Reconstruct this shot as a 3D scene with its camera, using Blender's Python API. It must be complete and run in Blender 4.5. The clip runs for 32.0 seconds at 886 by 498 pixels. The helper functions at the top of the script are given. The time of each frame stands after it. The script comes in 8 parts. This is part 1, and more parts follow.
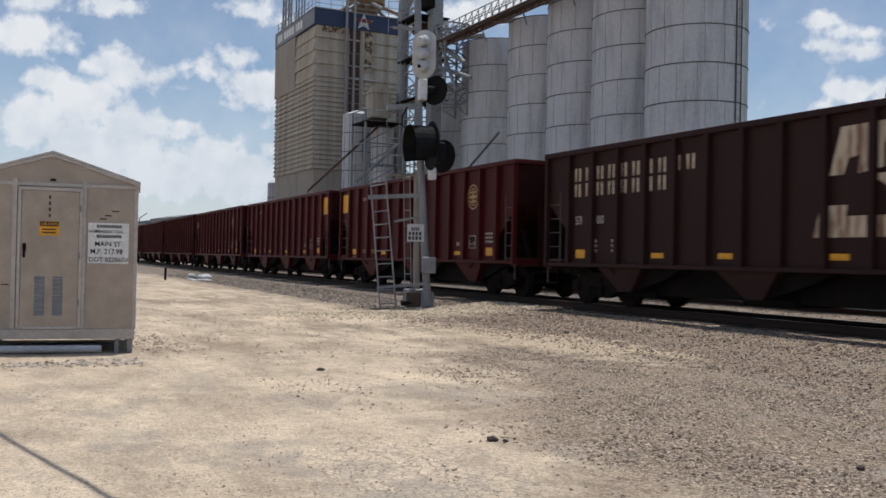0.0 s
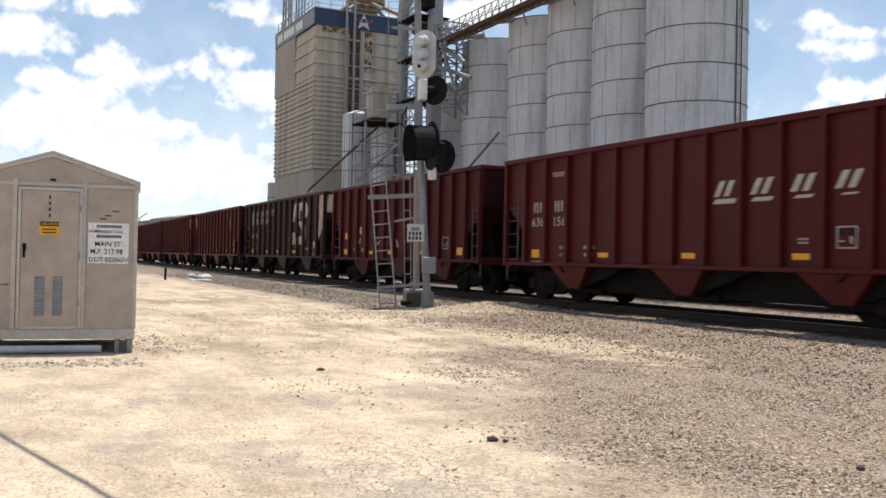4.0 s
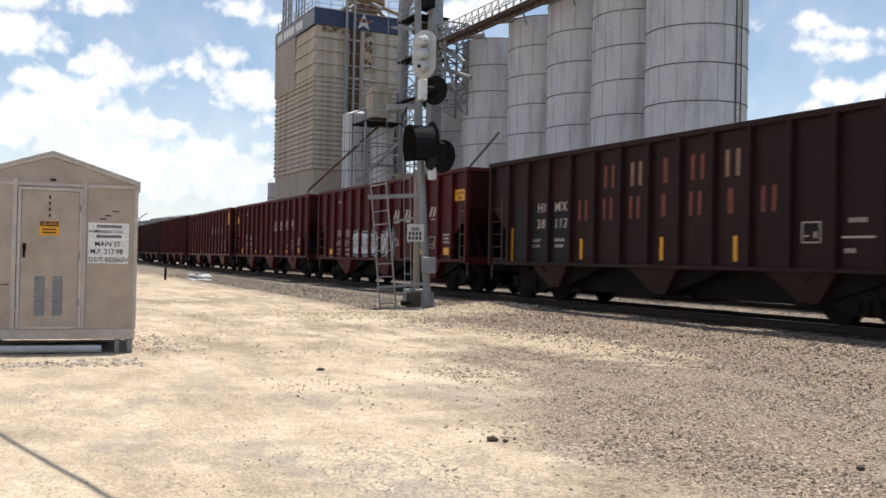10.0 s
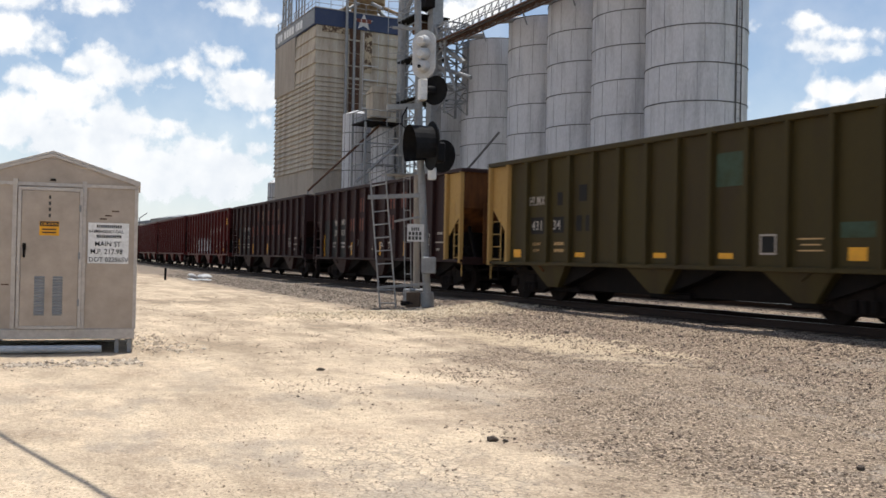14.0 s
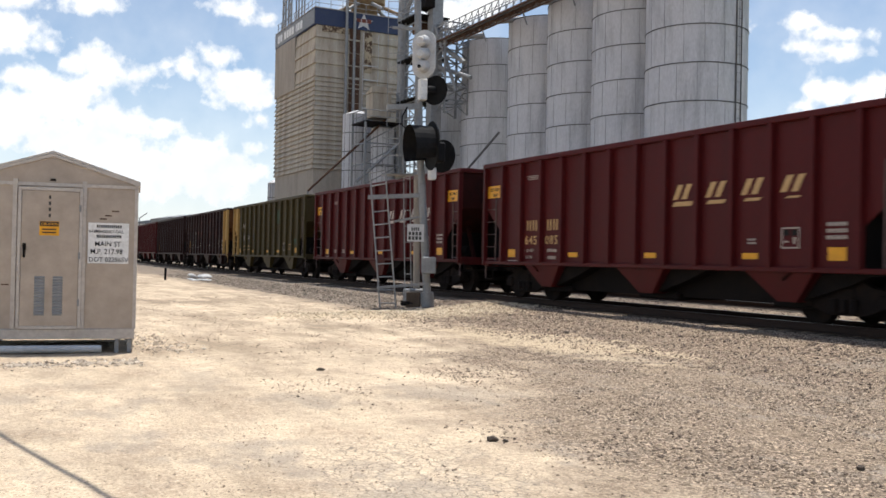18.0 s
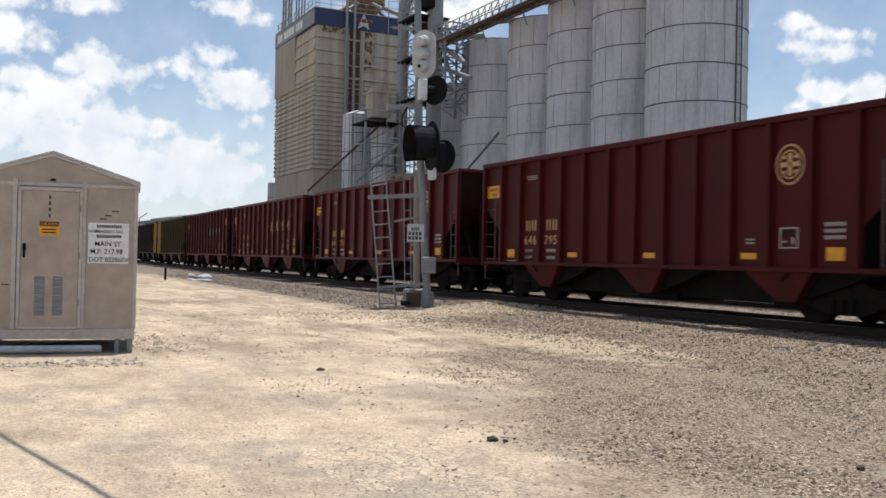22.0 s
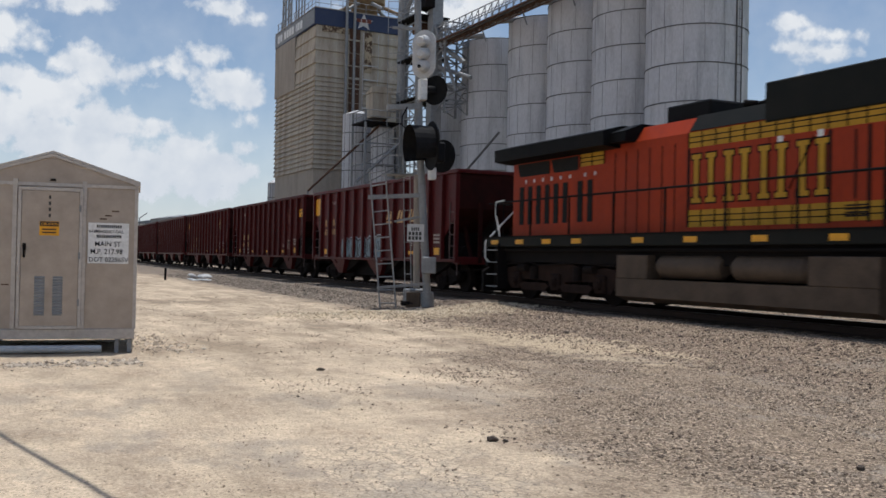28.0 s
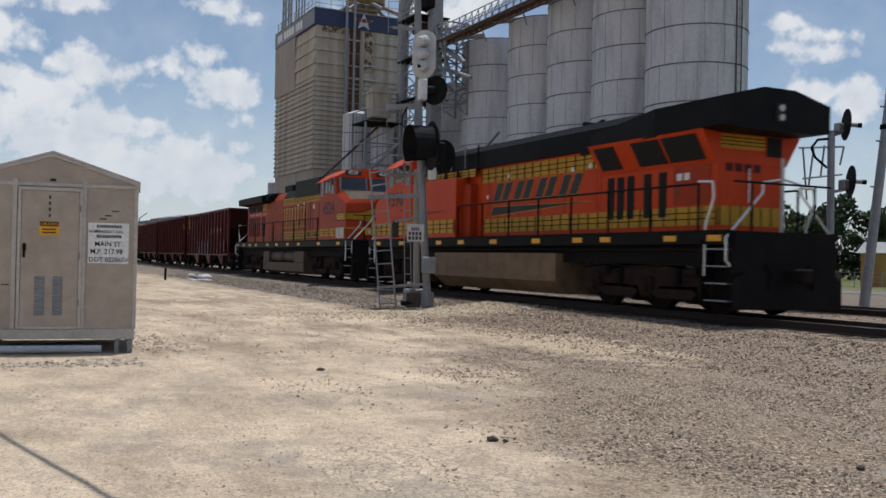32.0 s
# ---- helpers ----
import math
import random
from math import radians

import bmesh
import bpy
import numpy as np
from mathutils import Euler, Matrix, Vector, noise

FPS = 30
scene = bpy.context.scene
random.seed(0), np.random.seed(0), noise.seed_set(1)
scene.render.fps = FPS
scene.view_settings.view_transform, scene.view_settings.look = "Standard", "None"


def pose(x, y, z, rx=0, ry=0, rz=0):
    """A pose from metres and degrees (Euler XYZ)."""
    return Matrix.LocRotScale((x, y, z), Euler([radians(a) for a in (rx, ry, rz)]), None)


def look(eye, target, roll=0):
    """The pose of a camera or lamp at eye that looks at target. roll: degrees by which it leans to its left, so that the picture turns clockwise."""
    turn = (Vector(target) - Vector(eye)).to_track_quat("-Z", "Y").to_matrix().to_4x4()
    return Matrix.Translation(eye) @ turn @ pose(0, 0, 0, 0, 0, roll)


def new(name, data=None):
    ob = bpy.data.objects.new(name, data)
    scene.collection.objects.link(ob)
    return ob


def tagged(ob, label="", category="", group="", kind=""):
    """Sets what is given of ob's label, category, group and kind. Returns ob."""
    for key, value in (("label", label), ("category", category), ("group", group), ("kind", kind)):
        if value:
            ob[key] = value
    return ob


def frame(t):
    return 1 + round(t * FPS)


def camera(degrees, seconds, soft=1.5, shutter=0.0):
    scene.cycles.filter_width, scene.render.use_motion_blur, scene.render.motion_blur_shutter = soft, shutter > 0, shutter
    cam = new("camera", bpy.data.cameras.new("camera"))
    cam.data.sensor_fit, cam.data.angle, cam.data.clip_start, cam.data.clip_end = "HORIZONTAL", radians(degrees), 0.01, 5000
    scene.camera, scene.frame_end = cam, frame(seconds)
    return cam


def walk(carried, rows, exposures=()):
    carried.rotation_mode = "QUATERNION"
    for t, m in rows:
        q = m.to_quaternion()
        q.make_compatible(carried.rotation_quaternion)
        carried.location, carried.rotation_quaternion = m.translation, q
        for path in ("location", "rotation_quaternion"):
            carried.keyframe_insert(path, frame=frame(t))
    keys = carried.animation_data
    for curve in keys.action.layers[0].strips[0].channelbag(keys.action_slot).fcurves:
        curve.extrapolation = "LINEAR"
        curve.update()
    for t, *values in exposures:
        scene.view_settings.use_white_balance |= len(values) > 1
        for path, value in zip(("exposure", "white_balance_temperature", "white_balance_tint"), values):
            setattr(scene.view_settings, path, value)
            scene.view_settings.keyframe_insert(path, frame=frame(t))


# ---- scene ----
# ---- camera and path ----
EYE = (0.0, 0.0, 1.5)
HEAD = radians(26.58)                      # between the view and the railway's line
PITCH = radians(0.67)
AIM = (EYE[0] - math.cos(HEAD) * math.cos(PITCH), EYE[1] + math.sin(HEAD) * math.cos(PITCH), EYE[2] + math.sin(PITCH))
cam = camera(50.56, 32.0, soft=1.6, shutter=0.35)
walk(cam, [(0.0, look(EYE, AIM, 1.2)), (32.0, look(EYE, AIM, 1.2))],
     exposures=[(0.0, -0.24, 6120, 10), (1.0, -0.08, 6180, 10), (2.0, 0.08, 6300, 10), (3.0, 0.28, 6450, 10), (5.5, 0.38, 6450, 10), (9.0, 0.34, 6450, 10), (11.0, 0.22, 6450, 10), (13.0, 0.18, 6450, 10), (14.5, 0.18, 6450, 10), (17.0, 0.34, 6450, 10), (20.0, 0.32, 6450, 10), (22.0, 0.08, 6300, 10), (23.0, -0.06, 6200, 10), (24.0, -0.25, 6180, 10), (25.0, -0.24, 6180, 10), (28.0, -0.24, 6120, 10), (29.0, -0.34, 6120, 10), (30.0, -0.38, 6120, 10), (31.0, -0.4, 6120, 10), (32.0, -0.32, 6120, 10)])

# ---- sky, sun ----
SUN_EL, SUN_TO = radians(77.5), Vector((-0.70, 0.714, 0)).normalized()
SUN_DIR = Vector((SUN_TO.x * math.cos(SUN_EL), SUN_TO.y * math.cos(SUN_EL), math.sin(SUN_EL)))
world = bpy.data.worlds.new("sky")
scene.world = world
world.use_nodes = True
wn = world.node_tree.nodes
sky = wn.new("ShaderNodeTexSky")
sky.sky_type, sky.sun_disc = "NISHITA", False
sky.sun_elevation, sky.sun_rotation = SUN_EL, math.atan2(-SUN_TO.x, SUN_TO.y)
sky.air_density, sky.dust_density, sky.ozone_density = 1.0, 0.4, 1.5
wn["Background"].inputs["Strength"].default_value = 0.115
world.node_tree.links.new(sky.outputs["Color"], wn["Background"].inputs["Color"])
sun = new("sun", bpy.data.lights.new("sun", "SUN"))
sun.data.energy, sun.data.angle, sun.data.color = 4.2, radians(0.6), (1.0, 0.955, 0.88)
sun.matrix_world = look(SUN_DIR * 400, (0, 0, 0))

# ---- the railway's line: straight, then a long bend ----
TRACK_Y, RAIL_Z, BEND_S, BEND_R, GRADE = 15.35, 0.43, 15.0, 1800.0, 0.002


def bend(x):
    """How far the line has swung at this x."""
    s = max(0.0, -x - BEND_S)
    return s * s / (2 * BEND_R)


def on_line(s, side=0.0, z=RAIL_Z):
    """The pose on the line, s metres on from the foot of the camera; the train's own x axis points back along it."""
    if s < BEND_S:
        return pose(-s, TRACK_Y + side, z)
    z += GRADE * (s - BEND_S)
    a = (s - BEND_S) / BEND_R
    return Matrix.Translation((-(BEND_S + (BEND_R) * math.sin(a)), TRACK_Y + BEND_R * (1 - math.cos(a)), z)) @ pose(0, 0, 0, 0, 0, -math.degrees(a)) @ pose(0, side, 0)


def gone(t):
    """Metres that the train has gone at t seconds."""
    return 8.1603 * t + 0.003583 * t * t - 0.0001445 * t ** 3


# ---- materials ----
def nodes_of(name):
    m = bpy.data.materials.new(name)
    m.use_nodes = True
    nt = m.node_tree
    return m, nt, nt.nodes["Principled BSDF"]


def ramp(nt, fac, lo, hi, a=(0, 0, 0, 1), b=(1, 1, 1, 1)):
    r = nt.nodes.new("ShaderNodeValToRGB")
    r.color_ramp.elements[0].position, r.color_ramp.elements[1].position = lo, hi
    r.color_ramp.elements[0].color, r.color_ramp.elements[1].color = a, b
    nt.links.new(fac, r.inputs[0])
    return r.outputs[0]


def tex(nt, kind, vector, scale, detail=4.0, rough=0.6):
    n = nt.nodes.new("ShaderNodeTexNoise" if kind == "noise" else "ShaderNodeTexVoronoi")
    n.inputs["Scale"].default_value = scale
    if kind == "noise":
        n.inputs["Detail"].default_value, n.inputs["Roughness"].default_value = detail, rough
    nt.links.new(vector, n.inputs["Vector"])
    return n.outputs["Fac"] if kind == "noise" else n.outputs["Distance"]


def mix(nt, fac, a, b, how="MIX"):
    n = nt.nodes.new("ShaderNodeMix")
    n.data_type, n.blend_type = "RGBA", how
    for sock, v in (("Factor", fac), ("A", a), ("B", b)):
        i = next(x for x in n.inputs if x.name == sock and (x.type == "VALUE" if sock == "Factor" else x.type == "RGBA"))
        if isinstance(v, (int, float)):
            i.default_value = v
        elif isinstance(v, tuple):
            i.default_value = (*v, 1) if len(v) == 3 else v
        else:
            nt.links.new(v, i)
    return next(o for o in n.outputs if o.type == "RGBA")


def scaled(nt, out, s):
    n = nt.nodes.new("ShaderNodeMapping")
    n.inputs["Scale"].default_value = s
    nt.links.new(out, n.inputs["Vector"])
    return n.outputs[0]


def paint(name, col, rough=0.5, metal=0.0, stain=None, amount=0.5, scale=1.0, bump=0.15, streak=False, grain=18.0, low=0.42, high=0.68, shine=0.3):
    """A weathered surface: a base colour, blotches and streaks of a stain colour, fine grain and relief."""
    m, nt, b = nodes_of(name)
    co = nt.nodes.new("ShaderNodeTexCoord").outputs["Object"]
    stain = stain or tuple(c * 0.55 for c in col)
    big = tex(nt, "noise", scaled(nt, co, (scale, scale, scale * (0.16 if streak else 1))), 1.6, 6)
    fine = tex(nt, "noise", scaled(nt, co, (1, 1, 0.35 if streak else 1)), grain, 5, 0.7)
    c = mix(nt, ramp(nt, big, low, high, (0, 0, 0, 1), (amount,) * 3 + (1,)), col, stain)
    c = mix(nt, 0.35, c, mix(nt, 1.0, c, ramp(nt, fine, 0.25, 0.75, (0.35, 0.35, 0.35, 1), (1.25, 1.25, 1.25, 1)), "MULTIPLY"))
    nt.links.new(c, b.inputs["Base Color"])
    r = nt.nodes.new("ShaderNodeMapRange")
    r.inputs["To Min"].default_value, r.inputs["To Max"].default_value = max(0.05, rough - 0.12), min(1, rough + 0.18)
    nt.links.new(fine, r.inputs["Value"])
    nt.links.new(r.outputs[0], b.inputs["Roughness"])
    b.inputs["Metallic"].default_value = metal
    b.inputs["Specular IOR Level"].default_value = shine
    if bump:
        bp = nt.nodes.new("ShaderNodeBump")
        bp.inputs["Strength"].default_value, bp.inputs["Distance"].default_value = bump, 0.02
        nt.links.new(fine, bp.inputs["Height"])
        nt.links.new(bp.outputs[0], b.inputs["Normal"])
    return m


M = {}
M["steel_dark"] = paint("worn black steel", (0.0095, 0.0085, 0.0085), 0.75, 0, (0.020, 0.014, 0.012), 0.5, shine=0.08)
M["truck"] = paint("grimy cast steel", (0.013, 0.0105, 0.010), 0.85, 0, (0.028, 0.019, 0.015), 0.6, 2, shine=0.08)
M["rail"] = paint("rusty rail steel", (0.035, 0.021, 0.016), 0.8, 0.0, (0.03, 0.02, 0.016), 0.6)
M["railtop"] = paint("polished rail head", (0.45, 0.44, 0.43), 0.28, 0.9, (0.3, 0.28, 0.26), 0.4)
M["tie"] = paint("weathered creosoted timber", (0.06, 0.045, 0.035), 0.9, 0, (0.13, 0.11, 0.09), 0.6, 3, 0.4)
M["red"] = paint("oxide red car paint", (0.068, 0.0074, 0.0078), 0.50, 0, (0.034, 0.0070, 0.0064), 0.55, 0.8, 0.08, True, shine=0.12)
M["red_new"] = paint("fresh oxide red paint", (0.072, 0.0076, 0.0082), 0.46, 0, (0.046, 0.0080, 0.0078), 0.45, 0.7, 0.07, True, shine=0.14)
M["red_dull"] = paint("faded brown-red paint", (0.064, 0.0080, 0.0078), 0.55, 0, (0.033, 0.0080, 0.0070), 0.6, 0.9, 0.10, True, shine=0.11)
M["black"] = paint("faded black-brown car paint", (0.024, 0.0098, 0.0100), 0.55, 0, (0.029, 0.0145, 0.0122), 0.6, 0.8, 0.09, True, shine=0.13)
M["black_new"] = paint("black patch paint", (0.013, 0.013, 0.014), 0.45, 0, (0.022, 0.02, 0.018), 0.5, 0.8, 0.08, shine=0.10)
M["brown"] = paint("brown-black car paint", (0.030, 0.0120, 0.0112), 0.55, 0, (0.035, 0.0185, 0.0148), 0.6, 0.8, 0.09, True, shine=0.13)
M["olive"] = paint("olive green car paint", (0.051, 0.038, 0.012), 0.55, 0, (0.034, 0.022, 0.013), 0.6, 0.8, 0.1, True, shine=0.15)
M["ochre"] = paint("rust-streaked yellow paint", (0.40, 0.25, 0.085), 0.6, 0, (0.24, 0.115, 0.035), 0.6, 0.7, 0.15, True, 18, 0.45, 0.75, shine=0.15)
M["ochre_rust"] = paint("yellow paint gone to rust", (0.125, 0.050, 0.016), 0.75, 0, (0.034, 0.015, 0.009), 0.8, 1.3, 0.2, True, 14, 0.40, 0.62, shine=0.1)
M["worn_rung"] = paint("hand-worn ladder steel", (0.085, 0.050, 0.046), 0.5, 0, (0.04, 0.024, 0.022), 0.5, 3, 0.05, shine=0.3)
M["roof_tan"] = paint("sun-faded tan machinery paint", (0.27, 0.185, 0.10), 0.7, 0, (0.12, 0.065, 0.035), 0.7, 1.5, 0.1)
M["cream"] = paint("rust-streaked cream paint", (0.56, 0.46, 0.33), 0.6, 0, (0.16, 0.055, 0.025), 0.9, 3.2, 0.15, True, 18, 0.47, 0.62)
# grimy car red, darkened further to paint in the shade between cars
M["shaded_red"] = paint("grimy oxide red steel darkened for shade", (0.030, 0.0072, 0.0062), 0.7, 0, (0.012, 0.006, 0.005), 0.7, 1.4, 0.15, shine=0.06)
M["letter"] = paint("faded white lettering", (0.46, 0.41, 0.36), 0.6, 0, (0.22, 0.18, 0.15), 0.5, 3, 0)
M["letter_red"] = paint("faded red lettering", (0.20, 0.055, 0.035), 0.6, 0, (0.08, 0.03, 0.025), 0.7, 3, 0)
M["letter_tan"] = paint("weathered tan lettering", (0.30, 0.19, 0.12), 0.6, 0, (0.14, 0.06, 0.04), 0.7, 3, 0)
M["letter_gold"] = paint("faded gold lettering", (0.55, 0.36, 0.16), 0.6, 0, (0.3, 0.16, 0.08), 0.5, 3, 0)
M["plate"] = paint("yellow reflective sheeting", (0.75, 0.36, 0.015), 0.35, 0, (0.5, 0.22, 0.02), 0.5, 4, 0)
M["spray"] = paint("silver spray paint", (0.52, 0.54, 0.58), 0.5, 0, (0.34, 0.34, 0.38), 0.5, 3, 0)
M["spray_blue"] = paint("pale blue spray paint", (0.17, 0.235, 0.275), 0.5, 0, (0.10, 0.14, 0.17), 0.6, 3, 0)
M["spray_pale"] = paint("thin pale spray paint", (0.36, 0.44, 0.50), 0.5, 0, (0.14, 0.15, 0.18), 0.8, 4, 0)
M["teal"] = paint("faded teal touch-up paint", (0.055, 0.085, 0.06), 0.6, 0, (0.04, 0.045, 0.02), 0.7, 2, 0, shine=0.1)
M["spray_dark"] = paint("black spray paint", (0.015, 0.015, 0.02), 0.5, 0, (0.03, 0.03, 0.035), 0.5, 3, 0)
M["orange"] = paint("orange locomotive paint", (0.50, 0.052, 0.008), 0.42, 0, (0.36, 0.038, 0.008), 0.5, 0.7, 0.05, True, shine=0.12)
M["loco_red"] = paint("faded red locomotive paint", (0.34, 0.040, 0.010), 0.45, 0, (0.21, 0.027, 0.010), 0.6, 0.7, 0.06, True, shine=0.12)
M["loco_black"] = paint("black locomotive paint", (0.006, 0.006, 0.0065), 0.55, 0, (0.013, 0.012, 0.011), 0.6, 0.8, 0.08, shine=0.08)
M["loco_green"] = paint("dark green-black paint", (0.011, 0.012, 0.010), 0.55, 0, (0.019, 0.017, 0.014), 0.6, 0.8, 0.08, shine=0.10)
M["loco_yellow"] = paint("yellow stripe paint", (0.48, 0.26, 0.018), 0.45, 0, (0.26, 0.14, 0.018), 0.5, 0.9, 0.05, True, shine=0.15)
M["tank"] = paint("dusty grey fuel tank", (0.105, 0.076, 0.054), 0.6, 0, (0.045, 0.032, 0.024), 0.6, 1.2, 0.12, shine=0.15)
M["tank_tan"] = paint("dusty tan fuel tank", (0.19, 0.128, 0.076), 0.6, 0, (0.085, 0.057, 0.037), 0.6, 1.2, 0.12, shine=0.15)
M["white"] = paint("white enamel", (0.72, 0.72, 0.70), 0.4, 0, (0.5, 0.48, 0.44), 0.4, 2, 0.05)
M["glass"] = nodes_of("dark window glass")[0]
gb = M["glass"].node_tree.nodes["Principled BSDF"]
gb.inputs["Base Color"].default_value, gb.inputs["Roughness"].default_value = (0.02, 0.025, 0.03, 1), 0.05
M["silo"] = paint("weathered galvanized silo sheet", (0.525, 0.525, 0.54), 0.6, 0.0, (0.335, 0.33, 0.335), 0.75, 0.75, 0.06, True, 9, 0.48, 0.70)
M["seam_light"] = paint("sheet joint", (0.30, 0.30, 0.30), 0.6, 0.1, (0.2, 0.195, 0.19), 0.5)
M["mast"] = paint("weathered mast steel", (0.24, 0.245, 0.25), 0.6, 0.1, (0.15, 0.15, 0.15), 0.5, 2, 0.05)
M["silo_seam"] = paint("dark sheet seam", (0.13, 0.125, 0.12), 0.7, 0.1, (0.06, 0.055, 0.05), 0.5)
M["siding"] = paint("weathered tan siding", (0.45, 0.40, 0.325), 0.75, 0, (0.23, 0.18, 0.13), 0.75, 0.6, 0.1, True, 9)
M["concrete"] = paint("weathered concrete", (0.36, 0.32, 0.27), 0.85, 0, (0.24, 0.21, 0.18), 0.6, 0.6, 0.15, True, 9)
M["galv"] = paint("galvanized steel", (0.27, 0.275, 0.28), 0.55, 0.3, (0.17, 0.17, 0.17), 0.5, 2, 0.05)
M["alu"] = paint("weathered aluminium sheet", (0.40, 0.335, 0.275), 0.45, 0.15, (0.32, 0.262, 0.21), 0.6, 0.9, 0.0, False, 3.5, 0.40, 0.66, 0.4)
M["alu_trim"] = paint("aluminium trim", (0.48, 0.44, 0.40), 0.5, 0.2, (0.37, 0.32, 0.28), 0.5, 2, 0.04)
M["rust"] = paint("rusted sheet steel", (0.11, 0.058, 0.036), 0.85, 0, (0.045, 0.027, 0.019), 0.6, 1.5, 0.2)
M["rust_stain"] = paint("siding eaten by rust", (0.40, 0.33, 0.23), 0.8, 0, (0.07, 0.038, 0.024), 0.95, 1.3, 0.15, False, 14, 0.46, 0.54)
M["sign_blue"] = paint("navy sign board", (0.03, 0.045, 0.10), 0.55, 0, (0.05, 0.06, 0.10), 0.5, 1, 0.03)
M["sign_white"] = paint("white sign sheet", (0.74, 0.74, 0.73), 0.4, 0, (0.6, 0.58, 0.55), 0.5, 3, 0)
M["ink"] = paint("black print", (0.03, 0.03, 0.03), 0.6, 0, (0.05, 0.05, 0.05), 0.4, 4, 0)
M["galv_light"] = paint("pale weathered enamel", (0.50, 0.50, 0.50), 0.5, 0, (0.36, 0.35, 0.34), 0.5, 3, 0.05)
M["signal"] = paint("matt black signal paint", (0.012, 0.012, 0.013), 0.6, 0, (0.022, 0.022, 0.022), 0.5, 3, 0.05, shine=0.05)


# ---- mesh helpers ----
def box(bm, x0, x1, y0, y1, z0, z1, bevel=0.0):
    v = [bm.verts.new((x, y, z)) for x in (x0, x1) for y in (y0, y1) for z in (z0, z1)]
    fs = [bm.faces.new([v[i] for i in f]) for f in ((0, 1, 3, 2), (4, 6, 7, 5), (0, 4, 5, 1), (2, 3, 7, 6), (0, 2, 6, 4), (1, 5, 7, 3))]
    if bevel:
        es = list({e for f in fs for e in f.edges})
        bmesh.ops.bevel(bm, geom=es, offset=bevel, segments=1, affect="EDGES")
    return bm


def tube(bm, a, b, r, seg=8, r2=None):
    """A round bar from a to b."""
    a, b = Vector(a), Vector(b)
    d = (b - a).normalized()
    u = d.cross(Vector((0, 0, 1)) if abs(d.z) < 0.9 else Vector((1, 0, 0))).normalized()
    w = d.cross(u)
    r2 = r if r2 is None else r2
    ring = lambda c, q: [bm.verts.new(c + (u * math.cos(k * 2 * math.pi / seg) + w * math.sin(k * 2 * math.pi / seg)) * q) for k in range(seg)]
    p, q = ring(a, r), ring(b, r2)
    for k in range(seg):
        f = bm.faces.new((p[k], p[(k + 1) % seg], q[(k + 1) % seg], q[k]))
        f.smooth = seg > 6
    for f in (bm.faces.new(p[::-1]), bm.faces.new(q)):
        for e in f.edges:
            e.smooth = False
    return bm


def beam(bm, a, b, w, h=None):
    """A square bar from a to b."""
    a, b = Vector(a), Vector(b)
    d = (b - a).normalized()
    u = d.cross(Vector((0, 0, 1)) if abs(d.z) < 0.95 else Vector((0, 1, 0))).normalized() * (w / 2)
    n = d.cross(u).normalized() * ((h or w) / 2)
    p = [bm.verts.new(a + s * u + t * n) for s, t in ((-1, -1), (1, -1), (1, 1), (-1, 1))]
    q = [bm.verts.new(b + s * u + t * n) for s, t in ((-1, -1), (1, -1), (1, 1), (-1, 1))]
    for k in range(4):
        bm.faces.new((p[k], p[(k + 1) % 4], q[(k + 1) % 4], q[k]))
    bm.faces.new(p[::-1])
    bm.faces.new(q)
    return bm


def prism(bm, pts, axis, lo, hi):
    """A slab with the outline pts in the two axes other than axis."""
    put = {"x": lambda p, k: (k, p[0], p[1]), "y": lambda p, k: (p[0], k, p[1]), "z": lambda p, k: (p[0], p[1], k)}[axis]
    a = [bm.verts.new(put(p, lo)) for p in pts]
    b = [bm.verts.new(put(p, hi)) for p in pts]
    n = len(pts)
    for k in range(n):
        bm.faces.new((a[k], a[(k + 1) % n], b[(k + 1) % n], b[k]))
    bm.faces.new(a[::-1])
    bm.faces.new(b)
    return bm


def finish(bm, name):
    bmesh.ops.recalc_face_normals(bm, faces=bm.faces)
    me = bpy.data.meshes.new(name)
    bm.to_mesh(me)
    bm.free()
    return me


STORE = {}


def part(name, make, material, parent, label="", at=None, key=None):
    """Links one mesh under a thing. make: a bmesh, or a function that returns one (kept under key and shared)."""
    mat = M[material] if isinstance(material, str) else material
    k = (key, mat.name) if key else None
    if k and k in STORE:
        me = STORE[k]
    else:
        me = finish(make() if callable(make) else make, name)
        me.materials.append(mat)
        if k:
            STORE[k] = me
    ob = new(name, me)
    ob.parent = parent
    if at is not None:
        ob.matrix_basis = at
    if label:
        ob["label"] = label
    return ob


def thing(name, at, label, category, group="", kind=""):
    ob = new(name)
    ob.matrix_basis = at
    return tagged(ob, label, category, group, kind)


def setting(name, make, material, label, category, at=None):
    ob = part(name, make, material, None, "", at)
    return tagged(ob, label, category, "", "structure")


def lettering(text, size, squeeze=1.0, depth=0.003):
    """A mesh of built-in letters, upright in x and z, facing -y, its left foot at the origin."""
    cu = bpy.data.curves.new("text", "FONT")
    cu.body, cu.size, cu.extrude, cu.resolution_u, cu.offset = text, size, depth, 2, (size * (0.020 if size > 0.6 else 0.010) if size > 0.2 else size * 0.004)
    cu.space_character = 1.2 if 0.3 < size < 0.4 else 1.0
    tmp = bpy.data.objects.new("text", cu)
    me = bpy.data.meshes.new_from_object(tmp)
    bpy.data.objects.remove(tmp)
    me.transform(Matrix.Rotation(radians(90), 4, "X") @ Matrix.Diagonal((squeeze, 1, 1, 1)))
    return me


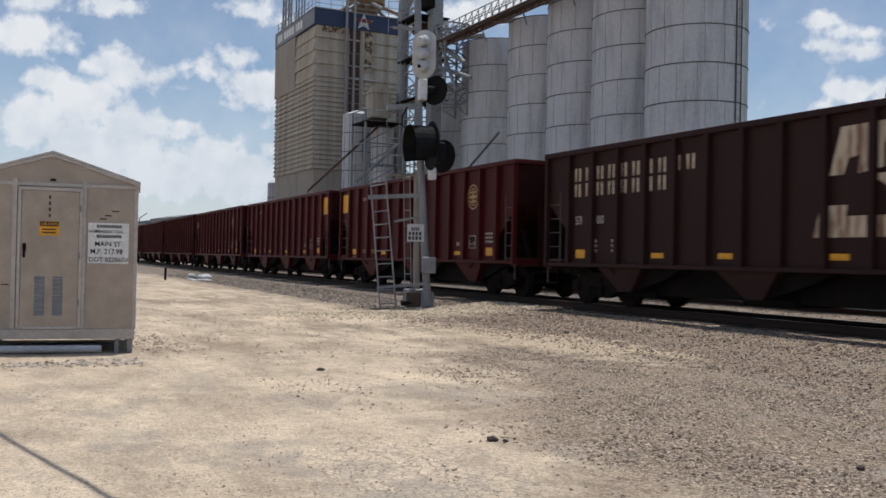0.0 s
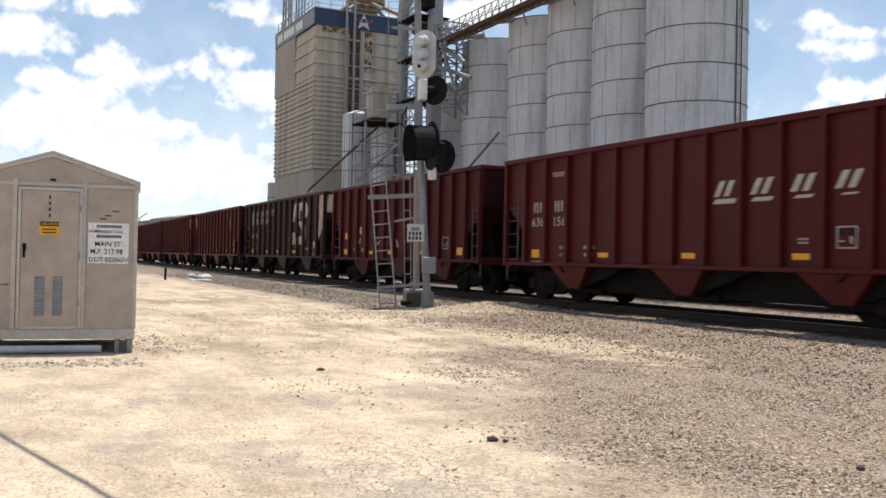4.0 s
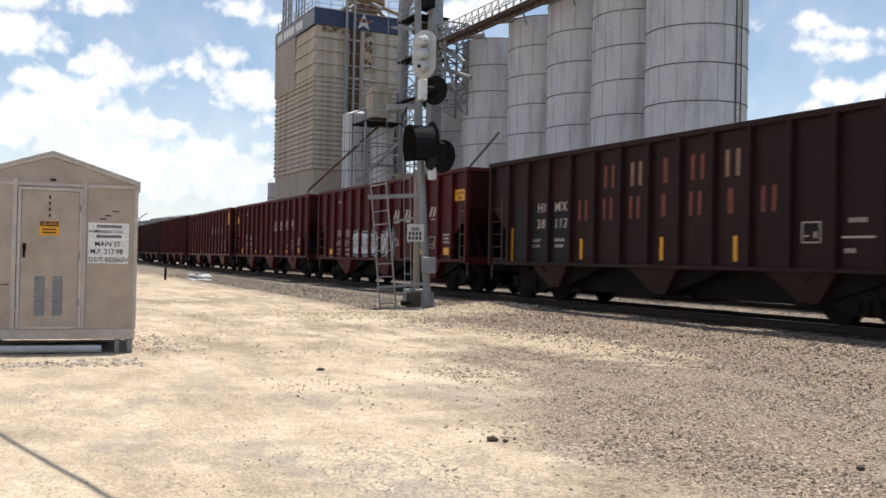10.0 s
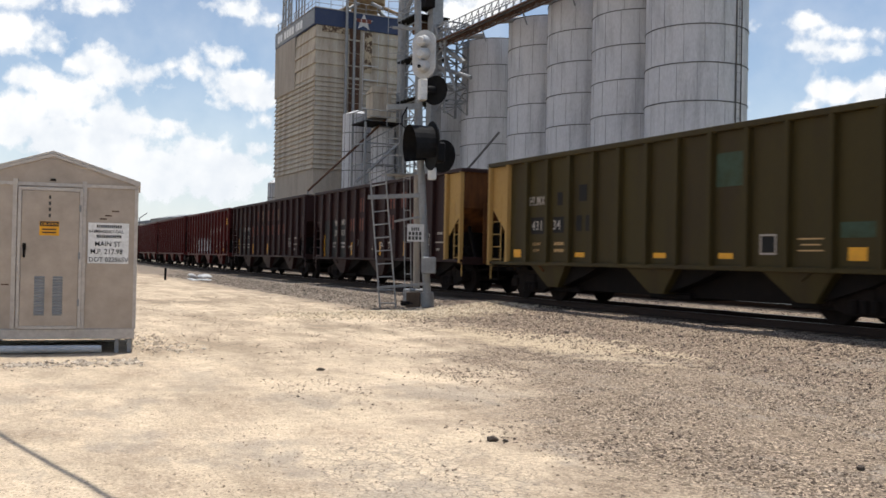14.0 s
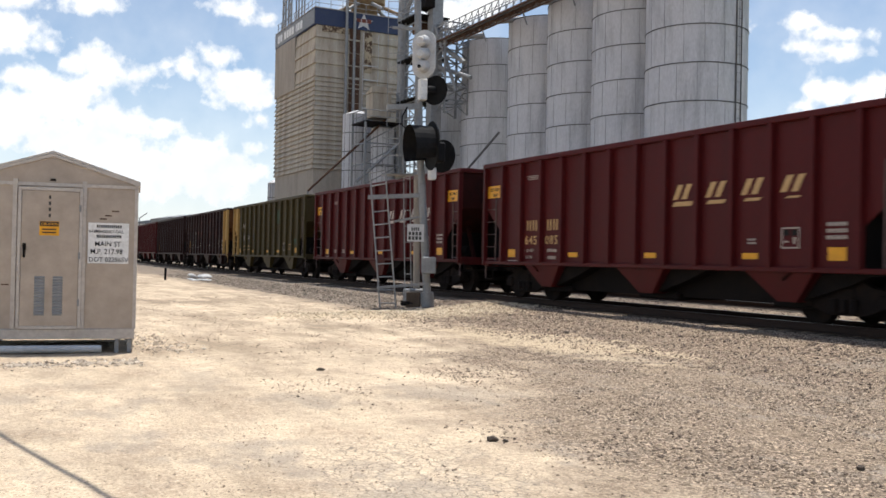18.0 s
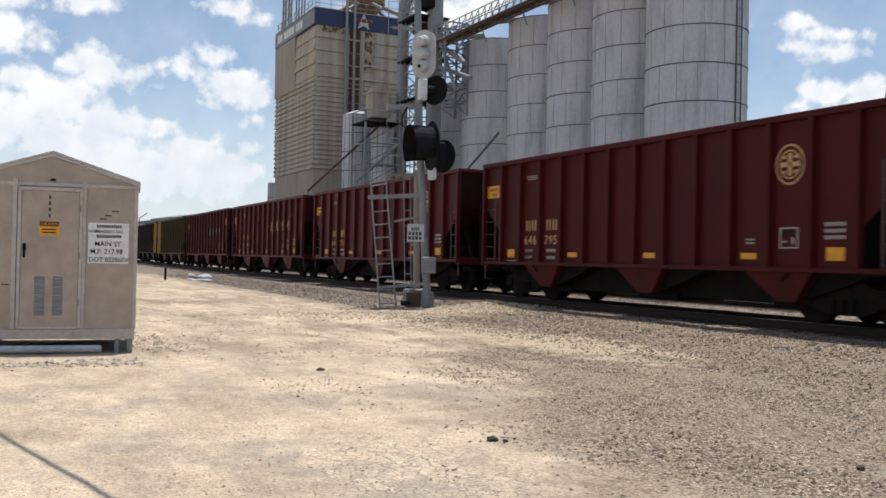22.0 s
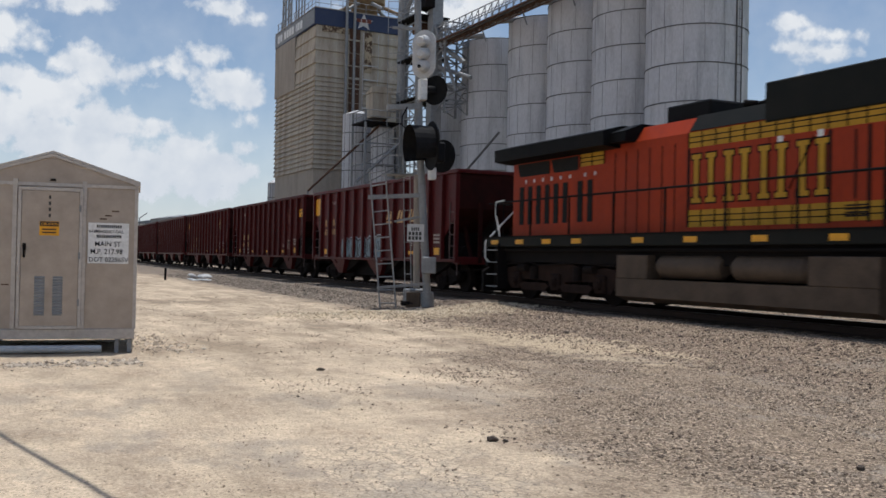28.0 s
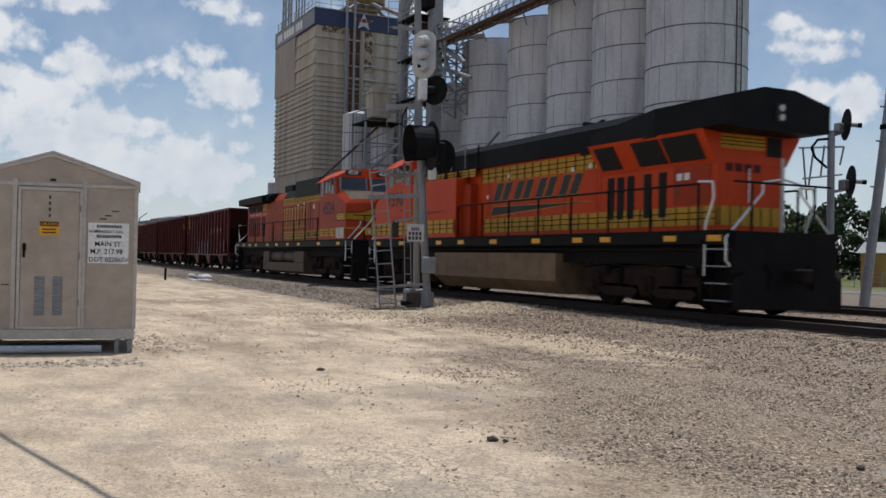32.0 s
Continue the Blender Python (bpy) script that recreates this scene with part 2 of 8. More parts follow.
def words(name, text, size, material, parent, at, squeeze=1.0, label=""):
    k = ("words", text, size, squeeze, material)
    if k not in STORE:
        STORE[k] = lettering(text, size, squeeze)
        STORE[k].materials.append(M[material])
    ob = new(name, STORE[k])
    ob.parent, ob.matrix_basis = parent, at
    if label:
        ob["label"] = label
    return ob
# ---- ground: one sheet with the railway's bed, to the horizon ----
def rise(d):
    """Height of the ground at a distance d to the side of the line of the first railway's axis."""
    pts = [(-400, 0.0), (-6.5, 0.0), (-4.2, 0.06), (-2.9, 0.14), (-2.1, 0.24), (8.2, 0.24), (9.5, 0.14), (14, 0.08), (400, 0.08)]
    for (a, p), (b, q) in zip(pts, pts[1:]):
        if d <= b:
            k = max(0.0, min(1.0, (d - a) / (b - a)))
            return p + (q - p) * k * k * (3 - 2 * k)
    return pts[-1][1]


def ground_z(x, y, rough=True):
    z = rise(y - TRACK_Y - bend(x)) + GRADE * min(400, max(0.0, -x - BEND_S))
    for cx, cy, sx, sy, h in ((-22.3, 9.0, 0.9, 1.6, 0.13), (-23.2, 12.6, 0.8, 1.2, 0.10), (-15.0, 9.8, 1.8, 0.9, 0.04)):
        z += h * math.exp(-((x - cx) / sx) ** 2 - ((y - cy) / sy) ** 2)
    if rough and abs(x) < 80 and -20 < y < 60:
        z += 0.02 * noise.noise((x * 0.5, y * 0.5, 0)) + 0.012 * noise.noise((x * 2.3, y * 2.3, 4))
    return z


def ground_mesh():
    xs = [-3500, -1800, -900, -500, -300, -200, -150, -120] + [-100 + 2 * k for k in range(20)] + [-60 + 0.5 * k for k in range(60)] + [-30 + 0.2 * k for k in range(165)] + [4, 6, 9, 14, 25, 50, 120, 300, 900, 3500]
    ys = [-3500, -900, -300, -100, -40, -15, -8] + [-4 + 0.2 * k for k in range(110)] + [18 + 0.5 * k for k in range(24)] + [31, 33, 36, 40, 46, 55, 70, 90, 120, 170, 300, 700, 1600, 3500]
    vs = [(x, y, ground_z(x, y)) for x in xs for y in ys]
    n = len(ys)
    fs = [(i * n + j, (i + 1) * n + j, (i + 1) * n + j + 1, i * n + j + 1) for i in range(len(xs) - 1) for j in range(n - 1)]
    me = bpy.data.meshes.new("ground")
    me.from_pydata(vs, [], fs)
    me.shade_smooth()
    return me


def ground_material():
    m, nt, b = nodes_of("caliche, gravel and ballast")
    pos = nt.nodes.new("ShaderNodeNewGeometry").outputs["Position"]
    sep = nt.nodes.new("ShaderNodeSeparateXYZ")
    nt.links.new(pos, sep.inputs[0])

    def calc(op, a, b_=0.0, c=None):
        n = nt.nodes.new("ShaderNodeMath")
        n.operation = op
        for i, v in enumerate((a, b_) if c is None else (a, b_, c)):
            if isinstance(v, (int, float)):
                n.inputs[i].default_value = v
            else:
                nt.links.new(v, n.inputs[i])
        return n.outputs[0]

    def cells(scale):
        n = nt.nodes.new("ShaderNodeTexVoronoi")
        n.inputs["Scale"].default_value = scale
        nt.links.new(pos, n.inputs["Vector"])
        g = nt.nodes.new("ShaderNodeSeparateColor")
        nt.links.new(n.outputs["Color"], g.inputs[0])
        return g.outputs[0], n.outputs["Distance"]
    x, y = sep.outputs[0], sep.outputs[1]
    wob = tex(nt, "noise", pos, 0.33, 6, 0.62)
    wob2 = tex(nt, "noise", pos, 1.7, 6, 0.68)
    wob3 = tex(nt, "noise", pos, 6.5, 6, 0.72)
    fine = tex(nt, "noise", pos, 42, 5, 0.75)
    tone, dist = cells(26)
    tone2, dist2 = cells(62)
    tone3, dist3 = cells(41)
    wob4 = tex(nt, "noise", pos, 17, 5, 0.7)
    # the worn sandy drive against the gravel
    d = calc("ADD", calc("MULTIPLY", calc("ADD", x, 6.97), 0.36), calc("MULTIPLY", calc("ADD", y, -5.04), 0.93))
    d = calc("ADD", d, calc("MULTIPLY", calc("ADD", wob, -0.5), 7.0))
    d = calc("ADD", d, calc("MULTIPLY", calc("ADD", wob2, -0.5), 3.0))
    d = calc("ADD", d, calc("MULTIPLY", calc("ADD", wob3, -0.5), 1.6))
    gravel = ramp(nt, calc("MULTIPLY_ADD", d, 0.25, 0.58), 0.30, 0.66)
    sand = mix(nt, ramp(nt, wob2, 0.36, 0.64), (0.55, 0.44, 0.315), (0.42, 0.335, 0.248))
    sand = mix(nt, ramp(nt, wob3, 0.48, 0.66, b=(0.65, 0.65, 0.65, 1)), sand, (0.62, 0.50, 0.36))
    sand = mix(nt, ramp(nt, wob4, 0.52, 0.70, b=(0.55, 0.55, 0.55, 1)), sand, (0.30, 0.232, 0.16))
    sand = mix(nt, ramp(nt, tone2, 0.84, 0.94, b=(0.6, 0.6, 0.6, 1)), sand, (0.22, 0.175, 0.13))
    # brown, stony patches worn through the pale crust
    stony = ramp(nt, calc("ADD", tex(nt, "noise", scaled(nt, pos, (0.75, 1.0, 1)), 0.75, 7, 0.66), calc("MULTIPLY", calc("ADD", wob3, -0.5), 0.25)), 0.50, 0.62)
    crumbs = mix(nt, tone, (0.20, 0.142, 0.098), (0.47, 0.36, 0.255))
    crumbs = mix(nt, ramp(nt, tone3, 0.70, 0.92), crumbs, (0.60, 0.49, 0.37))
    sand = mix(nt, calc("MULTIPLY", stony, 0.5), sand, crumbs)
    # pale, driven tracks along the drive and duller ground between them
    lane = ramp(nt, tex(nt, "noise", scaled(nt, pos, (0.5, 0.8, 1)), 0.8, 10, 0.78), 0.36, 0.60)
    sand = mix(nt, 0.75, sand, mix(nt, 1.0, sand, mix(nt, lane, (0.80, 0.78, 0.76), (1.55, 1.54, 1.5)), "MULTIPLY"))
    # brown soil showing in long drifts, farther up the drive
    soil = ramp(nt, tex(nt, "noise", scaled(nt, pos, (0.35, 1.1, 1)), 0.8, 8, 0.68), 0.47, 0.62, b=(0.8, 0.8, 0.8, 1))
    sand = mix(nt, calc("MULTIPLY", soil, ramp(nt, calc("MULTIPLY", x, -0.02), 0.14, 0.34)), sand, mix(nt, tone2, (0.20, 0.15, 0.105), (0.32, 0.25, 0.175)))
    grit = mix(nt, tone, (0.05, 0.036, 0.027), (0.40, 0.31, 0.225))
    grit = mix(nt, ramp(nt, tone2, 0.58, 0.88), grit, (0.64, 0.495, 0.355))
    grit = mix(nt, ramp(nt, tone3, 0.60, 0.85, b=(0.7, 0.7, 0.7, 1)), grit, (0.06, 0.044, 0.034))
    grit = mix(nt, ramp(nt, wob2, 0.42, 0.62, b=(0.5, 0.5, 0.5, 1)), grit, (0.33, 0.25, 0.172))
    c = mix(nt, gravel, sand, grit)
    # warmer, redder stone on the shoulder of the bed
    bed = calc("MULTIPLY", ramp(nt, calc("MULTIPLY_ADD", wob2, 0.06, calc("MULTIPLY", y, 0.05)), 0.50, 0.64), ramp(nt, calc("MULTIPLY_ADD", x, -0.02, 0.0), 0.46, 0.34))
    c = mix(nt, calc("MULTIPLY", bed, 0.85), c, mix(nt, tone, (0.095, 0.066, 0.050), (0.26, 0.185, 0.135)))
    # grey ballast shoulder along the line
    run_ = calc("MAXIMUM", calc("SUBTRACT", calc("MULTIPLY", x, -1.0), BEND_S), 0.0)
    off = calc("SUBTRACT", calc("SUBTRACT", y, TRACK_Y), calc("MULTIPLY", calc("MULTIPLY", run_, run_), 0.5 / BEND_R))
    shoulder = ramp(nt, calc("ADD", calc("MULTIPLY_ADD", off, 0.05, 0.5), calc("MULTIPLY", calc("ADD", wob2, -0.5), 0.16)), 0.20, 0.27, b=(0.85, 0.85, 0.85, 1))
    back = ramp(nt, calc("MULTIPLY", x, -0.02), 0.42, 0.52)
    c = mix(nt, calc("MULTIPLY", shoulder, back), c, mix(nt, tone2, (0.11, 0.088, 0.070), (0.34, 0.28, 0.22)))
    # pale spoil round the signal's foot
    dx, dy = calc("DIVIDE", calc("ADD", x, 22.6), 1.8), calc("DIVIDE", calc("ADD", y, -10.4), 3.9)
    spoil = calc("SUBTRACT", 1.0, calc("SQRT", calc("ADD", calc("MULTIPLY", dx, dx), calc("MULTIPLY", dy, dy))))
    ex, ey = calc("DIVIDE", calc("ADD", x, 14.6), 4.0), calc("DIVIDE", calc("ADD", y, -9.6), 1.3)
    spoil = calc("MAXIMUM", spoil, calc("MULTIPLY", calc("SUBTRACT", 1.0, calc("SQRT", calc("ADD", calc("MULTIPLY", ex, ex), calc("MULTIPLY", ey, ey)))), 0.45))
    spoil = ramp(nt, calc("ADD", spoil, calc("MULTIPLY", calc("ADD", wob2, -0.5), 1.5)), -0.08, 0.18, b=(0.9, 0.85, 0.85, 1))
    c = mix(nt, spoil, c, mix(nt, tone2, (0.47, 0.36, 0.235), (0.70, 0.56, 0.385)))
    # old asphalt showing through in the drive
    tar = ramp(nt, tex(nt, "noise", scaled(nt, pos, (0.9, 1.4, 1)), 0.5, 7, 0.68), 0.52, 0.60, b=(0.7, 0.7, 0.7, 1))
    near = ramp(nt, calc("MULTIPLY_ADD", x, 0.05, 1.0), 0.2, 0.7)
    c = mix(nt, calc("MULTIPLY", tar, near), c, mix(nt, tone2, (0.25, 0.215, 0.175), (0.40, 0.34, 0.275)))
    c = mix(nt, 0.6, c, mix(nt, 1.0, c, ramp(nt, fine, 0.28, 0.72, (0.4, 0.4, 0.4, 1), (1.35, 1.35, 1.35, 1)), "MULTIPLY"))
    # fine cracks where the old surface breaks up
    crack = nt.nodes.new("ShaderNodeTexVoronoi")
    crack.feature = "DISTANCE_TO_EDGE"
    crack.inputs["Scale"].default_value = 9.0
    warp = nt.nodes.new("ShaderNodeVectorMath")
    warp.operation = "MULTIPLY_ADD"
    wn3 = nt.nodes.new("ShaderNodeTexNoise")
    wn3.inputs["Scale"].default_value = 6.0
    nt.links.new(pos, wn3.inputs["Vector"])
    nt.links.new(wn3.outputs["Color"], warp.inputs[0])
    warp.inputs[1].default_value = (0.12, 0.12, 0.12)
    nt.links.new(pos, warp.inputs[2])
    nt.links.new(warp.outputs[0], crack.inputs["Vector"])
    broken = ramp(nt, tex(nt, "noise", pos, 0.55, 5, 0.6), 0.56, 0.66)
    cx, cy = calc("DIVIDE", calc("ADD", x, 6.0), 1.5), calc("DIVIDE", calc("ADD", y, -2.95), 0.95)
    worn = calc("ADD", calc("SUBTRACT", 1.0, calc("SQRT", calc("ADD", calc("MULTIPLY", cx, cx), calc("MULTIPLY", cy, cy)))), calc("MULTIPLY", calc("ADD", wob3, -0.5), 1.2))
    broken = calc("MAXIMUM", broken, ramp(nt, worn, 0.0, 0.3))
    line = calc("MULTIPLY", ramp(nt, crack.outputs["Distance"], 0.012, 0.05, (0.75, 0.75, 0.75, 1), (0, 0, 0, 1)), calc("MULTIPLY", broken, calc("SUBTRACT", 1.0, gravel)))
    c = mix(nt, line, c, (0.16, 0.135, 0.11))
    # grass far off
    far = ramp(nt, calc("MULTIPLY_ADD", y, 0.01, 0.0), 0.48, 0.55)
    grass = mix(nt, ramp(nt, wob2, 0.35, 0.65), (0.10, 0.13, 0.045), (0.20, 0.19, 0.08))
    c = mix(nt, far, c, grass)
    nt.links.new(c, b.inputs["Base Color"])
    b.inputs["Roughness"].default_value = 0.95
    b.inputs["Specular IOR Level"].default_value = 0.15
    rough = calc("ADD", calc("MULTIPLY", gravel, 0.8), 0.2)
    h = calc("ADD", calc("MULTIPLY", fine, 0.25), calc("MULTIPLY", calc("SUBTRACT", 0.6, dist), calc("MULTIPLY", rough, 0.9)))
    h = calc("ADD", h, calc("MULTIPLY", wob3, 0.5))
    bp = nt.nodes.new("ShaderNodeBump")
    bp.inputs["Strength"].default_value, bp.inputs["Distance"].default_value = 0.9, 0.03
    nt.links.new(h, bp.inputs["Height"])
    nt.links.new(bp.outputs[0], b.inputs["Normal"])
    return m


gm = ground_mesh()
gm.materials.append(ground_material())
tagged(new("ground", gm), "sun-bleached caliche and gravel lot beside the railway", "ground", "", "structure")


# ---- loose stones ----
def stone_field(seed, n, place, size, name, label, lo, hi, curve=1.0):
    """Many small angular stones in one mesh."""
    rng = np.random.default_rng(seed)
    unit = np.array([(1, 0, 0), (-1, 0, 0), (0, 1, 0), (0, -1, 0), (0, 0, 1), (0, 0, -1)], float)
    tri = np.array([(0, 2, 4), (2, 1, 4), (1, 3, 4), (3, 0, 4), (2, 0, 5), (1, 2, 5), (3, 1, 5), (0, 3, 5)])
    vs, fs = [], []
    k = 0
    while k < n:
        x, y = place(rng)
        if x is None:
            continue
        q = size[0] + (size[1] - size[0]) * rng.random() ** 2.5
        v = unit * (rng.random((6, 1)) * 0.6 + 0.6) + (rng.random((6, 3)) - 0.5) * 0.7
        v *= q * np.array((1.0, 0.8 + 0.4 * rng.random(), 0.6))
        a = rng.random() * 6.28
        ca, sa = math.cos(a), math.sin(a)
        p = np.stack((v[:, 0] * ca - v[:, 1] * sa + x, v[:, 0] * sa + v[:, 1] * ca + y, v[:, 2] + ground_z(x, y) + q * 0.2), 1)
        fs.append(tri + 6 * k)
        vs.append(p)
        k += 1
    me = bpy.data.meshes.new(name)
    me.from_pydata(np.concatenate(vs).tolist(), [], np.concatenate(fs).tolist())
    m, nt, b = nodes_of(name)
    isl = nt.nodes.new("ShaderNodeNewGeometry").outputs["Random Per Island"]
    co = nt.nodes.new("ShaderNodeTexCoord").outputs["Object"]
    tone = nt.nodes.new("ShaderNodeMath")
    tone.operation = "POWER"
    nt.links.new(isl, tone.inputs[0])
    tone.inputs[1].default_value = curve
    c = mix(nt, tone.outputs[0], lo, hi)
    c = mix(nt, 0.5, c, mix(nt, 1.0, c, ramp(nt, tex(nt, "noise", co, 55, 4), 0.3, 0.7, (0.5, 0.5, 0.5, 1), (1.25, 1.25, 1.25, 1)), "MULTIPLY"))
    nt.links.new(c, b.inputs["Base Color"])
    b.inputs["Roughness"].default_value = 0.9
    me.materials.append(m)
    return tagged(new(name, me), label, "gravel", "", "stuff")


def on_shoulder(rng):
    x = -34 + 36 * rng.random()
    y = 3.0 + 10.6 * rng.random()
    d = (x + 6.97) * 0.36 + (y - 5.04) * 0.93 + 2.5 * noise.noise((x * 0.5, y * 0.5, 7))
    if ((x + 14.6) / 4.0) ** 2 + ((y - 9.6) / 1.4) ** 2 < 1 and rng.random() < 0.85:
        return None, None
    if y > 9.5 + 2.2 * rng.random() + 0.8 * noise.noise((x * 0.4, y * 0.6, 1)) and x > -21:
        return None, None
    drift = noise.noise((x * 0.45 + 9, y * 1.3, 2)) + 0.6 * noise.noise((x * 1.6, y * 3.1, 5))
    return (x, y) if rng.random() < min(1, max(0.04, 0.35 + d * 0.3)) * min(1, max(0.12, 0.55 + 1.5 * drift)) else (None, None)


def on_drive(rng):
    # denser near the camera
    r = 4.5 + 22 * rng.random() ** 1.6
    a = (rng.random() - 0.5) * 1.05
    return -r * math.cos(HEAD + a - 0.06), r * math.sin(HEAD + a - 0.06)


def on_bed(rng):
    s = -4 + 75 * rng.random() ** 1.5
    return -s, TRACK_Y + bend(-s) + (-3.4 + 10.8 * rng.random())


def on_apron(rng):
    return -26 + 28 * rng.random(), 9.2 + 4.3 * rng.random() ** 0.75


def on_spoil(rng):
    return -22.5 + 0.75 * rng.standard_normal(), 10.6 + 1.7 * rng.standard_normal()


stone_field(1, 86000, on_shoulder, (0.005, 0.023), "loose_gravel", "grey and tan loose gravel on the lot", (0.115, 0.082, 0.060), (0.60, 0.465, 0.335), 1.4)
stone_field(2, 42000, on_drive, (0.0025, 0.009), "drive_grit", "scattered grit on the sandy drive", (0.13, 0.098, 0.07), (0.66, 0.53, 0.385), 0.7)
stone_field(3, 30000, on_bed, (0.015, 0.045), "ballast", "dusty brown track ballast", (0.045, 0.032, 0.026), (0.27, 0.195, 0.145))
stone_field(8, 34000, on_apron, (0.008, 0.030), "apron_gravel", "red-brown crushed stone below the track bed", (0.05, 0.034, 0.026), (0.46, 0.335, 0.245), 1.5)
stone_field(4, 7000, on_spoil, (0.012, 0.05), "spoil_stones", "pale caliche rubble round the signal's foot", (0.42, 0.33, 0.22), (0.72, 0.60, 0.43))


def on_far_shoulder(rng):
    s = 24 + 40 * rng.random()
    return -s, TRACK_Y + bend(-s) - 5.2 + 2.6 * rng.random() ** 0.8


stone_field(5, 16000, on_far_shoulder, (0.015, 0.05), "shoulder_stones", "grey crushed stone along the railway's shoulder", (0.06, 0.048, 0.038), (0.44, 0.355, 0.275), 1.4)


def on_patches(rng):
    r = 4.8 + 16 * rng.random() ** 1.3
    a = (rng.random() - 0.5) * 1.0
    x, y = -r * math.cos(HEAD + a), r * math.sin(HEAD + a)
    return (x, y) if noise.noise((x * 0.55, y * 0.7, 11)) + 0.5 * noise.noise((x * 1.9, y * 1.9, 3)) > 0.08 + 0.3 * rng.random() else (None, None)


def by_bungalow(rng):
    if rng.random() < 0.55:
        return -13.45 + 0.22 * rng.standard_normal(), -0.4 + 2.5 * rng.random()
    return -16.2 + 1.0 * rng.standard_normal(), 2.75 + 0.28 * rng.standard_normal()


stone_field(6, 5000, on_patches, (0.004, 0.014), "pebbles", "brown pebbles in worn patches of the drive", (0.20, 0.148, 0.108), (0.58, 0.46, 0.34), 1.0)
stone_field(7, 1100, by_bungalow, (0.012, 0.045), "rubble", "pale broken rubble along the bungalow's foot", (0.20, 0.155, 0.115), (0.66, 0.56, 0.44), 0.8)


def rock(x, y, sx, sy, sz, seed, mat="tie"):
    b = bmesh.new()
    bmesh.ops.create_icosphere(b, subdivisions=2, radius=1)
    for v in b.verts:
        v.co *= 1 + 0.35 * noise.noise(v.co * 1.7 + Vector((seed, 0, 0)))
    ob = part("rock", b, mat, None, "", Matrix.Translation((x, y, ground_z(x, y) + sz * 0.5)) @ pose(0, 0, 0, 0, 0, seed * 37) @ Matrix.Diagonal((sx, sy, sz, 1)))
    return tagged(ob, "dark clod lying on the pale drive", "rock", "clods on the drive")


for i, (px, py, r) in enumerate(((-6.8, 3.9, 0.035), (-11.9, 4.17, 0.035), (-4.9, 6.0, 0.03), (-15.6, 10.6, 0.045), (-6.72, 3.98, 0.018))):
    rock(px, py, r * 1.6, r, r * 0.8, i + 1)


# ---- railway tracks ----
def rail_mesh(side, off, s0, s1, bent):
    prof = [(-0.07, -0.17), (0.07, -0.17), (0.07, -0.155), (0.012, -0.135), (0.012, -0.045), (0.036, -0.035), (0.036, 0), (-0.036, 0), (-0.036, -0.035), (-0.012, -0.045), (-0.012, -0.135), (-0.07, -0.155)]
    vs, fs = [], []
    ss = [s0 + (s1 - s0) * k / 160 for k in range(161)]
    for s in ss:
        m = on_line(s, side + off)
        vs += [m @ Vector((0, p[0], p[1])) for p in prof]
    n = len(prof)
    for i in range(160):
        for k in range(n):
            fs.append((i * n + k, i * n + (k + 1) % n, (i + 1) * n + (k + 1) % n, (i + 1) * n + k))
    me = bpy.data.meshes.new("rail")
    me.from_pydata(vs, [], fs)
    me.materials.append(M["rail"])
    me.materials.append(M["railtop"])
    for i, p in enumerate(me.polygons):
        p.material_index = 1 if i % n == 6 else 0
    return me


def tie_mesh():
    return box(bmesh.new(), -0.115, 0.115, -1.3, 1.3, -0.16, 0.0, 0.012)


def railway(label, off, s0, s1, bent):
    t = thing("railway_track", Matrix(), label, "railway track", "", "structure")
    for side in (-0.7525, 0.7525):
        ob = new("rail", rail_mesh(side, off, s0, s1, bent))
        ob.parent = t
    rng = random.Random(5 + int(off))
    k = 0
    for s in np.arange(4.0, 100.0, 0.52):
        m = on_line(s, off, RAIL_Z - 0.175) if bent else pose(-s, TRACK_Y + off, RAIL_Z - 0.175)
        part("tie", tie_mesh, "tie", t, "", m @ pose(rng.uniform(-.02, .02), rng.uniform(-.06, .06), 0, 0, 0, rng.uniform(-1, 1)), "tie")
    return t


railway("main railway track with rusty rails and polished heads", 0.0, -330, 480, True)
railway("side track with rusty rails on timber ties", 6.3, -60, 320, True)
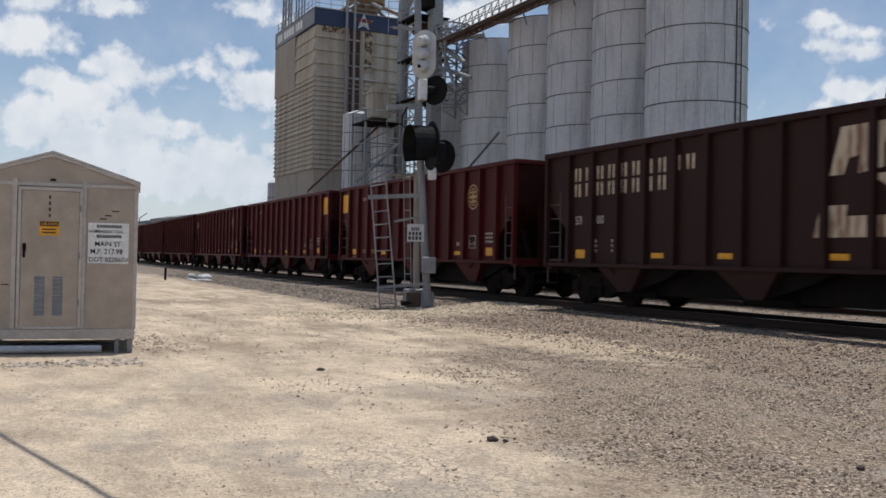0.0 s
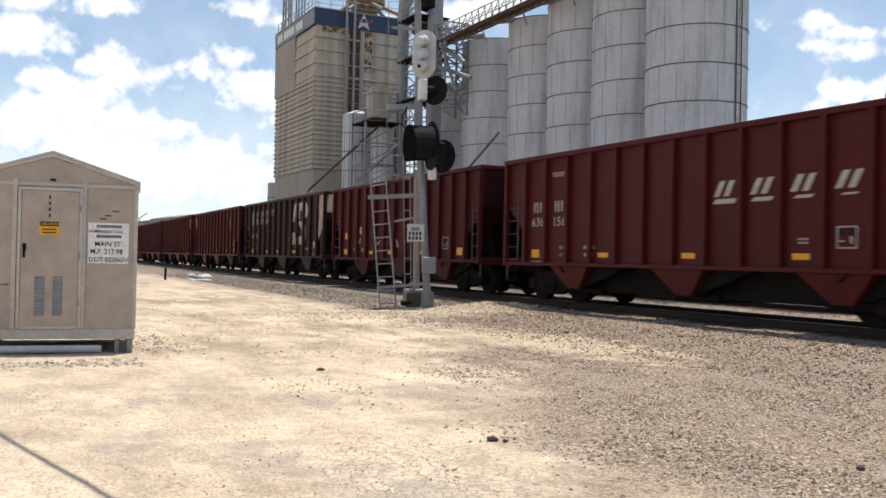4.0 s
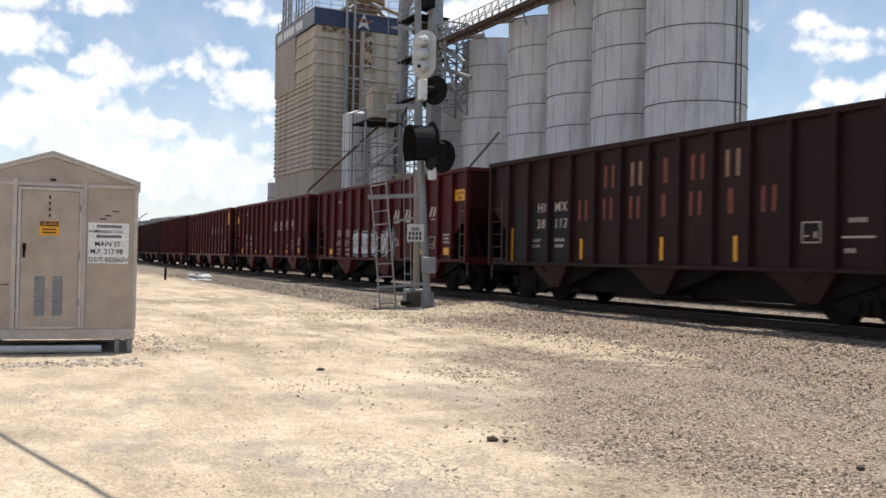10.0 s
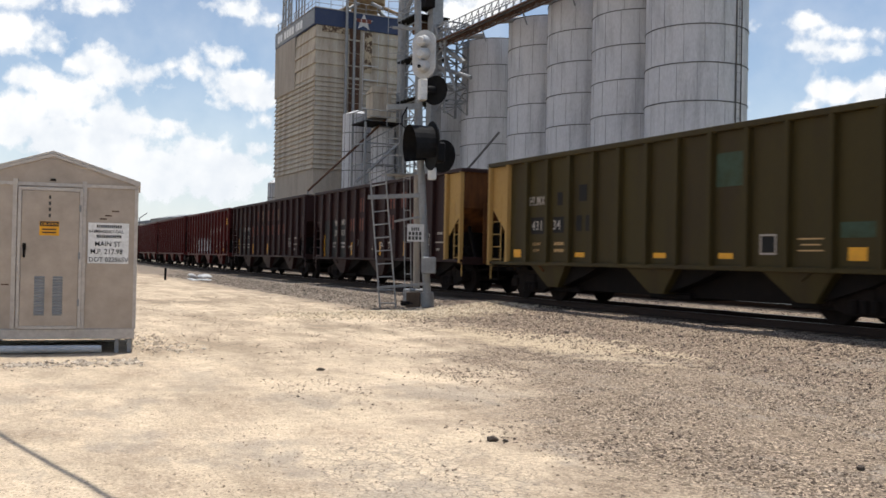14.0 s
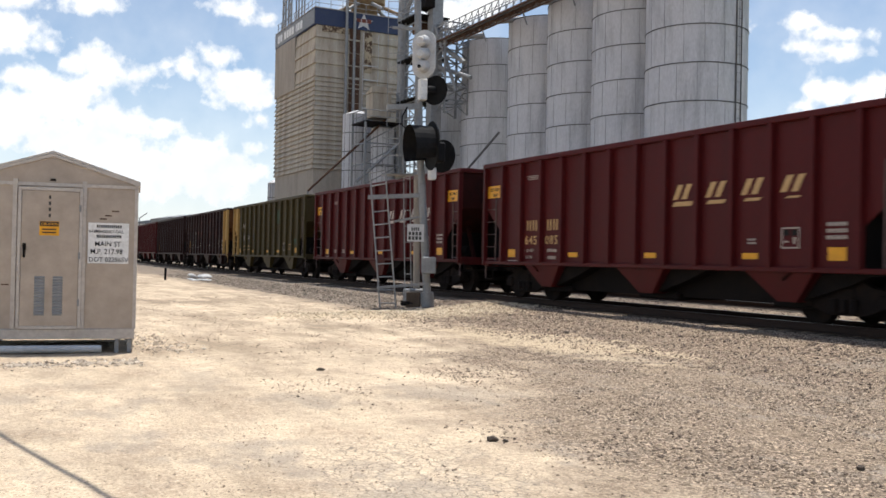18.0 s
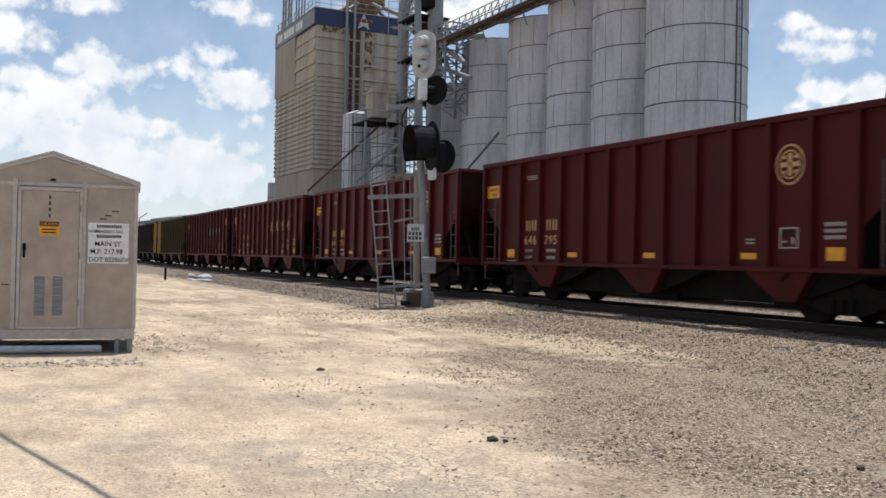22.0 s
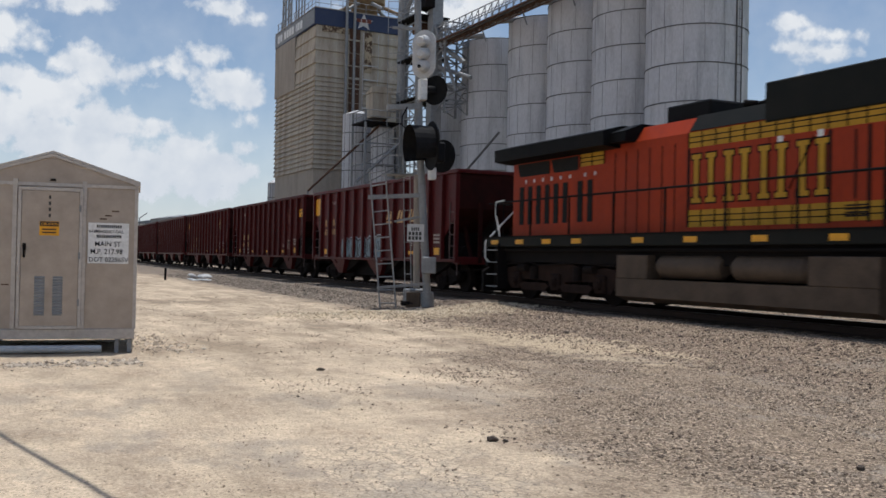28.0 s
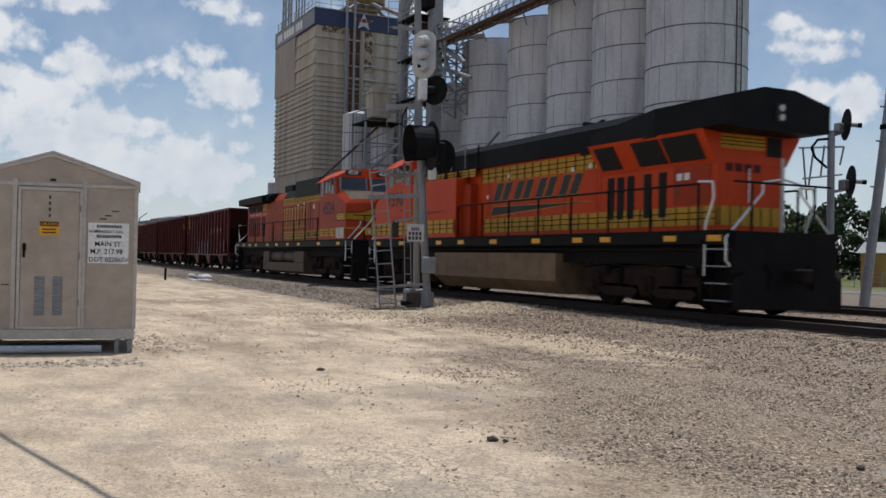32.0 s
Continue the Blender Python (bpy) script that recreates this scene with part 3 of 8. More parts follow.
# ---- grain silos ----
def silo(x, y, r, top, rows, label):
    t = thing("grain_silo", pose(x, y, 0), label, "silo", "row of steel grain silos")
    seg = 48
    bm = bmesh.new()
    for lo, hi, r0, r1 in ((0, top, r, r), (top, top + r * 0.12, r * 1.01, 0.5)):
        tube(bm, (0, 0, lo), (0, 0, hi), r0, seg, r1)
    part("shell", bm, "silo", t)
    step = top / rows
    rng = random.Random(int(x * 10))
    for k in range(1, int(rows) + 1):
        z = top - (k - 1) * step
        def hoop():
            b = bmesh.new()
            for i in range(seg):
                a0, a1 = 2 * math.pi * i / seg, 2 * math.pi * (i + 1) / seg
                q = [b.verts.new((math.cos(a) * rr, math.sin(a) * rr, zz)) for rr, zz in ((r, -0.035), (r + 0.04, -0.03), (r + 0.04, 0.03), (r, 0.035)) for a in (a0, a1)]
                for j in range(3):
                    b.faces.new((q[2 * j], q[2 * j + 1], q[2 * j + 3], q[2 * j + 2]))
            bmesh.ops.remove_doubles(b, verts=b.verts, dist=0.0005)
            return b
        part("hoop", hoop, "silo_seam", t, "", pose(0, 0, z, 0, 0, rng.uniform(0, 7)), ("hoop", round(r, 2)))
        a = rng.uniform(0, 0.3)
        for i in range(9):
            an = math.pi + a + i * 2 * math.pi / 16
            def seam():
                return box(bmesh.new(), -0.012, 0.012, -0.014, 0.014, -step + 0.05, -0.05)
            if math.sin(an) < 0.45:
                part("seam", seam, "seam_light", t, "", Matrix.Translation((math.cos(an) * r, math.sin(an) * r, z)) @ pose(0, 0, 0, 0, 0, math.degrees(an)), ("seam", round(step, 2)))
    return t


for x, y, top in ((-77.55, 44.09, 21.97), (-68.03, 43.63, 21.88), (-61.38, 43.31, 21.74), (-54.73, 42.91, 21.66), (-48.08, 42.5, 21.58)):
    silo(x, y, 3.3, top, top / 2.43, "tall weathered grey steel grain silo with bolted hoops")
silo(-86.6, 45.0, 3.0, 19.4, 19.4 / 2.43, "shorter pale steel grain silo beside the tall row")
climb = thing("silo_ladder", Matrix(), "thin steel ladder pipe up the side of a grain silo", "ladder")
part("stile", tube(bmesh.new(), (-44.74, 42.85, 0.0), (-44.74, 42.85, 22.2), 0.045, 8), "silo_seam", climb)
part("stile", tube(bmesh.new(), (-44.84, 43.37, 0.0), (-44.84, 43.37, 22.2), 0.035, 8), "silo_seam", climb)
for k in range(36):
    part("rung", lambda: tube(bmesh.new(), (0, 0, 0), (-0.097, 0.524, 0), 0.012, 5), "silo_seam", climb, "", pose(-44.74, 42.85, 1.0 + 0.58 * k), "silo_rung")


# ---- elevator tower ----
def tower():
    w, d, base, top = 14.2, 9.95, 11.0, 26.4
    t = thing("elevator_tower", pose(-95.7, 32.2, 0), "tall tan-sided grain elevator tower with a navy sign band", "grain elevator")
    part("base", box(bmesh.new(), -w, 0, 0, d, 0, base, 0.03), "concrete", t, "bare concrete base")
    part("core", box(bmesh.new(), -w + 0.12, -0.12, 0.12, d - 0.12, base, top), "siding", t)
    rng = random.Random(3)
    z, k = base, 0
    while z < top - 0.05:
        h = min(0.52 if z < 20.6 else 1.4, top - z)
        def course():
            b = bmesh.new()
            out = lambda o, zz: [(-w - o, -o, zz), (o, -o, zz), (o, d + o, zz), (-w - o, d + o, zz)]
            rings = [[b.verts.new(p) for p in r] for r in (out(0.19, 0.0), out(0.20, 0.05), out(0.02, h))]
            b.faces.new(rings[0][::-1])
            b.faces.new(rings[2])
            for a, c in zip(rings, rings[1:]):
                for i in range(4):
                    b.faces.new((a[i], a[(i + 1) % 4], c[(i + 1) % 4], c[i]))
            return b
        part("siding_course", course, "siding", t, "", pose(rng.uniform(-.03, .03), rng.uniform(-.03, .03), z, 0, rng.uniform(-.12, .12), 0), ("course", round(h, 3)))
        z += h
        k += 1
    part("wall_sheet", box(bmesh.new(), -w - 0.2, -6.6, -0.24, -0.1, 20.4, top, 0.02), "concrete", t, "plain flat cladding sheet")
    band = part("sign_band", box(bmesh.new(), -w - 0.25, 0.25, -0.25, d + 0.25, top, top + 1.75), "sign_blue", t, "navy blue sign band")
    # grey sheet over the navy band: sunlight on this face painted in
    part("sunlit_sign_face", box(bmesh.new(), -w - 0.2, 0.1, -0.30, -0.255, top + 0.1, top + 1.65), "galv", t, "sign band face painted grey for sunlight")
    x = -13.2
    for n in (0.75, 0.75, -0.9, 0.7, 0.7, 0.7, 0.75, -0.9, 0.35, 0.75, 0.7):
        if n > 0:
            part("sign_bar", box(bmesh.new(), x, x + n, -0.33, -0.305, top + 0.45, top + 1.3), "sign_white", t)
            x += n + 0.25
        else:
            x -= n * 0.6
    b = bmesh.new()
    pts = [((1.15 if k % 2 == 0 else 0.48) * math.sin(k * math.pi / 5), (0.95 if k % 2 == 0 else 0.4) * math.cos(k * math.pi / 5)) for k in range(10)]
    prism(b, pts, "x", 0, 0.05)
    part("star_emblem", b, "galv_light", t, "white star emblem", pose(0.26, 5.3, top + 0.85))
    for k in range(3):
        part("emblem_bar", box(bmesh.new(), 0.315, 0.33, 4.45 + 0.6 * k, 4.95 + 0.6 * k, top + 0.8, top + 1.2), "letter_red", t)
    part("rust_strip", box(bmesh.new(), 0.05, 0.2, 3.75, 4.95, 15.5, top + 0.2), "rust", t, "rusted sheet strip")
    part("rust_patch", box(bmesh.new(), 0.1, 0.235, 5.5, 6.35, 21.8, 26.2, 0.02), "rust_stain", t, "rust-stained patch")
    part("rust_patch", box(bmesh.new(), 0.1, 0.23, 0.6, 3.7, 25.75, 26.38, 0.02), "rust_stain", t, "rust-stained patch")
    part("pale_strip", box(bmesh.new(), 0.1, 0.232, 4.97, 5.48, 15.5, 26.2, 0.01), "concrete", t)
    b = bmesh.new()
    for y in (5.2, 7.0):
        tube(b, (0.5, y, 12.0), (0.5, y, 26.0), 0.03, 5)
    lad = part("wall_ladder", b, "galv_light", t, "pale ladder up the tower wall")
    for k in range(7):
        part("rung", lambda: tube(bmesh.new(), (0, 0, 0), (0, 1.8, 0), 0.07, 6), "galv_light", lad, "", pose(0.5, 5.2, 13.2 + 1.55 * k), "tower_rung")
    for y in (3.25, 4.15):
        part("down_pipe", tube(bmesh.new(), (0.55, y, 15.2), (0.55, y, top + 4), 0.16, 10), "galv", t)
    part("roof", box(bmesh.new(), -w - 0.3, 0.3, -0.3, d + 0.3, top + 1.75, top + 1.85), "concrete", t)
    for x in (-13.6, -12.6, -11.4, -10.4):
        part("roof_post", tube(bmesh.new(), (x, 0.4, top + 1.8), (x, 0.4, top + 6.5), 0.13, 8), "galv", t)
        part("roof_post", tube(bmesh.new(), (x, 2.0, top + 1.8), (x, 2.0, top + 6.5), 0.1, 8), "galv", t)
    for z in (2.7, 4.0, 5.2):
        part("brace", beam(bmesh.new(), (-13.6, 0.4, top + z), (-10.4, 0.4, top + z + 0.9), 0.09), "galv", t)
    for k in range(12):
        x = -13.8 + 1.25 * k
        part("rail_post", tube(bmesh.new(), (x, -0.1, top + 1.8), (x, -0.1, top + 2.9), 0.04, 6), "galv", t)
    for k in range(8):
        y = 0.2 + 1.35 * k
        part("rail_post", tube(bmesh.new(), (0.1, y, top + 1.8), (0.1, y, top + 2.9), 0.04, 6), "galv", t)
    for z in (2.35, 2.9):
        part("roof_rail", tube(bmesh.new(), (-14.2, -0.1, top + z), (0.1, -0.1, top + z), 0.035, 6), "galv", t)
        part("roof_rail", tube(bmesh.new(), (0.1, -0.1, top + z), (0.1, d, top + z), 0.035, 6), "galv", t)
    part("distributor", tube(bmesh.new(), (-2.6, 6.6, top + 1.85), (-2.6, 6.6, top + 3.6), 0.7, 16, 2.2), "roof_tan", t, "rusty tan distributor cone")
    part("distributor_head", tube(bmesh.new(), (-2.6, 6.6, top + 3.6), (-2.6, 6.6, top + 6.0), 2.2, 16, 2.2), "roof_tan", t)
    for k in range(7):
        a = k * 0.9
        part("spout", tube(bmesh.new(), (-2.6, 6.6, top + 4.2), (-2.6 + 5 * math.cos(a), 6.6 + 4.2 * math.sin(a), top + 2.0), 0.2, 8), "roof_tan" if k % 2 else "galv", t)
    return t


tower()


# ---- elevator leg, gallery and small bins between tower and silos ----
def lattice(bm, x, y, w, z0, z1, step, bar=0.09):
    c = [(x - w, y - w), (x + w, y - w), (x + w, y + w), (x - w, y + w)]
    for px, py in c:
        beam(bm, (px, py, z0), (px, py, z1), bar * 1.4)
    z = z0
    while z < z1 - 0.1:
        zz = min(z + step, z1)
        for i in range(4):
            a, b = c[i], c[(i + 1) % 4]
            beam(bm, (*a, zz), (*b, zz), bar)
            beam(bm, (*a, z), (*b, zz), bar * 0.8) if int(z / step) % 2 else beam(bm, (*b, z), (*a, zz), bar * 0.8)
        z = zz
    return bm


def elevator_leg():
    t = thing("bucket_elevator", Matrix(), "galvanized bucket elevator leg in a steel lattice tower", "grain elevator")
    part("trunking", tube(bmesh.new(), (-85.1, 37.7, 0), (-85.1, 37.7, 30), 0.56, 18), "galv", t, "large pale riser pipe")
    part("trunking", box(bmesh.new(), -79.8, -78.7, 37.8, 38.9, 0, 31, 0.03), "galv", t)
    part("drive_box", box(bmesh.new(), -80.3, -78.6, 37.0, 38.0, 25.0, 26.6, 0.05), "steel_dark", t)
    part("drive_box", box(bmesh.new(), -82.4, -81.2, 37.4, 38.6, 23.2, 24.6, 0.05), "rust", t)
    part("lattice", lattice(bmesh.new(), -81.7, 38.3, 1.3, 6, 32, 1.5, 0.10), "galv", t, "grey steel lattice tower")
    part("lattice", lattice(bmesh.new(), -78.3, 39.6, 1.2, 15, 23.5, 1.3, 0.12), "galv", t)
    for z in (16.6, 20.5, 24.4):
        part("platform", box(bmesh.new(), -83.6, -79.5, 36.4, 40.0, z, z + 0.12), "steel_dark", t)
        for zz in (0.55, 1.1):
            part("platform_rail", tube(bmesh.new(), (-83.6, 36.4, z + zz), (-79.5, 36.4, z + zz), 0.04, 6), "galv", t)
            part("platform_rail", tube(bmesh.new(), (-83.6, 36.4, z + zz), (-83.6, 40, z + zz), 0.04, 6), "galv", t)
        for k in range(6):
            part("rail_post", tube(bmesh.new(), (-83.6 + 0.82 * k, 36.4, z), (-83.6 + 0.82 * k, 36.4, z + 1.1), 0.04, 6), "galv", t)
    for a, b, r in (((-80, 38.4, 22.4), (-75.5, 39.6, 19.5), 0.22), ((-80, 38.2, 20.0), (-75, 40.0, 18.1), 0.2), ((-79, 38.0, 24.0), (-76.5, 39.3, 17.0), 0.16), ((-85.1, 37.7, 25.5), (-81.5, 37.6, 28), 0.2), ((-81, 37.2, 16.4), (-78.5, 37.6, 21.5), 0.12)):
        part("spout", tube(bmesh.new(), a, b, r, 10), "galv", t)
    return t


elevator_leg()


def gallery():
    t = thing("conveyor_gallery", Matrix(), "steel truss conveyor walkway along the silo tops", "conveyor")
    a, b, y0, y1, z = -82.0, -44.0, 38.2, 39.6, 21.85
    for y in (y0, y1):
        part("chord", box(bmesh.new(), a, b, y - 0.06, y + 0.06, z - 0.08, z + 0.08), "rust", t)
        part("handrail", tube(bmesh.new(), (a, y, z + 1.25), (b, y, z + 1.25), 0.05, 6), "galv", t)
        part("handrail", tube(bmesh.new(), (a, y, z + 0.7), (b, y, z + 0.7), 0.035, 6), "galv", t)
        for k in range(34):
            x = a + (b - a) * k / 33
            part("rail_post", lambda: tube(bmesh.new(), (0, 0, 0), (0, 0, 1.25), 0.045, 6), "galv", t, "", pose(x, y, z), "gallery_post")
            if k < 33 and y == y0:
                part("diagonal", lambda: beam(bmesh.new(), (0, 0, 0.1), (1.15, 0, 1.2), 0.05), "galv", t, "", pose(x, y, z), "gallery_diag")
    part("trough", box(bmesh.new(), a, b, y0 + 0.45, y1 - 0.45, z - 0.1, z + 0.25), "rust", t, "rusty conveyor trough")
    for k in range(34):
        part("under_truss", lambda: beam(beam(bmesh.new(), (0, 0.3, -0.08), (0.58, 0.3, -0.62), 0.06), (0.58, 0.3, -0.62), (1.15, 0.3, -0.08), 0.06), "rust", t, "", pose(a + (b - a) * k / 34, y0, z), "under_truss")
    part("under_chord", box(bmesh.new(), a, b, y0 + 0.25, y0 + 0.35, z - 0.67, z - 0.58), "rust", t)
    part("floor", box(bmesh.new(), a, b, y0 + 0.07, y1 - 0.07, z - 0.02, z + 0.02), "galv", t)
    for k in range(5):
        x = -74.6 + 6.75 * k
        part("drop_spout", tube(bmesh.new(), (x - 1.5, 39.0, z), (x, 41, 22.0), 0.25, 10), "galv", t)
        part("gallery_leg", beam(bmesh.new(), (x + 3.2, 39.5, 20.6), (x + 3.2, 39.0, z), 0.09), "galv", t)
    return t


gallery()


def small_tank(x, y, r, top, label, name="storage_tank", cone=0.5, mat="silo"):
    t = thing(name, pose(x, y, 0), label, "tank")
    part("shell", tube(bmesh.new(), (0, 0, 0), (0, 0, top), r, 28), mat, t)
    part("roof", tube(bmesh.new(), (0, 0, top), (0, 0, top + cone), r * 1.03, 28, r * 0.15), mat, t)
    k = 1
    while top - 1.9 * k > 1:
        part("hoop", lambda: tube(bmesh.new(), (0, 0, -0.04), (0, 0, 0.04), r + 0.03, 28), "silo_seam", t, "", pose(0, 0, top - 1.9 * k), ("tank_hoop", r))
        k += 1
    for k in range(8):
        an = math.pi + k * 0.45
        part("seam", box(bmesh.new(), -0.02, 0.02, -0.02, 0.02, 0, top), "silo_seam", t, "", pose(math.cos(an) * r, math.sin(an) * r, 0, 0, 0, math.degrees(an)))
    return t


small_tank(-89.2, 34.6, 1.5, 16.0, "pale grey steel tank at the foot of the elevator tower")
small_tank(-86.1, 36.2, 1.25, 14.4, "narrow grey steel tank under a work platform")
small_tank(-117.5, 34.3, 0.75, 10.9, "small rust-streaked tank beyond the elevator tower", cone=0.4)


def work_platform():
    t = thing("work_platform", Matrix(), "steel work platform with hopper bin, stairs and spouts", "platform")
    part("bin", box(bmesh.new(), -86.0, -84.3, 34.2, 36.2, 15.2, 17.6, 0.04), "siding", t, "tan square hopper bin")
    part("bin_roof", prism(bmesh.new(), [(-86.1, 17.6), (-84.2, 17.6), (-84.2, 18.2)], "y", 34.1, 36.3), "siding", t)
    part("deck", box(bmesh.new(), -87.2, -83.6, 33.2, 37.0, 14.6, 14.75), "steel_dark", t)
    for x, y in ((-87.1, 33.3), (-83.7, 33.3), (-83.7, 36.9), (-87.1, 36.9)):
        part("post", beam(bmesh.new(), (x, y, 0), (x, y, 15.8), 0.18), "galv", t)
    for z in (8.6, 10.6, 12.6):
        part("girt", beam(bmesh.new(), (-87.1, 33.3, z), (-83.7, 33.3, z), 0.12), "galv", t)
        part("girt", beam(bmesh.new(), (-83.7, 33.3, z), (-83.7, 36.9, z), 0.12), "galv", t)
        part("brace", beam(bmesh.new(), (-83.7, 33.3, z), (-83.7, 36.9, z + 2), 0.1), "galv", t)
    for z in (15.2, 15.8):
        part("handrail", tube(bmesh.new(), (-87.2, 33.2, z), (-83.6, 33.2, z), 0.05, 6), "galv", t)
        part("handrail", tube(bmesh.new(), (-83.6, 33.2, z), (-83.6, 37, z), 0.05, 6), "galv", t)
    part("spout", tube(bmesh.new(), (-88.3, 29.2, 8.0), (-84.7, 36.3, 15.6), 0.11, 10), "rust", t, "long rusty sloping grain spout")
    part("spout", tube(bmesh.new(), (-84.3, 32.7, 8.8), (-82.5, 36.3, 12.6), 0.14, 10), "galv", t)
    part("spout_leg", beam(bmesh.new(), (-88.3, 29.2, 0), (-88.3, 29.2, 8.0), 0.14), "galv", t)
    return t


work_platform()
sp = thing("grain_spout", Matrix(), "dark steel grain spout sloping against the silos", "spout")
part("pipe", tube(bmesh.new(), (-70.0, 40.2, 12.6), (-71.9, 36.2, 7.2), 0.10, 10), "silo_seam", sp)
part("support", beam(bmesh.new(), (-71.9, 36.2, 0.0), (-71.9, 36.2, 7.2), 0.10), "steel_dark", sp)


# ---- signal bungalow ----
def bungalow():
    t = thing("signal_bungalow", pose(-14.83, 2.2, 0, 0, 0, 81.42), "beige aluminium railway signal bungalow with a louvred door", "equipment shed")
    w, d, lo, eave, peak = -2.40, 2.2, 0.21, 2.56, 2.95
    mid = -1.19
    part("body", prism(bmesh.new(), [(0.0, lo), (0.0, eave), (mid, peak), (w, eave), (w, lo)], "y", 0.0, d), "alu", t)
    for a, b in (((mid, peak + 0.012), (0.05, eave - 0.005)), ((mid, peak + 0.012), (w - 0.05, eave - 0.005))):
        part("roof_sheet", prism(bmesh.new(), [a, b, (b[0], b[1] + 0.03), (a[0], a[1] + 0.035)], "y", -0.03, d + 0.03), "alu_trim", t)
        part("gable_trim", prism(bmesh.new(), [(a[0], a[1] - 0.005), b, (b[0], b[1] - 0.045), (a[0], a[1] - 0.05)], "y", -0.028, -0.004), "alu_trim", t)
    part("head_trim", box(bmesh.new(), w, 0, -0.02, -0.003, 2.47, 2.52), "alu_trim", t)
    part("base_rail", box(bmesh.new(), w - 0.01, 0.01, -0.025, d + 0.02, lo, lo + 0.15, 0.008), "alu_trim", t)
    for x in (0.0, w):
        part("corner_trim", box(bmesh.new(), x - 0.025, x + 0.025, -0.02, 0.03, lo + 0.15, eave - 0.02), "alu_trim", t)
    for x in (-0.74, -1.69):
        part("post_trim", box(bmesh.new(), x - 0.03, x + 0.03, -0.03, -0.003, lo + 0.15, 2.56), "alu_trim", t)
    door = part("door", box(bmesh.new(), -1.60, -0.80, -0.045, -0.01, 0.40, 2.40, 0.008), "alu", t, "flat aluminium door")
    for a in ((-1.645, -1.60, 0.37, 2.45), (-0.80, -0.755, 0.37, 2.45)):
        part("door_frame", box(bmesh.new(), a[0], a[1], -0.055, -0.008, a[2], a[3], 0.004), "alu_trim", door)
    part("door_frame", box(bmesh.new(), -1.60, -0.80, -0.055, -0.008, 2.40, 2.45, 0.004), "alu_trim", door)
    part("door_frame", box(bmesh.new(), -1.60, -0.80, -0.055, -0.008, 0.36, 0.405, 0.004), "alu_trim", door)
    for x0, x1 in ((-1.40, -1.26), (-1.15, -1.02)):
        for k in range(14):
            z = 0.58 + 0.04 * k
            part("louvre", lambda: prism(bmesh.new(), [(0, 0), (-0.012, 0.008), (-0.012, 0.014), (0, 0.03)], "x", 0, 0.135), "galv", door, "", pose(x0, -0.046, z), "louvre")
        part("louvre_back", box(bmesh.new(), x0, x1, -0.0475, -0.0455, 0.56, 1.14), "mast", door)
    for z in (0.7, 1.4, 2.1):
        part("hinge", box(bmesh.new(), -0.81, -0.78, -0.066, -0.045, z, z + 0.1, 0.004), "galv", door)
    part("handle", box(bmesh.new(), -1.565, -1.535, -0.09, -0.045, 1.41, 1.58, 0.008), "steel_dark", door, "dark latch handle")
    part("lock_plate", box(bmesh.new(), -1.575, -1.525, -0.052, -0.045, 1.52, 1.62), "steel_dark", door)
    sign = part("caution_sign", box(bmesh.new(), -1.35, -1.08, -0.051, -0.0455, 1.74, 1.95), "plate", door, "black and yellow caution sign")
    part("sign_header", box(bmesh.new(), -1.345, -1.085, -0.0535, -0.0512, 1.875, 1.945), "ink", sign)
    words("sign_text", "CAUTION", 0.056, "plate", sign, pose(-1.33, -0.057, 1.888), 0.95)
    for k in range(2):
        part("sign_line", box(bmesh.new(), -1.31, -1.12, -0.0535, -0.0512, 1.775 + 0.045 * k, 1.795 + 0.045 * k), "ink", sign)
    for k in range(4):
        part("mark", box(bmesh.new(), -1.23, -1.20, -0.0475, -0.0455, 2.01 + 0.09 * k, 2.06 + 0.09 * k), "ink", door)
    part("vent", box(bmesh.new(), -1.22, -1.14, -0.02, -0.002, 2.55, 2.58), "steel_dark", t)
    sign = part("notice_sign", box(bmesh.new(), -0.68, -0.10, -0.012, -0.002, 1.34, 1.95, 0.002), "sign_white", t, "white crossing notice with black lettering")
    for x0, x1, z, n in ((-0.56, -0.2, 1.875, 12), (-0.56, -0.2, 1.725, 14)):
        for k in range(n):
            a = x0 + (x1 - x0) * k / n
            part("print_bar", box(bmesh.new(), a, a + (x1 - x0) / n * 0.7, -0.0145, -0.0125, z, z + 0.045), "ink", sign)
    words("sign_text", "IN EMERGENCY CALL", 0.062, "ink", sign, pose(-0.665, -0.016, 1.80), 0.82)
    for text, z, x, size in (("MAIN ST", 1.60, -0.585, 0.105), ("M.P. 217.98", 1.485, -0.645, 0.105), ("DOT 022965V", 1.365, -0.665, 0.1)):
        words("sign_text", text, size, "ink", sign, pose(x, -0.016, z), 0.93)
    for x in (-0.24, -0.06, w + 0.1, w + 0.3):
        part("leg", box(bmesh.new(), x - 0.03, x + 0.03, 0.05, 0.12, -0.03, lo), "galv", t)
        part("leg", box(bmesh.new(), x - 0.03, x + 0.03, d - 0.15, d - 0.08, -0.03, lo), "galv", t)
    for x, z in ((-0.4, 2.05), (-0.47, 2.0), (-1.8, 1.0), (-0.3, 2.12)):
        part("stain", box(bmesh.new(), x - 0.05, x + 0.05, -0.0035, -0.001, z, z + 0.018), "rust", t)
    pole = thing("fallen_pipe", pose(-14.83, 2.2, 0, 0, 0, 81.42), "grey steel pipe lying in front of the bungalow", "pipe")
    part("pipe", tube(bmesh.new(), (-3.2, -0.12, 0.075), (-0.45, -0.10, 0.07), 0.055, 12), "galv_light", pole)
    return t


bungalow()


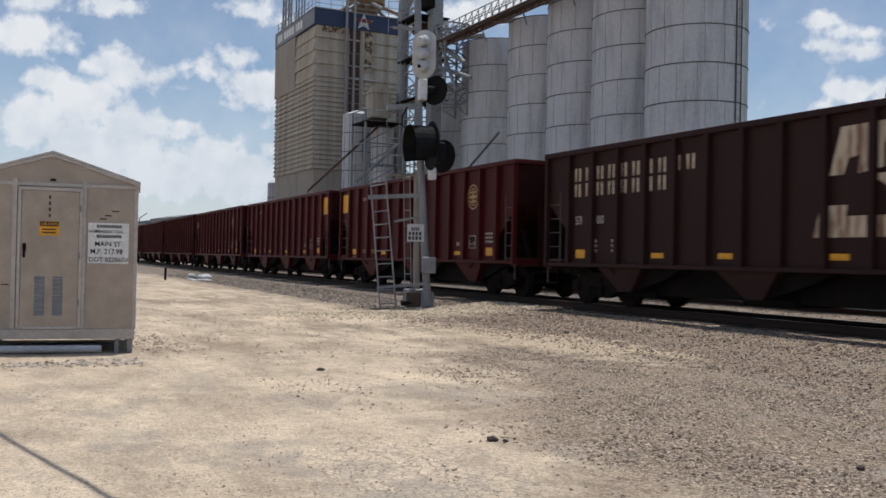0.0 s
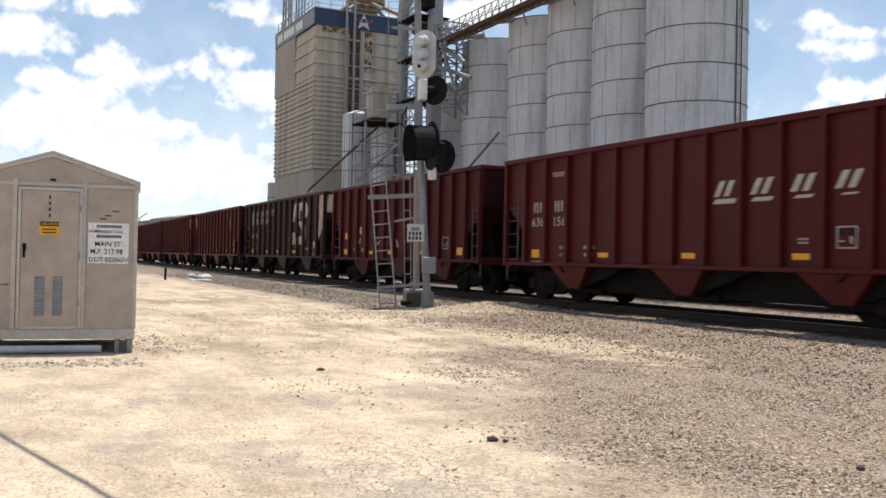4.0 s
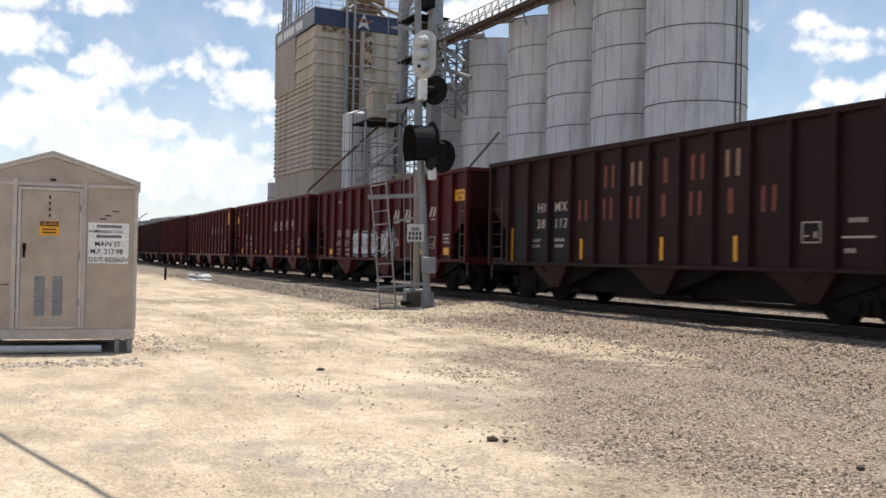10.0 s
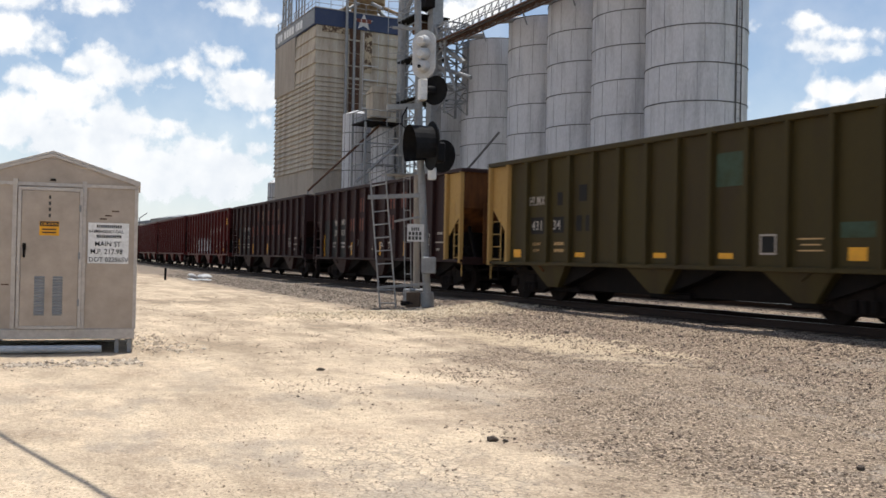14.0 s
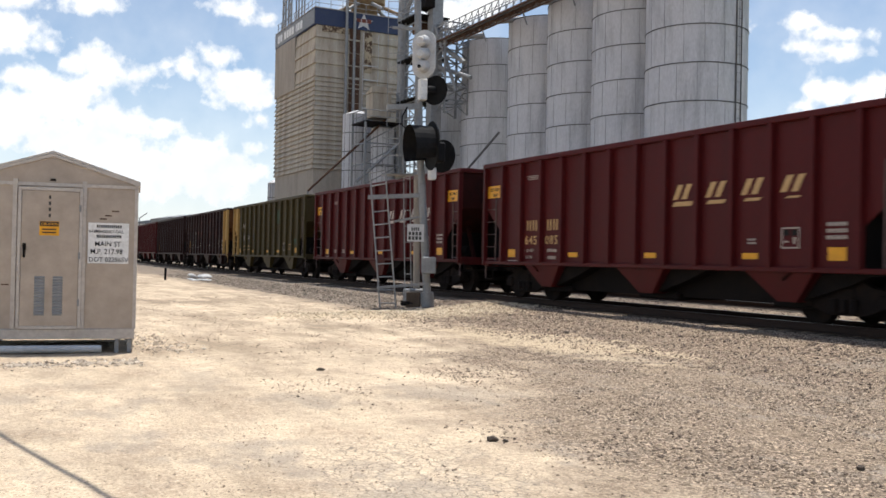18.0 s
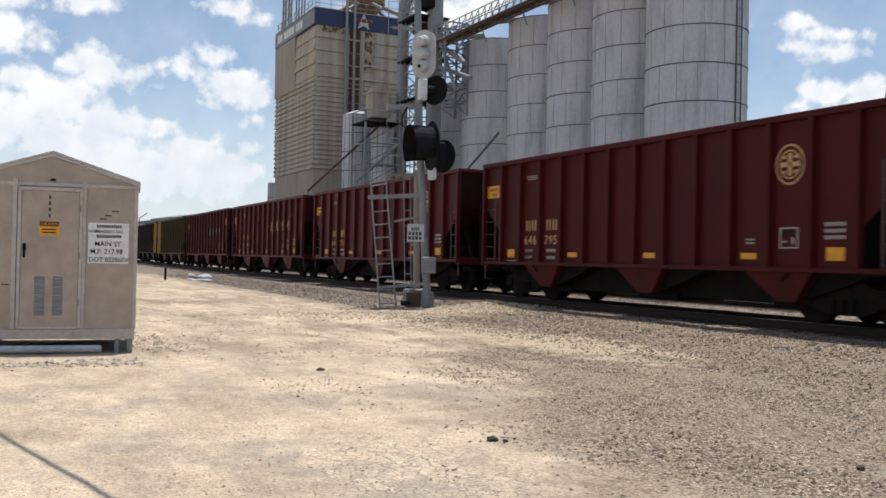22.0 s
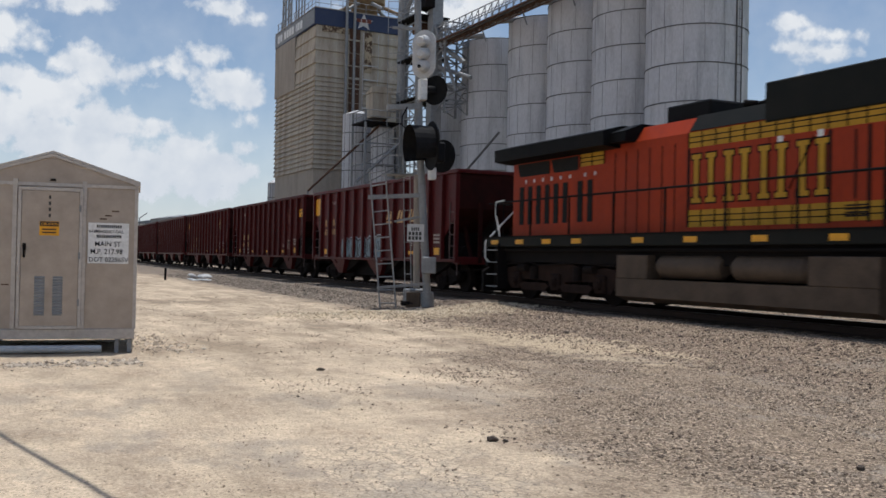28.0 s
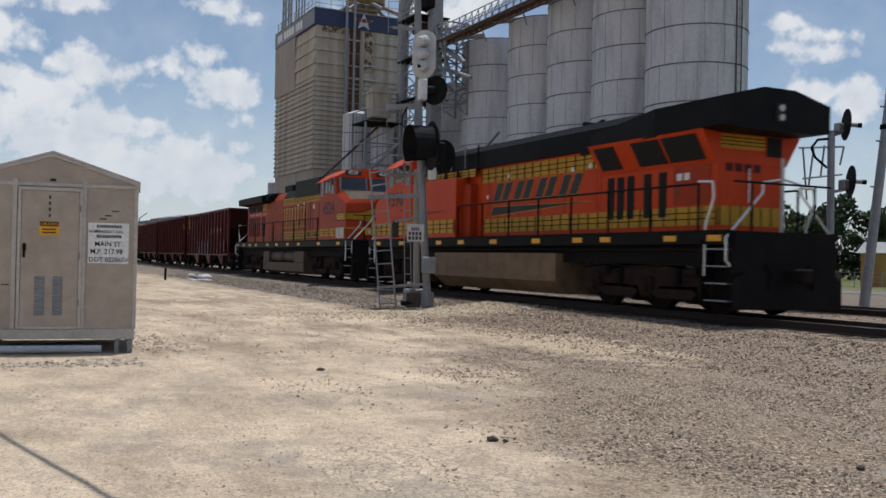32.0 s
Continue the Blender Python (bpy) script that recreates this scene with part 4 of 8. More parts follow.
# ---- wayside signal, near ----
def disc(bm, c, n, r, thick=0.03, seg=28):
    c, n = Vector(c), Vector(n).normalized()
    return tube(bm, c - n * thick / 2, c + n * thick / 2, r, seg)


def hood(bm, c, n, r, length, lift=0.0):
    """An open visor: a shell round the upper sides of a lens."""
    c, n = Vector(c), Vector(n).normalized()
    u = n.cross(Vector((0, 0, 1))).normalized()
    w = u.cross(n)
    rows = []
    for d, k in ((0, 1.0), (length, 1.12)):
        rows.append([c + n * d + (u * math.cos(a) + w * math.sin(a)) * r * k for a in [radians(-40 + 260 * i / 18) for i in range(19)]])
    v = [[bm.verts.new(p) for p in row] for row in rows]
    for i in range(18):
        bm.faces.new((v[0][i], v[0][i + 1], v[1][i + 1], v[1][i]))
    inner = [[bm.verts.new(p + (c - p) * 0.03) for p in row] for row in rows]
    for i in range(18):
        bm.faces.new((inner[0][i], inner[1][i], inner[1][i + 1], inner[0][i + 1]))
    return bm


def near_signal():
    t = thing("railway_signal", Matrix(), "tall galvanized railway signal mast with black discs and a ladder", "railway signal", "railway signals")
    foot, knee, top = (-24.51, 11.81, 0.05), (-24.66, 11.50, 5.0), (-24.73, 11.36, 9.6)
    b = bmesh.new()
    tube(b, foot, knee, 0.115, 16, 0.105)
    tube(b, knee, top, 0.10, 16)
    part("mast", b, "mast", t)
    part("mast_foot", tube(bmesh.new(), (-24.51, 11.81, 0.0), (-24.53, 11.78, 0.55), 0.19, 16), "mast", t)
    part("foundation", box(bmesh.new(), -24.95, -24.15, 11.35, 12.1, -0.15, 0.12, 0.04), "concrete", t)
    part("second_pole", tube(bmesh.new(), (-25.57, 11.93, 0.1), (-25.59, 11.88, 4.2), 0.10, 12), "concrete", t, "thinner weathered pole")
    part("pole_foot", box(bmesh.new(), -25.85, -25.3, 11.6, 12.2, -0.1, 0.62, 0.04), "mast", t)
    def rungs(p0, p1, q0, q1, n, r):
        p0, p1, q0, q1 = map(Vector, (p0, p1, q0, q1))
        lad = part("ladder", tube(tube(bmesh.new(), p0, p1, r, 8), q0, q1, r, 8), "galv", t)
        for k in range(n):
            f = (k + 0.6) / n
            part("rung", tube(bmesh.new(), p0.lerp(p1, f), q0.lerp(q1, f), r * 0.75, 6), "galv", lad)
    rungs((-24.94, 10.50, 0.0), (-25.10, 10.14, 4.1), (-24.73, 10.91, 0.0), (-24.90, 10.53, 4.2), 11, 0.026)
    rungs((-25.53, 11.54, 0.3), (-25.62, 11.38, 6.0), (-25.45, 11.71, 0.3), (-25.53, 11.55, 6.0), 12, 0.016)
    rungs((-25.0, 10.62, 4.6), (-25.05, 10.6, 9.5), (-24.85, 10.95, 4.6), (-24.9, 10.93, 9.5), 13, 0.011)
    part("arm", beam(bmesh.new(), (-25.12, 10.12, 3.26), (-24.6, 11.55, 3.36), 0.12), "mast", t)
    part("arm", beam(bmesh.new(), (-25.0, 10.40, 0.66), (-24.5, 11.75, 0.80), 0.08), "mast", t)
    part("arm", beam(bmesh.new(), (-24.9, 10.55, 5.86), (-24.65, 11.5, 5.95), 0.16), "mast", t)
    part("arm", beam(bmesh.new(), (-25.2, 11.0, 2.6), (-24.6, 11.6, 2.75), 0.06), "mast", t)
    part("arm", beam(bmesh.new(), (-24.95, 10.7, 8.2), (-24.7, 11.4, 8.2), 0.07), "mast", t)
    part("arm", beam(bmesh.new(), (-25.6, 11.2, 3.9), (-24.6, 11.6, 4.05), 0.07), "mast", t)
    part("platform", box(bmesh.new(), -25.6, -24.8, 10.7, 11.4, 3.95, 3.99), "mast", t)
    for z in (4.5, 5.0):
        part("guard_rail", tube(bmesh.new(), (-25.1, 10.55, z), (-24.75, 11.35, z), 0.016, 6), "mast", t)
    sign = part("number_board", box(bmesh.new(), -0.24, 0.24, -0.01, 0.01, -0.25, 0.25), "galv_light", t, "white notice board", Matrix.Translation((-24.36, 11.30, 2.26)) @ pose(0, 0, 0, 0, 0, 63.4))
    for z, w in ((0.11, 0.12), (-0.02, 0.2), (-0.15, 0.2)):
        for k in range(4):
            part("print_bar", box(bmesh.new(), -w + k * w / 2, -w + k * w / 2 + w * 0.34, -0.0135, -0.0115, z - 0.05, z + 0.05), "ink", sign)
    part("junction_box", box(bmesh.new(), -0.21, 0.21, -0.16, 0.16, -0.24, 0.24, 0.03), "mast", t, "grey junction box", Matrix.Translation((-24.32, 11.72, 1.34)) @ pose(0, 0, 0, 0, 0, 63.4))
    part("cable_box", box(bmesh.new(), -0.2, 0.2, -0.15, 0.15, -0.25, 0.2, 0.02), "tank", t, "rust-stained cable box", Matrix.Translation((-24.75, 11.45, 0.35)) @ pose(0, 0, 0, 0, 0, 63.4))
    for k in range(5):
        part("cable_nut", tube(bmesh.new(), (-24.78 + 0.02 * k, 11.12 + 0.09 * k, 0.2), (-24.70 + 0.02 * k, 11.08 + 0.09 * k, 0.26), 0.05, 8), "steel_dark", t)
    # heads
    face = Vector((-0.93, 0.0, -0.05)).normalized()
    turn = Matrix.Translation((-24.40, 11.47, 7.41)) @ pose(0, 0, 0, 0, 0, 63.4 - 22)
    b = bmesh.new()
    prism(b, [(0.36 * math.cos(a), (0.36 * math.sin(a)) + (0.34 if math.sin(a) > 0 else -0.34)) for a in [k * math.pi / 14 for k in range(28)]], "y", -0.03, 0.03)
    up = part("signal_head", b, "galv_light", t, "white oval three-lamp signal head", turn)
    for k in (-1, 0, 1):
        part("lamp_housing", tube(bmesh.new(), (0.02, -0.30, 0.36 * k - 0.03), (0.02, -0.03, 0.36 * k), 0.15, 14, 0.19), "galv_light", up)
        part("lamp_cap", tube(bmesh.new(), (0.02, -0.36, 0.36 * k - 0.03), (0.02, -0.30, 0.36 * k - 0.03), 0.10, 12, 0.15), "galv_light", up)
    part("lamp_socket", tube(bmesh.new(), (0.02, -0.41, -0.42), (0.02, -0.37, -0.42), 0.05, 10), "steel_dark", up)
    part("head_bracket", box(bmesh.new(), -24.62, -24.42, 11.38, 11.62, 6.1, 6.72, 0.03), "white", t)
    part("head_bracket", box(bmesh.new(), -24.42, -24.2, 11.66, 11.86, 3.8, 4.15, 0.03), "white", t)
    for c, n, r in (((-24.56, 11.92, 6.44), (0.50, -0.87, 0), 0.43), ((-24.63, 12.24, 4.54), (0.38, -0.92, 0), 0.49), ((-24.02, 11.58, 4.74), (-0.13, -0.99, 0.0), 0.70)):
        part("target_disc", disc(bmesh.new(), c, n, r), "signal", t, "matt black round target")
    part("visor", hood(bmesh.new(), (-24.02, 11.58, 4.74), (-0.10, -0.99, -0.08), 0.55, 0.66), "signal", t, "black sun visor")
    part("visor", hood(bmesh.new(), (-24.56, 11.92, 6.44), (-0.2, -0.97, -0.1), 0.13, 0.3), "signal", t, "black sun visor")
    part("lamp_box", box(bmesh.new(), -24.5, -24.1, 11.75, 12.1, 4.3, 4.9, 0.06), "signal", t)
    prev = Vector((-24.68, 11.1, 5.9))
    for p in ((-24.7, 10.95, 5.6), (-24.68, 10.95, 5.35), (-24.62, 11.1, 5.22), (-24.55, 11.3, 5.18)):
        part("cable", tube(bmesh.new(), prev, p, 0.022, 6), "signal", t)
        prev = Vector(p)
    return t


near_signal()


# ---- wayside signal and poles beyond the side track ----
def far_signal():
    t = thing("railway_signal", Matrix(), "grey railway signal mast with two black discs beyond the tracks", "railway signal", "railway signals")
    part("mast", tube(bmesh.new(), (-20.58, 23.70, 0.1), (-20.59, 23.66, 5.75), 0.11, 14), "galv", t)
    part("foundation", box(bmesh.new(), -20.9, -20.3, 23.4, 24.0, -0.1, 0.3, 0.03), "concrete", t)
    for z, dx, dy in ((5.95, 0.0, 0.36), (4.2, 0.06, 0.53)):
        c = Vector((-20.38 + dx, 23.70 + dy, z))
        n = Vector((0.55, 0.83, -0.05))
        part("target_disc", disc(bmesh.new(), c, n, 0.49), "signal", t, "matt black round target")
        part("lamp", tube(bmesh.new(), c, c + n * 0.35, 0.07, 10), "galv", t)
        part("lamp_cap", tube(bmesh.new(), c + n * 0.33, c + n * 0.46, 0.075, 10), "signal", t)
        part("lamp_box", box(bmesh.new(), c.x - 0.25, c.x, c.y - 0.28, c.y - 0.05, z - 0.25, z + 0.05, 0.03), "galv", t)
        part("bracket", beam(bmesh.new(), (-20.58, 23.7, z - 0.35), tuple(c + Vector((-0.1, -0.1, -0.25))), 0.09), "galv", t)
    prev = Vector((-20.6, 23.6, 5.5))
    for p in ((-20.7, 23.2, 5.45), (-20.75, 23.0, 5.2), (-20.7, 23.1, 4.9), (-20.6, 23.5, 4.6)):
        part("cable", tube(bmesh.new(), prev, p, 0.04, 8), "signal", t)
        prev = Vector(p)
    for a, b in (((-21.03, 22.75, 5.2), (-20.4, 24.0, 5.26)), ((-21.0, 22.9, 4.25), (-20.4, 23.95, 4.4)), ((-21.0, 22.9, 5.2), (-20.95, 23.05, 3.6)), ((-20.85, 23.2, 5.2), (-20.95, 23.1, 3.9)), ((-20.4, 24.0, 5.26), (-20.45, 23.9, 4.7)), ((-20.7, 23.5, 5.3), (-20.75, 23.4, 4.3))):
        part("guard_bar", tube(bmesh.new(), a, b, 0.03, 6), "galv", t)
    return t


far_signal()


def utility_pole(a, b, r, label):
    t = thing("utility_pole", Matrix(), label, "pole", "poles beyond the tracks")
    part("shaft", tube(bmesh.new(), a, b, r, 14, r * 0.8), "galv", t)
    d = Vector(b) - Vector(a)
    for f in (0.55, 0.75, 0.9):
        p = Vector(a) + d * f
        part("step_bolt", tube(bmesh.new(), p - Vector((0.1, 0.25, 0)), p + Vector((0.05, 0.1, 0)), 0.03, 6), "galv", t)
    part("band", tube(bmesh.new(), Vector(a) + d * 0.8, Vector(a) + d * 0.82, r * 1.1, 14), "steel_dark", t)
    return t


utility_pole((-20.66, 25.3, 0.1), (-20.32, 26.0, 7.4), 0.16, "leaning grey metal pole beyond the tracks")
post = thing("tie_post", pose(-21.4, 24.9, 0.1), "short weathered timber post beside the pole", "post")
part("shaft", box(bmesh.new(), -0.12, 0.12, -0.12, 0.12, -0.1, 1.3, 0.02), "tie", post)
# ---- distance: buildings, trees, road ----
def metal_building(x, y, w, d, h, mat, label, rz=0):
    t = thing("metal_building", pose(x, y, 0, 0, 0, rz), label, "building")
    part("wall", box(bmesh.new(), -w / 2, w / 2, -d / 2, d / 2, 0, h), mat, t)
    part("roof", prism(bmesh.new(), [(-d / 2 - 0.3, h), (d / 2 + 0.3, h), (0, h + 0.9)], "x", -w / 2 - 0.3, w / 2 + 0.3), "galv", t)
    part("door", box(bmesh.new(), w * 0.1, w * 0.1 + 3, -d / 2 - 0.06, -d / 2 + 0.02, 0, min(3.5, h * 0.8)), "steel_dark", t)
    k = 0
    while k < w / 2.5:
        part("panel_rib", box(bmesh.new(), -w / 2 + 2.5 * k, -w / 2 + 2.5 * k + 0.08, -d / 2 - 0.05, -d / 2, 0, h), mat, t)
        k += 1
    return t


metal_building(-212, 41.5, 18, 9, 9.4, "galv", "pale grey metal warehouse far down the line", 8)
metal_building(-236, 36.5, 12, 10, 8.6, "white", "white metal building far down the line", 8)
metal_building(-47.5, 64.0, 7, 4.5, 2.7, "ochre", "small tan utility building beyond the road", 26)
gl = thing("yard_light", pose(-222, 33.6, 0), "thin curved yard light pole far down the line", "lamp post")
part("pole", tube(bmesh.new(), (0, 0, 0), (0, 0, 9.6), 0.12, 8), "galv", gl)
part("arm", tube(bmesh.new(), (0, 0, 9.6), (0.6, 1.6, 10.8), 0.1, 8), "galv", gl)

M["leaf"] = paint("dark oak foliage", (0.024, 0.040, 0.013), 0.8, 0, (0.048, 0.066, 0.022), 0.7, 2, 0.2)
M["leaf_light"] = paint("light green foliage", (0.04, 0.062, 0.02), 0.8, 0, (0.065, 0.085, 0.03), 0.7, 2, 0.2)
M["bark"] = paint("grey-brown bark", (0.10, 0.075, 0.055), 0.9, 0, (0.06, 0.045, 0.035), 0.6, 3, 0.4)


def crown_mesh(seed, r, h, n):
    rng = random.Random(seed)
    lumps = [(Vector((rng.uniform(-1, 1) * r * 0.7, rng.uniform(-1, 1) * r * 0.7, rng.uniform(0.1, 0.9) * h)), rng.uniform(0.28, 0.5) * r) for _ in range(11)]
    vs, fs = [], []
    for _ in range(n):
        c, q = rng.choice(lumps)
        d = Vector((rng.gauss(0, 1), rng.gauss(0, 1), rng.gauss(0, 1))).normalized()
        p = c + d * q * rng.uniform(0.75, 1.05)
        s = rng.uniform(0.16, 0.34)
        u = Vector((rng.gauss(0, 1), rng.gauss(0, 1), rng.gauss(0, 1))).normalized() * s
        v = u.cross(d).normalized() * s * 0.7 if u.cross(d).length > 1e-4 else Vector((0, 0, s))
        i = len(vs)
        vs += [p - u, p - v, p + u, p + v]
        fs.append((i, i + 1, i + 2, i + 3))
    me = bpy.data.meshes.new("crown")
    me.from_pydata(vs, [], fs)
    return me


def tree(x, y, h, r, seed, mat):
    t = thing("tree", pose(x, y, 0.05), "dense dark green tree beyond the road", "tree", "trees beyond the road")
    rng = random.Random(seed)
    part("trunk", tube(bmesh.new(), (0, 0, -0.1), (rng.uniform(-.3, .3), 0, h * 0.45), 0.24, 10, 0.13), "bark", t)
    for k in range(5):
        a = rng.uniform(0, 6.3)
        part("limb", tube(bmesh.new(), (0, 0, h * rng.uniform(0.2, 0.4)), (math.cos(a) * r * 0.6, math.sin(a) * r * 0.6, h * rng.uniform(0.5, 0.75)), 0.09, 7, 0.03), "bark", t)
    me = crown_mesh(seed, r, h * 0.85, 2600)
    me.materials.append(M[mat])
    c = new("crown", me)
    c.parent, c.matrix_basis = t, pose(0, 0, h * 0.14)
    return t


rng = random.Random(21)
for k in range(15):
    f = k / 14
    tree(-84 + 30 * f + rng.uniform(-1.5, 1.5), 84 + 24 * f + rng.uniform(-3, 3), rng.uniform(6.2, 9.4), rng.uniform(3.0, 4.2), 100 + k, "leaf" if k % 3 else "leaf_light")
for k in range(8):
    tree(-150 + 14 * k + rng.uniform(-3, 3), 150 + rng.uniform(-8, 8), rng.uniform(8, 11), rng.uniform(4, 5.5), 140 + k, "leaf")

# low thicket under the trees
rng = random.Random(8)
vs, fs = [], []
for k in range(9000):
    f = rng.random()
    x, y = -92 + 46 * f + rng.uniform(-1.5, 1.5), 80 + 34 * f + rng.uniform(-1.5, 1.5)
    z = rng.random() ** 0.8 * (3.4 + 1.6 * noise.noise((x * 0.35, y * 0.35, 3)))
    u = Vector((rng.gauss(0, 1), rng.gauss(0, 1), rng.gauss(0, 1))).normalized() * rng.uniform(0.15, 0.35)
    v = u.cross(Vector((rng.gauss(0, 1), rng.gauss(0, 1), 1))).normalized() * 0.2
    p, i = Vector((x, y, z + 0.1)), len(vs)
    vs += [p - u, p - v, p + u, p + v]
    fs.append((i, i + 1, i + 2, i + 3))
me = bpy.data.meshes.new("thicket")
me.from_pydata(vs, [], fs)
me.materials.append(M["leaf"])
tagged(new("thicket", me), "dark green thicket under the trees beyond the road", "bushes", "", "stuff")

M["road"] = paint("sun-bleached asphalt", (0.17, 0.16, 0.15), 0.9, 0, (0.23, 0.21, 0.19), 0.6, 0.5, 0.2)
setting("road", box(bmesh.new(), -60, 60, -2.6, 2.6, -0.1, 0.0), "road", "sun-bleached town road beyond the tracks", "road", pose(-33, 46, 0.14, 0, 0, 10))
fence = thing("wire_fence", pose(-42, 56, 0.08, 0, 0, 10), "low chain-link fence along the grass", "fence")
for k in range(16):
    part("post", lambda: tube(bmesh.new(), (0, 0, -0.1), (0, 0, 1.2), 0.03, 6), "galv", fence, "", pose(-16 + 2 * k, 0, 0), "fence_post")
for z in (0.15, 0.5, 0.85, 1.15):
    part("wire", tube(bmesh.new(), (-16, 0, z), (14, 0, z), 0.012, 5), "galv", fence)

# ---- loose things on the lot ----
def rubbish(x, y, sx, sy, h, seed, label, mat):
    t = thing("rubbish_pile", pose(x, y, ground_z(x, y)), label, "rubbish")
    rng = random.Random(seed)
    for k in range(9):
        b = bmesh.new()
        bmesh.ops.create_icosphere(b, subdivisions=2, radius=1)
        for v in b.verts:
            v.co *= 1 + 0.35 * noise.noise(v.co * 2.3 + Vector((k, seed, 0)))
        s = rng.uniform(0.4, 1)
        part("scrap", b, mat, t, "", Matrix.Translation((rng.uniform(-sx, sx), rng.uniform(-sy, sy), h * 0.25)) @ pose(0, 0, 0, rng.uniform(-20, 20), rng.uniform(-20, 20), rng.uniform(0, 90)) @ Matrix.Diagonal((sx * 0.4 * s, sy * 0.5 * s, h * 0.4 * s, 1)))
    return t


rubbish(-55.4, 12.0, 0.8, 0.6, 0.36, 3, "crumpled pale plastic sheeting dumped by the tracks", "galv_light")
rubbish(-51.0, 10.9, 1.0, 0.4, 0.12, 4, "scattered pale scraps on the gravel", "galv_light")
mk = thing("marker_post", pose(-52.6, 9.4, 0.0), "short dark marker post in the gravel", "post")
part("shaft", tube(bmesh.new(), (0, 0, -0.1), (0, 0, 0.75), 0.06, 8), "steel_dark", mk)

wire = thing("overhead_cable", Matrix(), "thick black overhead cable between poles", "cable")
part("cable", tube(bmesh.new(), (-33.17, -4.33, 5.4), (13.83, 6.34, 5.4), 0.026, 8), "signal", wire)
for p in ((-33.17, -4.33), (13.83, 6.34)):
    part("pole", tube(bmesh.new(), (*p, -0.2), (*p, 5.9), 0.14, 10, 0.1), "bark", wire)


# ---- clouds: one far shell that drifts ----
def cloud_material():
    m = bpy.data.materials.new("drifting cumulus")
    m.use_nodes = True
    nt = m.node_tree
    nt.nodes.clear()
    L = nt.links.new

    def calc(op, a, b=0.0, c=None, clamp=False):
        n = nt.nodes.new("ShaderNodeMath")
        n.operation, n.use_clamp = op, clamp
        for i, v in enumerate((a, b) if c is None else (a, b, c)):
            if isinstance(v, (int, float)):
                n.inputs[i].default_value = v
            else:
                L(v, n.inputs[i])
        return n.outputs[0]
    co = nt.nodes.new("ShaderNodeTexCoord").outputs["Object"]
    s = nt.nodes.new("ShaderNodeSeparateXYZ")
    L(co, s.inputs[0])
    fx, fy = -math.cos(HEAD), math.sin(HEAD)
    fwd = calc("ADD", calc("MULTIPLY", s.outputs[0], fx), calc("MULTIPLY", s.outputs[1], fy))
    right = calc("ADD", calc("MULTIPLY", s.outputs[0], fy), calc("MULTIPLY", s.outputs[1], -fx))
    safe = calc("MAXIMUM", fwd, 1.0)
    u, v = calc("DIVIDE", right, safe), calc("DIVIDE", s.outputs[2], safe)
    flat = nt.nodes.new("ShaderNodeCombineXYZ")
    L(u, flat.inputs[0])
    L(calc("MULTIPLY", v, 1.25), flat.inputs[1])
    small = nt.nodes.new("ShaderNodeVectorMath")
    small.operation = "SCALE"
    L(co, small.inputs[0])
    small.inputs["Scale"].default_value = 1 / 2000
    turb = tex(nt, "noise", small.outputs[0], 17, 8, 0.52)
    turb2 = tex(nt, "noise", small.outputs[0], 62, 6, 0.55)
    soft = tex(nt, "noise", small.outputs[0], 24, 3, 0.5)
    best = None
    # bearing, height and half sizes of the clouds ahead
    for cu, cv, a, b in CLOUDS:
        du = calc("DIVIDE", calc("SUBTRACT", u, cu), a)
        dv = calc("DIVIDE", calc("SUBTRACT", v, cv), b)
        q = calc("SUBTRACT", 1.0, calc("SQRT", calc("ADD", calc("MULTIPLY", du, du), calc("MULTIPLY", dv, dv))))
        q = calc("MULTIPLY", q, (b / 0.018) ** 0.8)
        best = q if best is None else calc("SMOOTH_MAX", best, q, 0.2)
    ahead = calc("ADD", best, calc("MULTIPLY", calc("SUBTRACT", turb, 0.5), 3.2))
    ahead = calc("ADD", ahead, calc("MULTIPLY", calc("SUBTRACT", turb2, 0.5), 1.6))
    else_ = calc("MULTIPLY", calc("SUBTRACT", turb, 0.52), 5.0)
    front = calc("GREATER_THAN", fwd, 900.0)
    dens = calc("ADD", calc("MULTIPLY", ahead, front), calc("MULTIPLY", else_, calc("SUBTRACT", 1.0, front)))
    alpha = ramp(nt, calc("MULTIPLY_ADD", dens, 0.5, 0.5), 0.40, 0.74)
    # thin haze low down
    el = calc("DIVIDE", s.outputs[2], 2000.0)
    haze = ramp(nt, el, 0.0, 0.22, (0.75, 0.75, 0.75, 1), (0, 0, 0, 1))
    veil = ramp(nt, turb, 0.35, 0.8, (0.10, 0.10, 0.10, 1), (0.32, 0.32, 0.32, 1))
    alpha = calc("MAXIMUM", calc("MAXIMUM", alpha, haze), veil)
    shade = ramp(nt, calc("ADD", calc("MULTIPLY", turb2, 0.35), calc("MULTIPLY", soft, 0.65)), 0.36, 0.60)
    col = mix(nt, shade, (0.78, 0.82, 0.87), (1.0, 1.0, 0.99))
    col = mix(nt, ramp(nt, el, 0.02, 0.16, (0.8, 0.8, 0.8, 1), (0, 0, 0, 1)), col, (0.80, 0.84, 0.88))
    em, tr, mx, out = (nt.nodes.new("ShaderNode" + k) for k in ("Emission", "BsdfTransparent", "MixShader", "OutputMaterial"))
    L(col, em.inputs["Color"])
    em.inputs["Strength"].default_value = 0.95
    L(alpha, mx.inputs[0])
    L(tr.outputs[0], mx.inputs[1])
    L(em.outputs[0], mx.inputs[2])
    L(mx.outputs[0], out.inputs["Surface"])
    return m


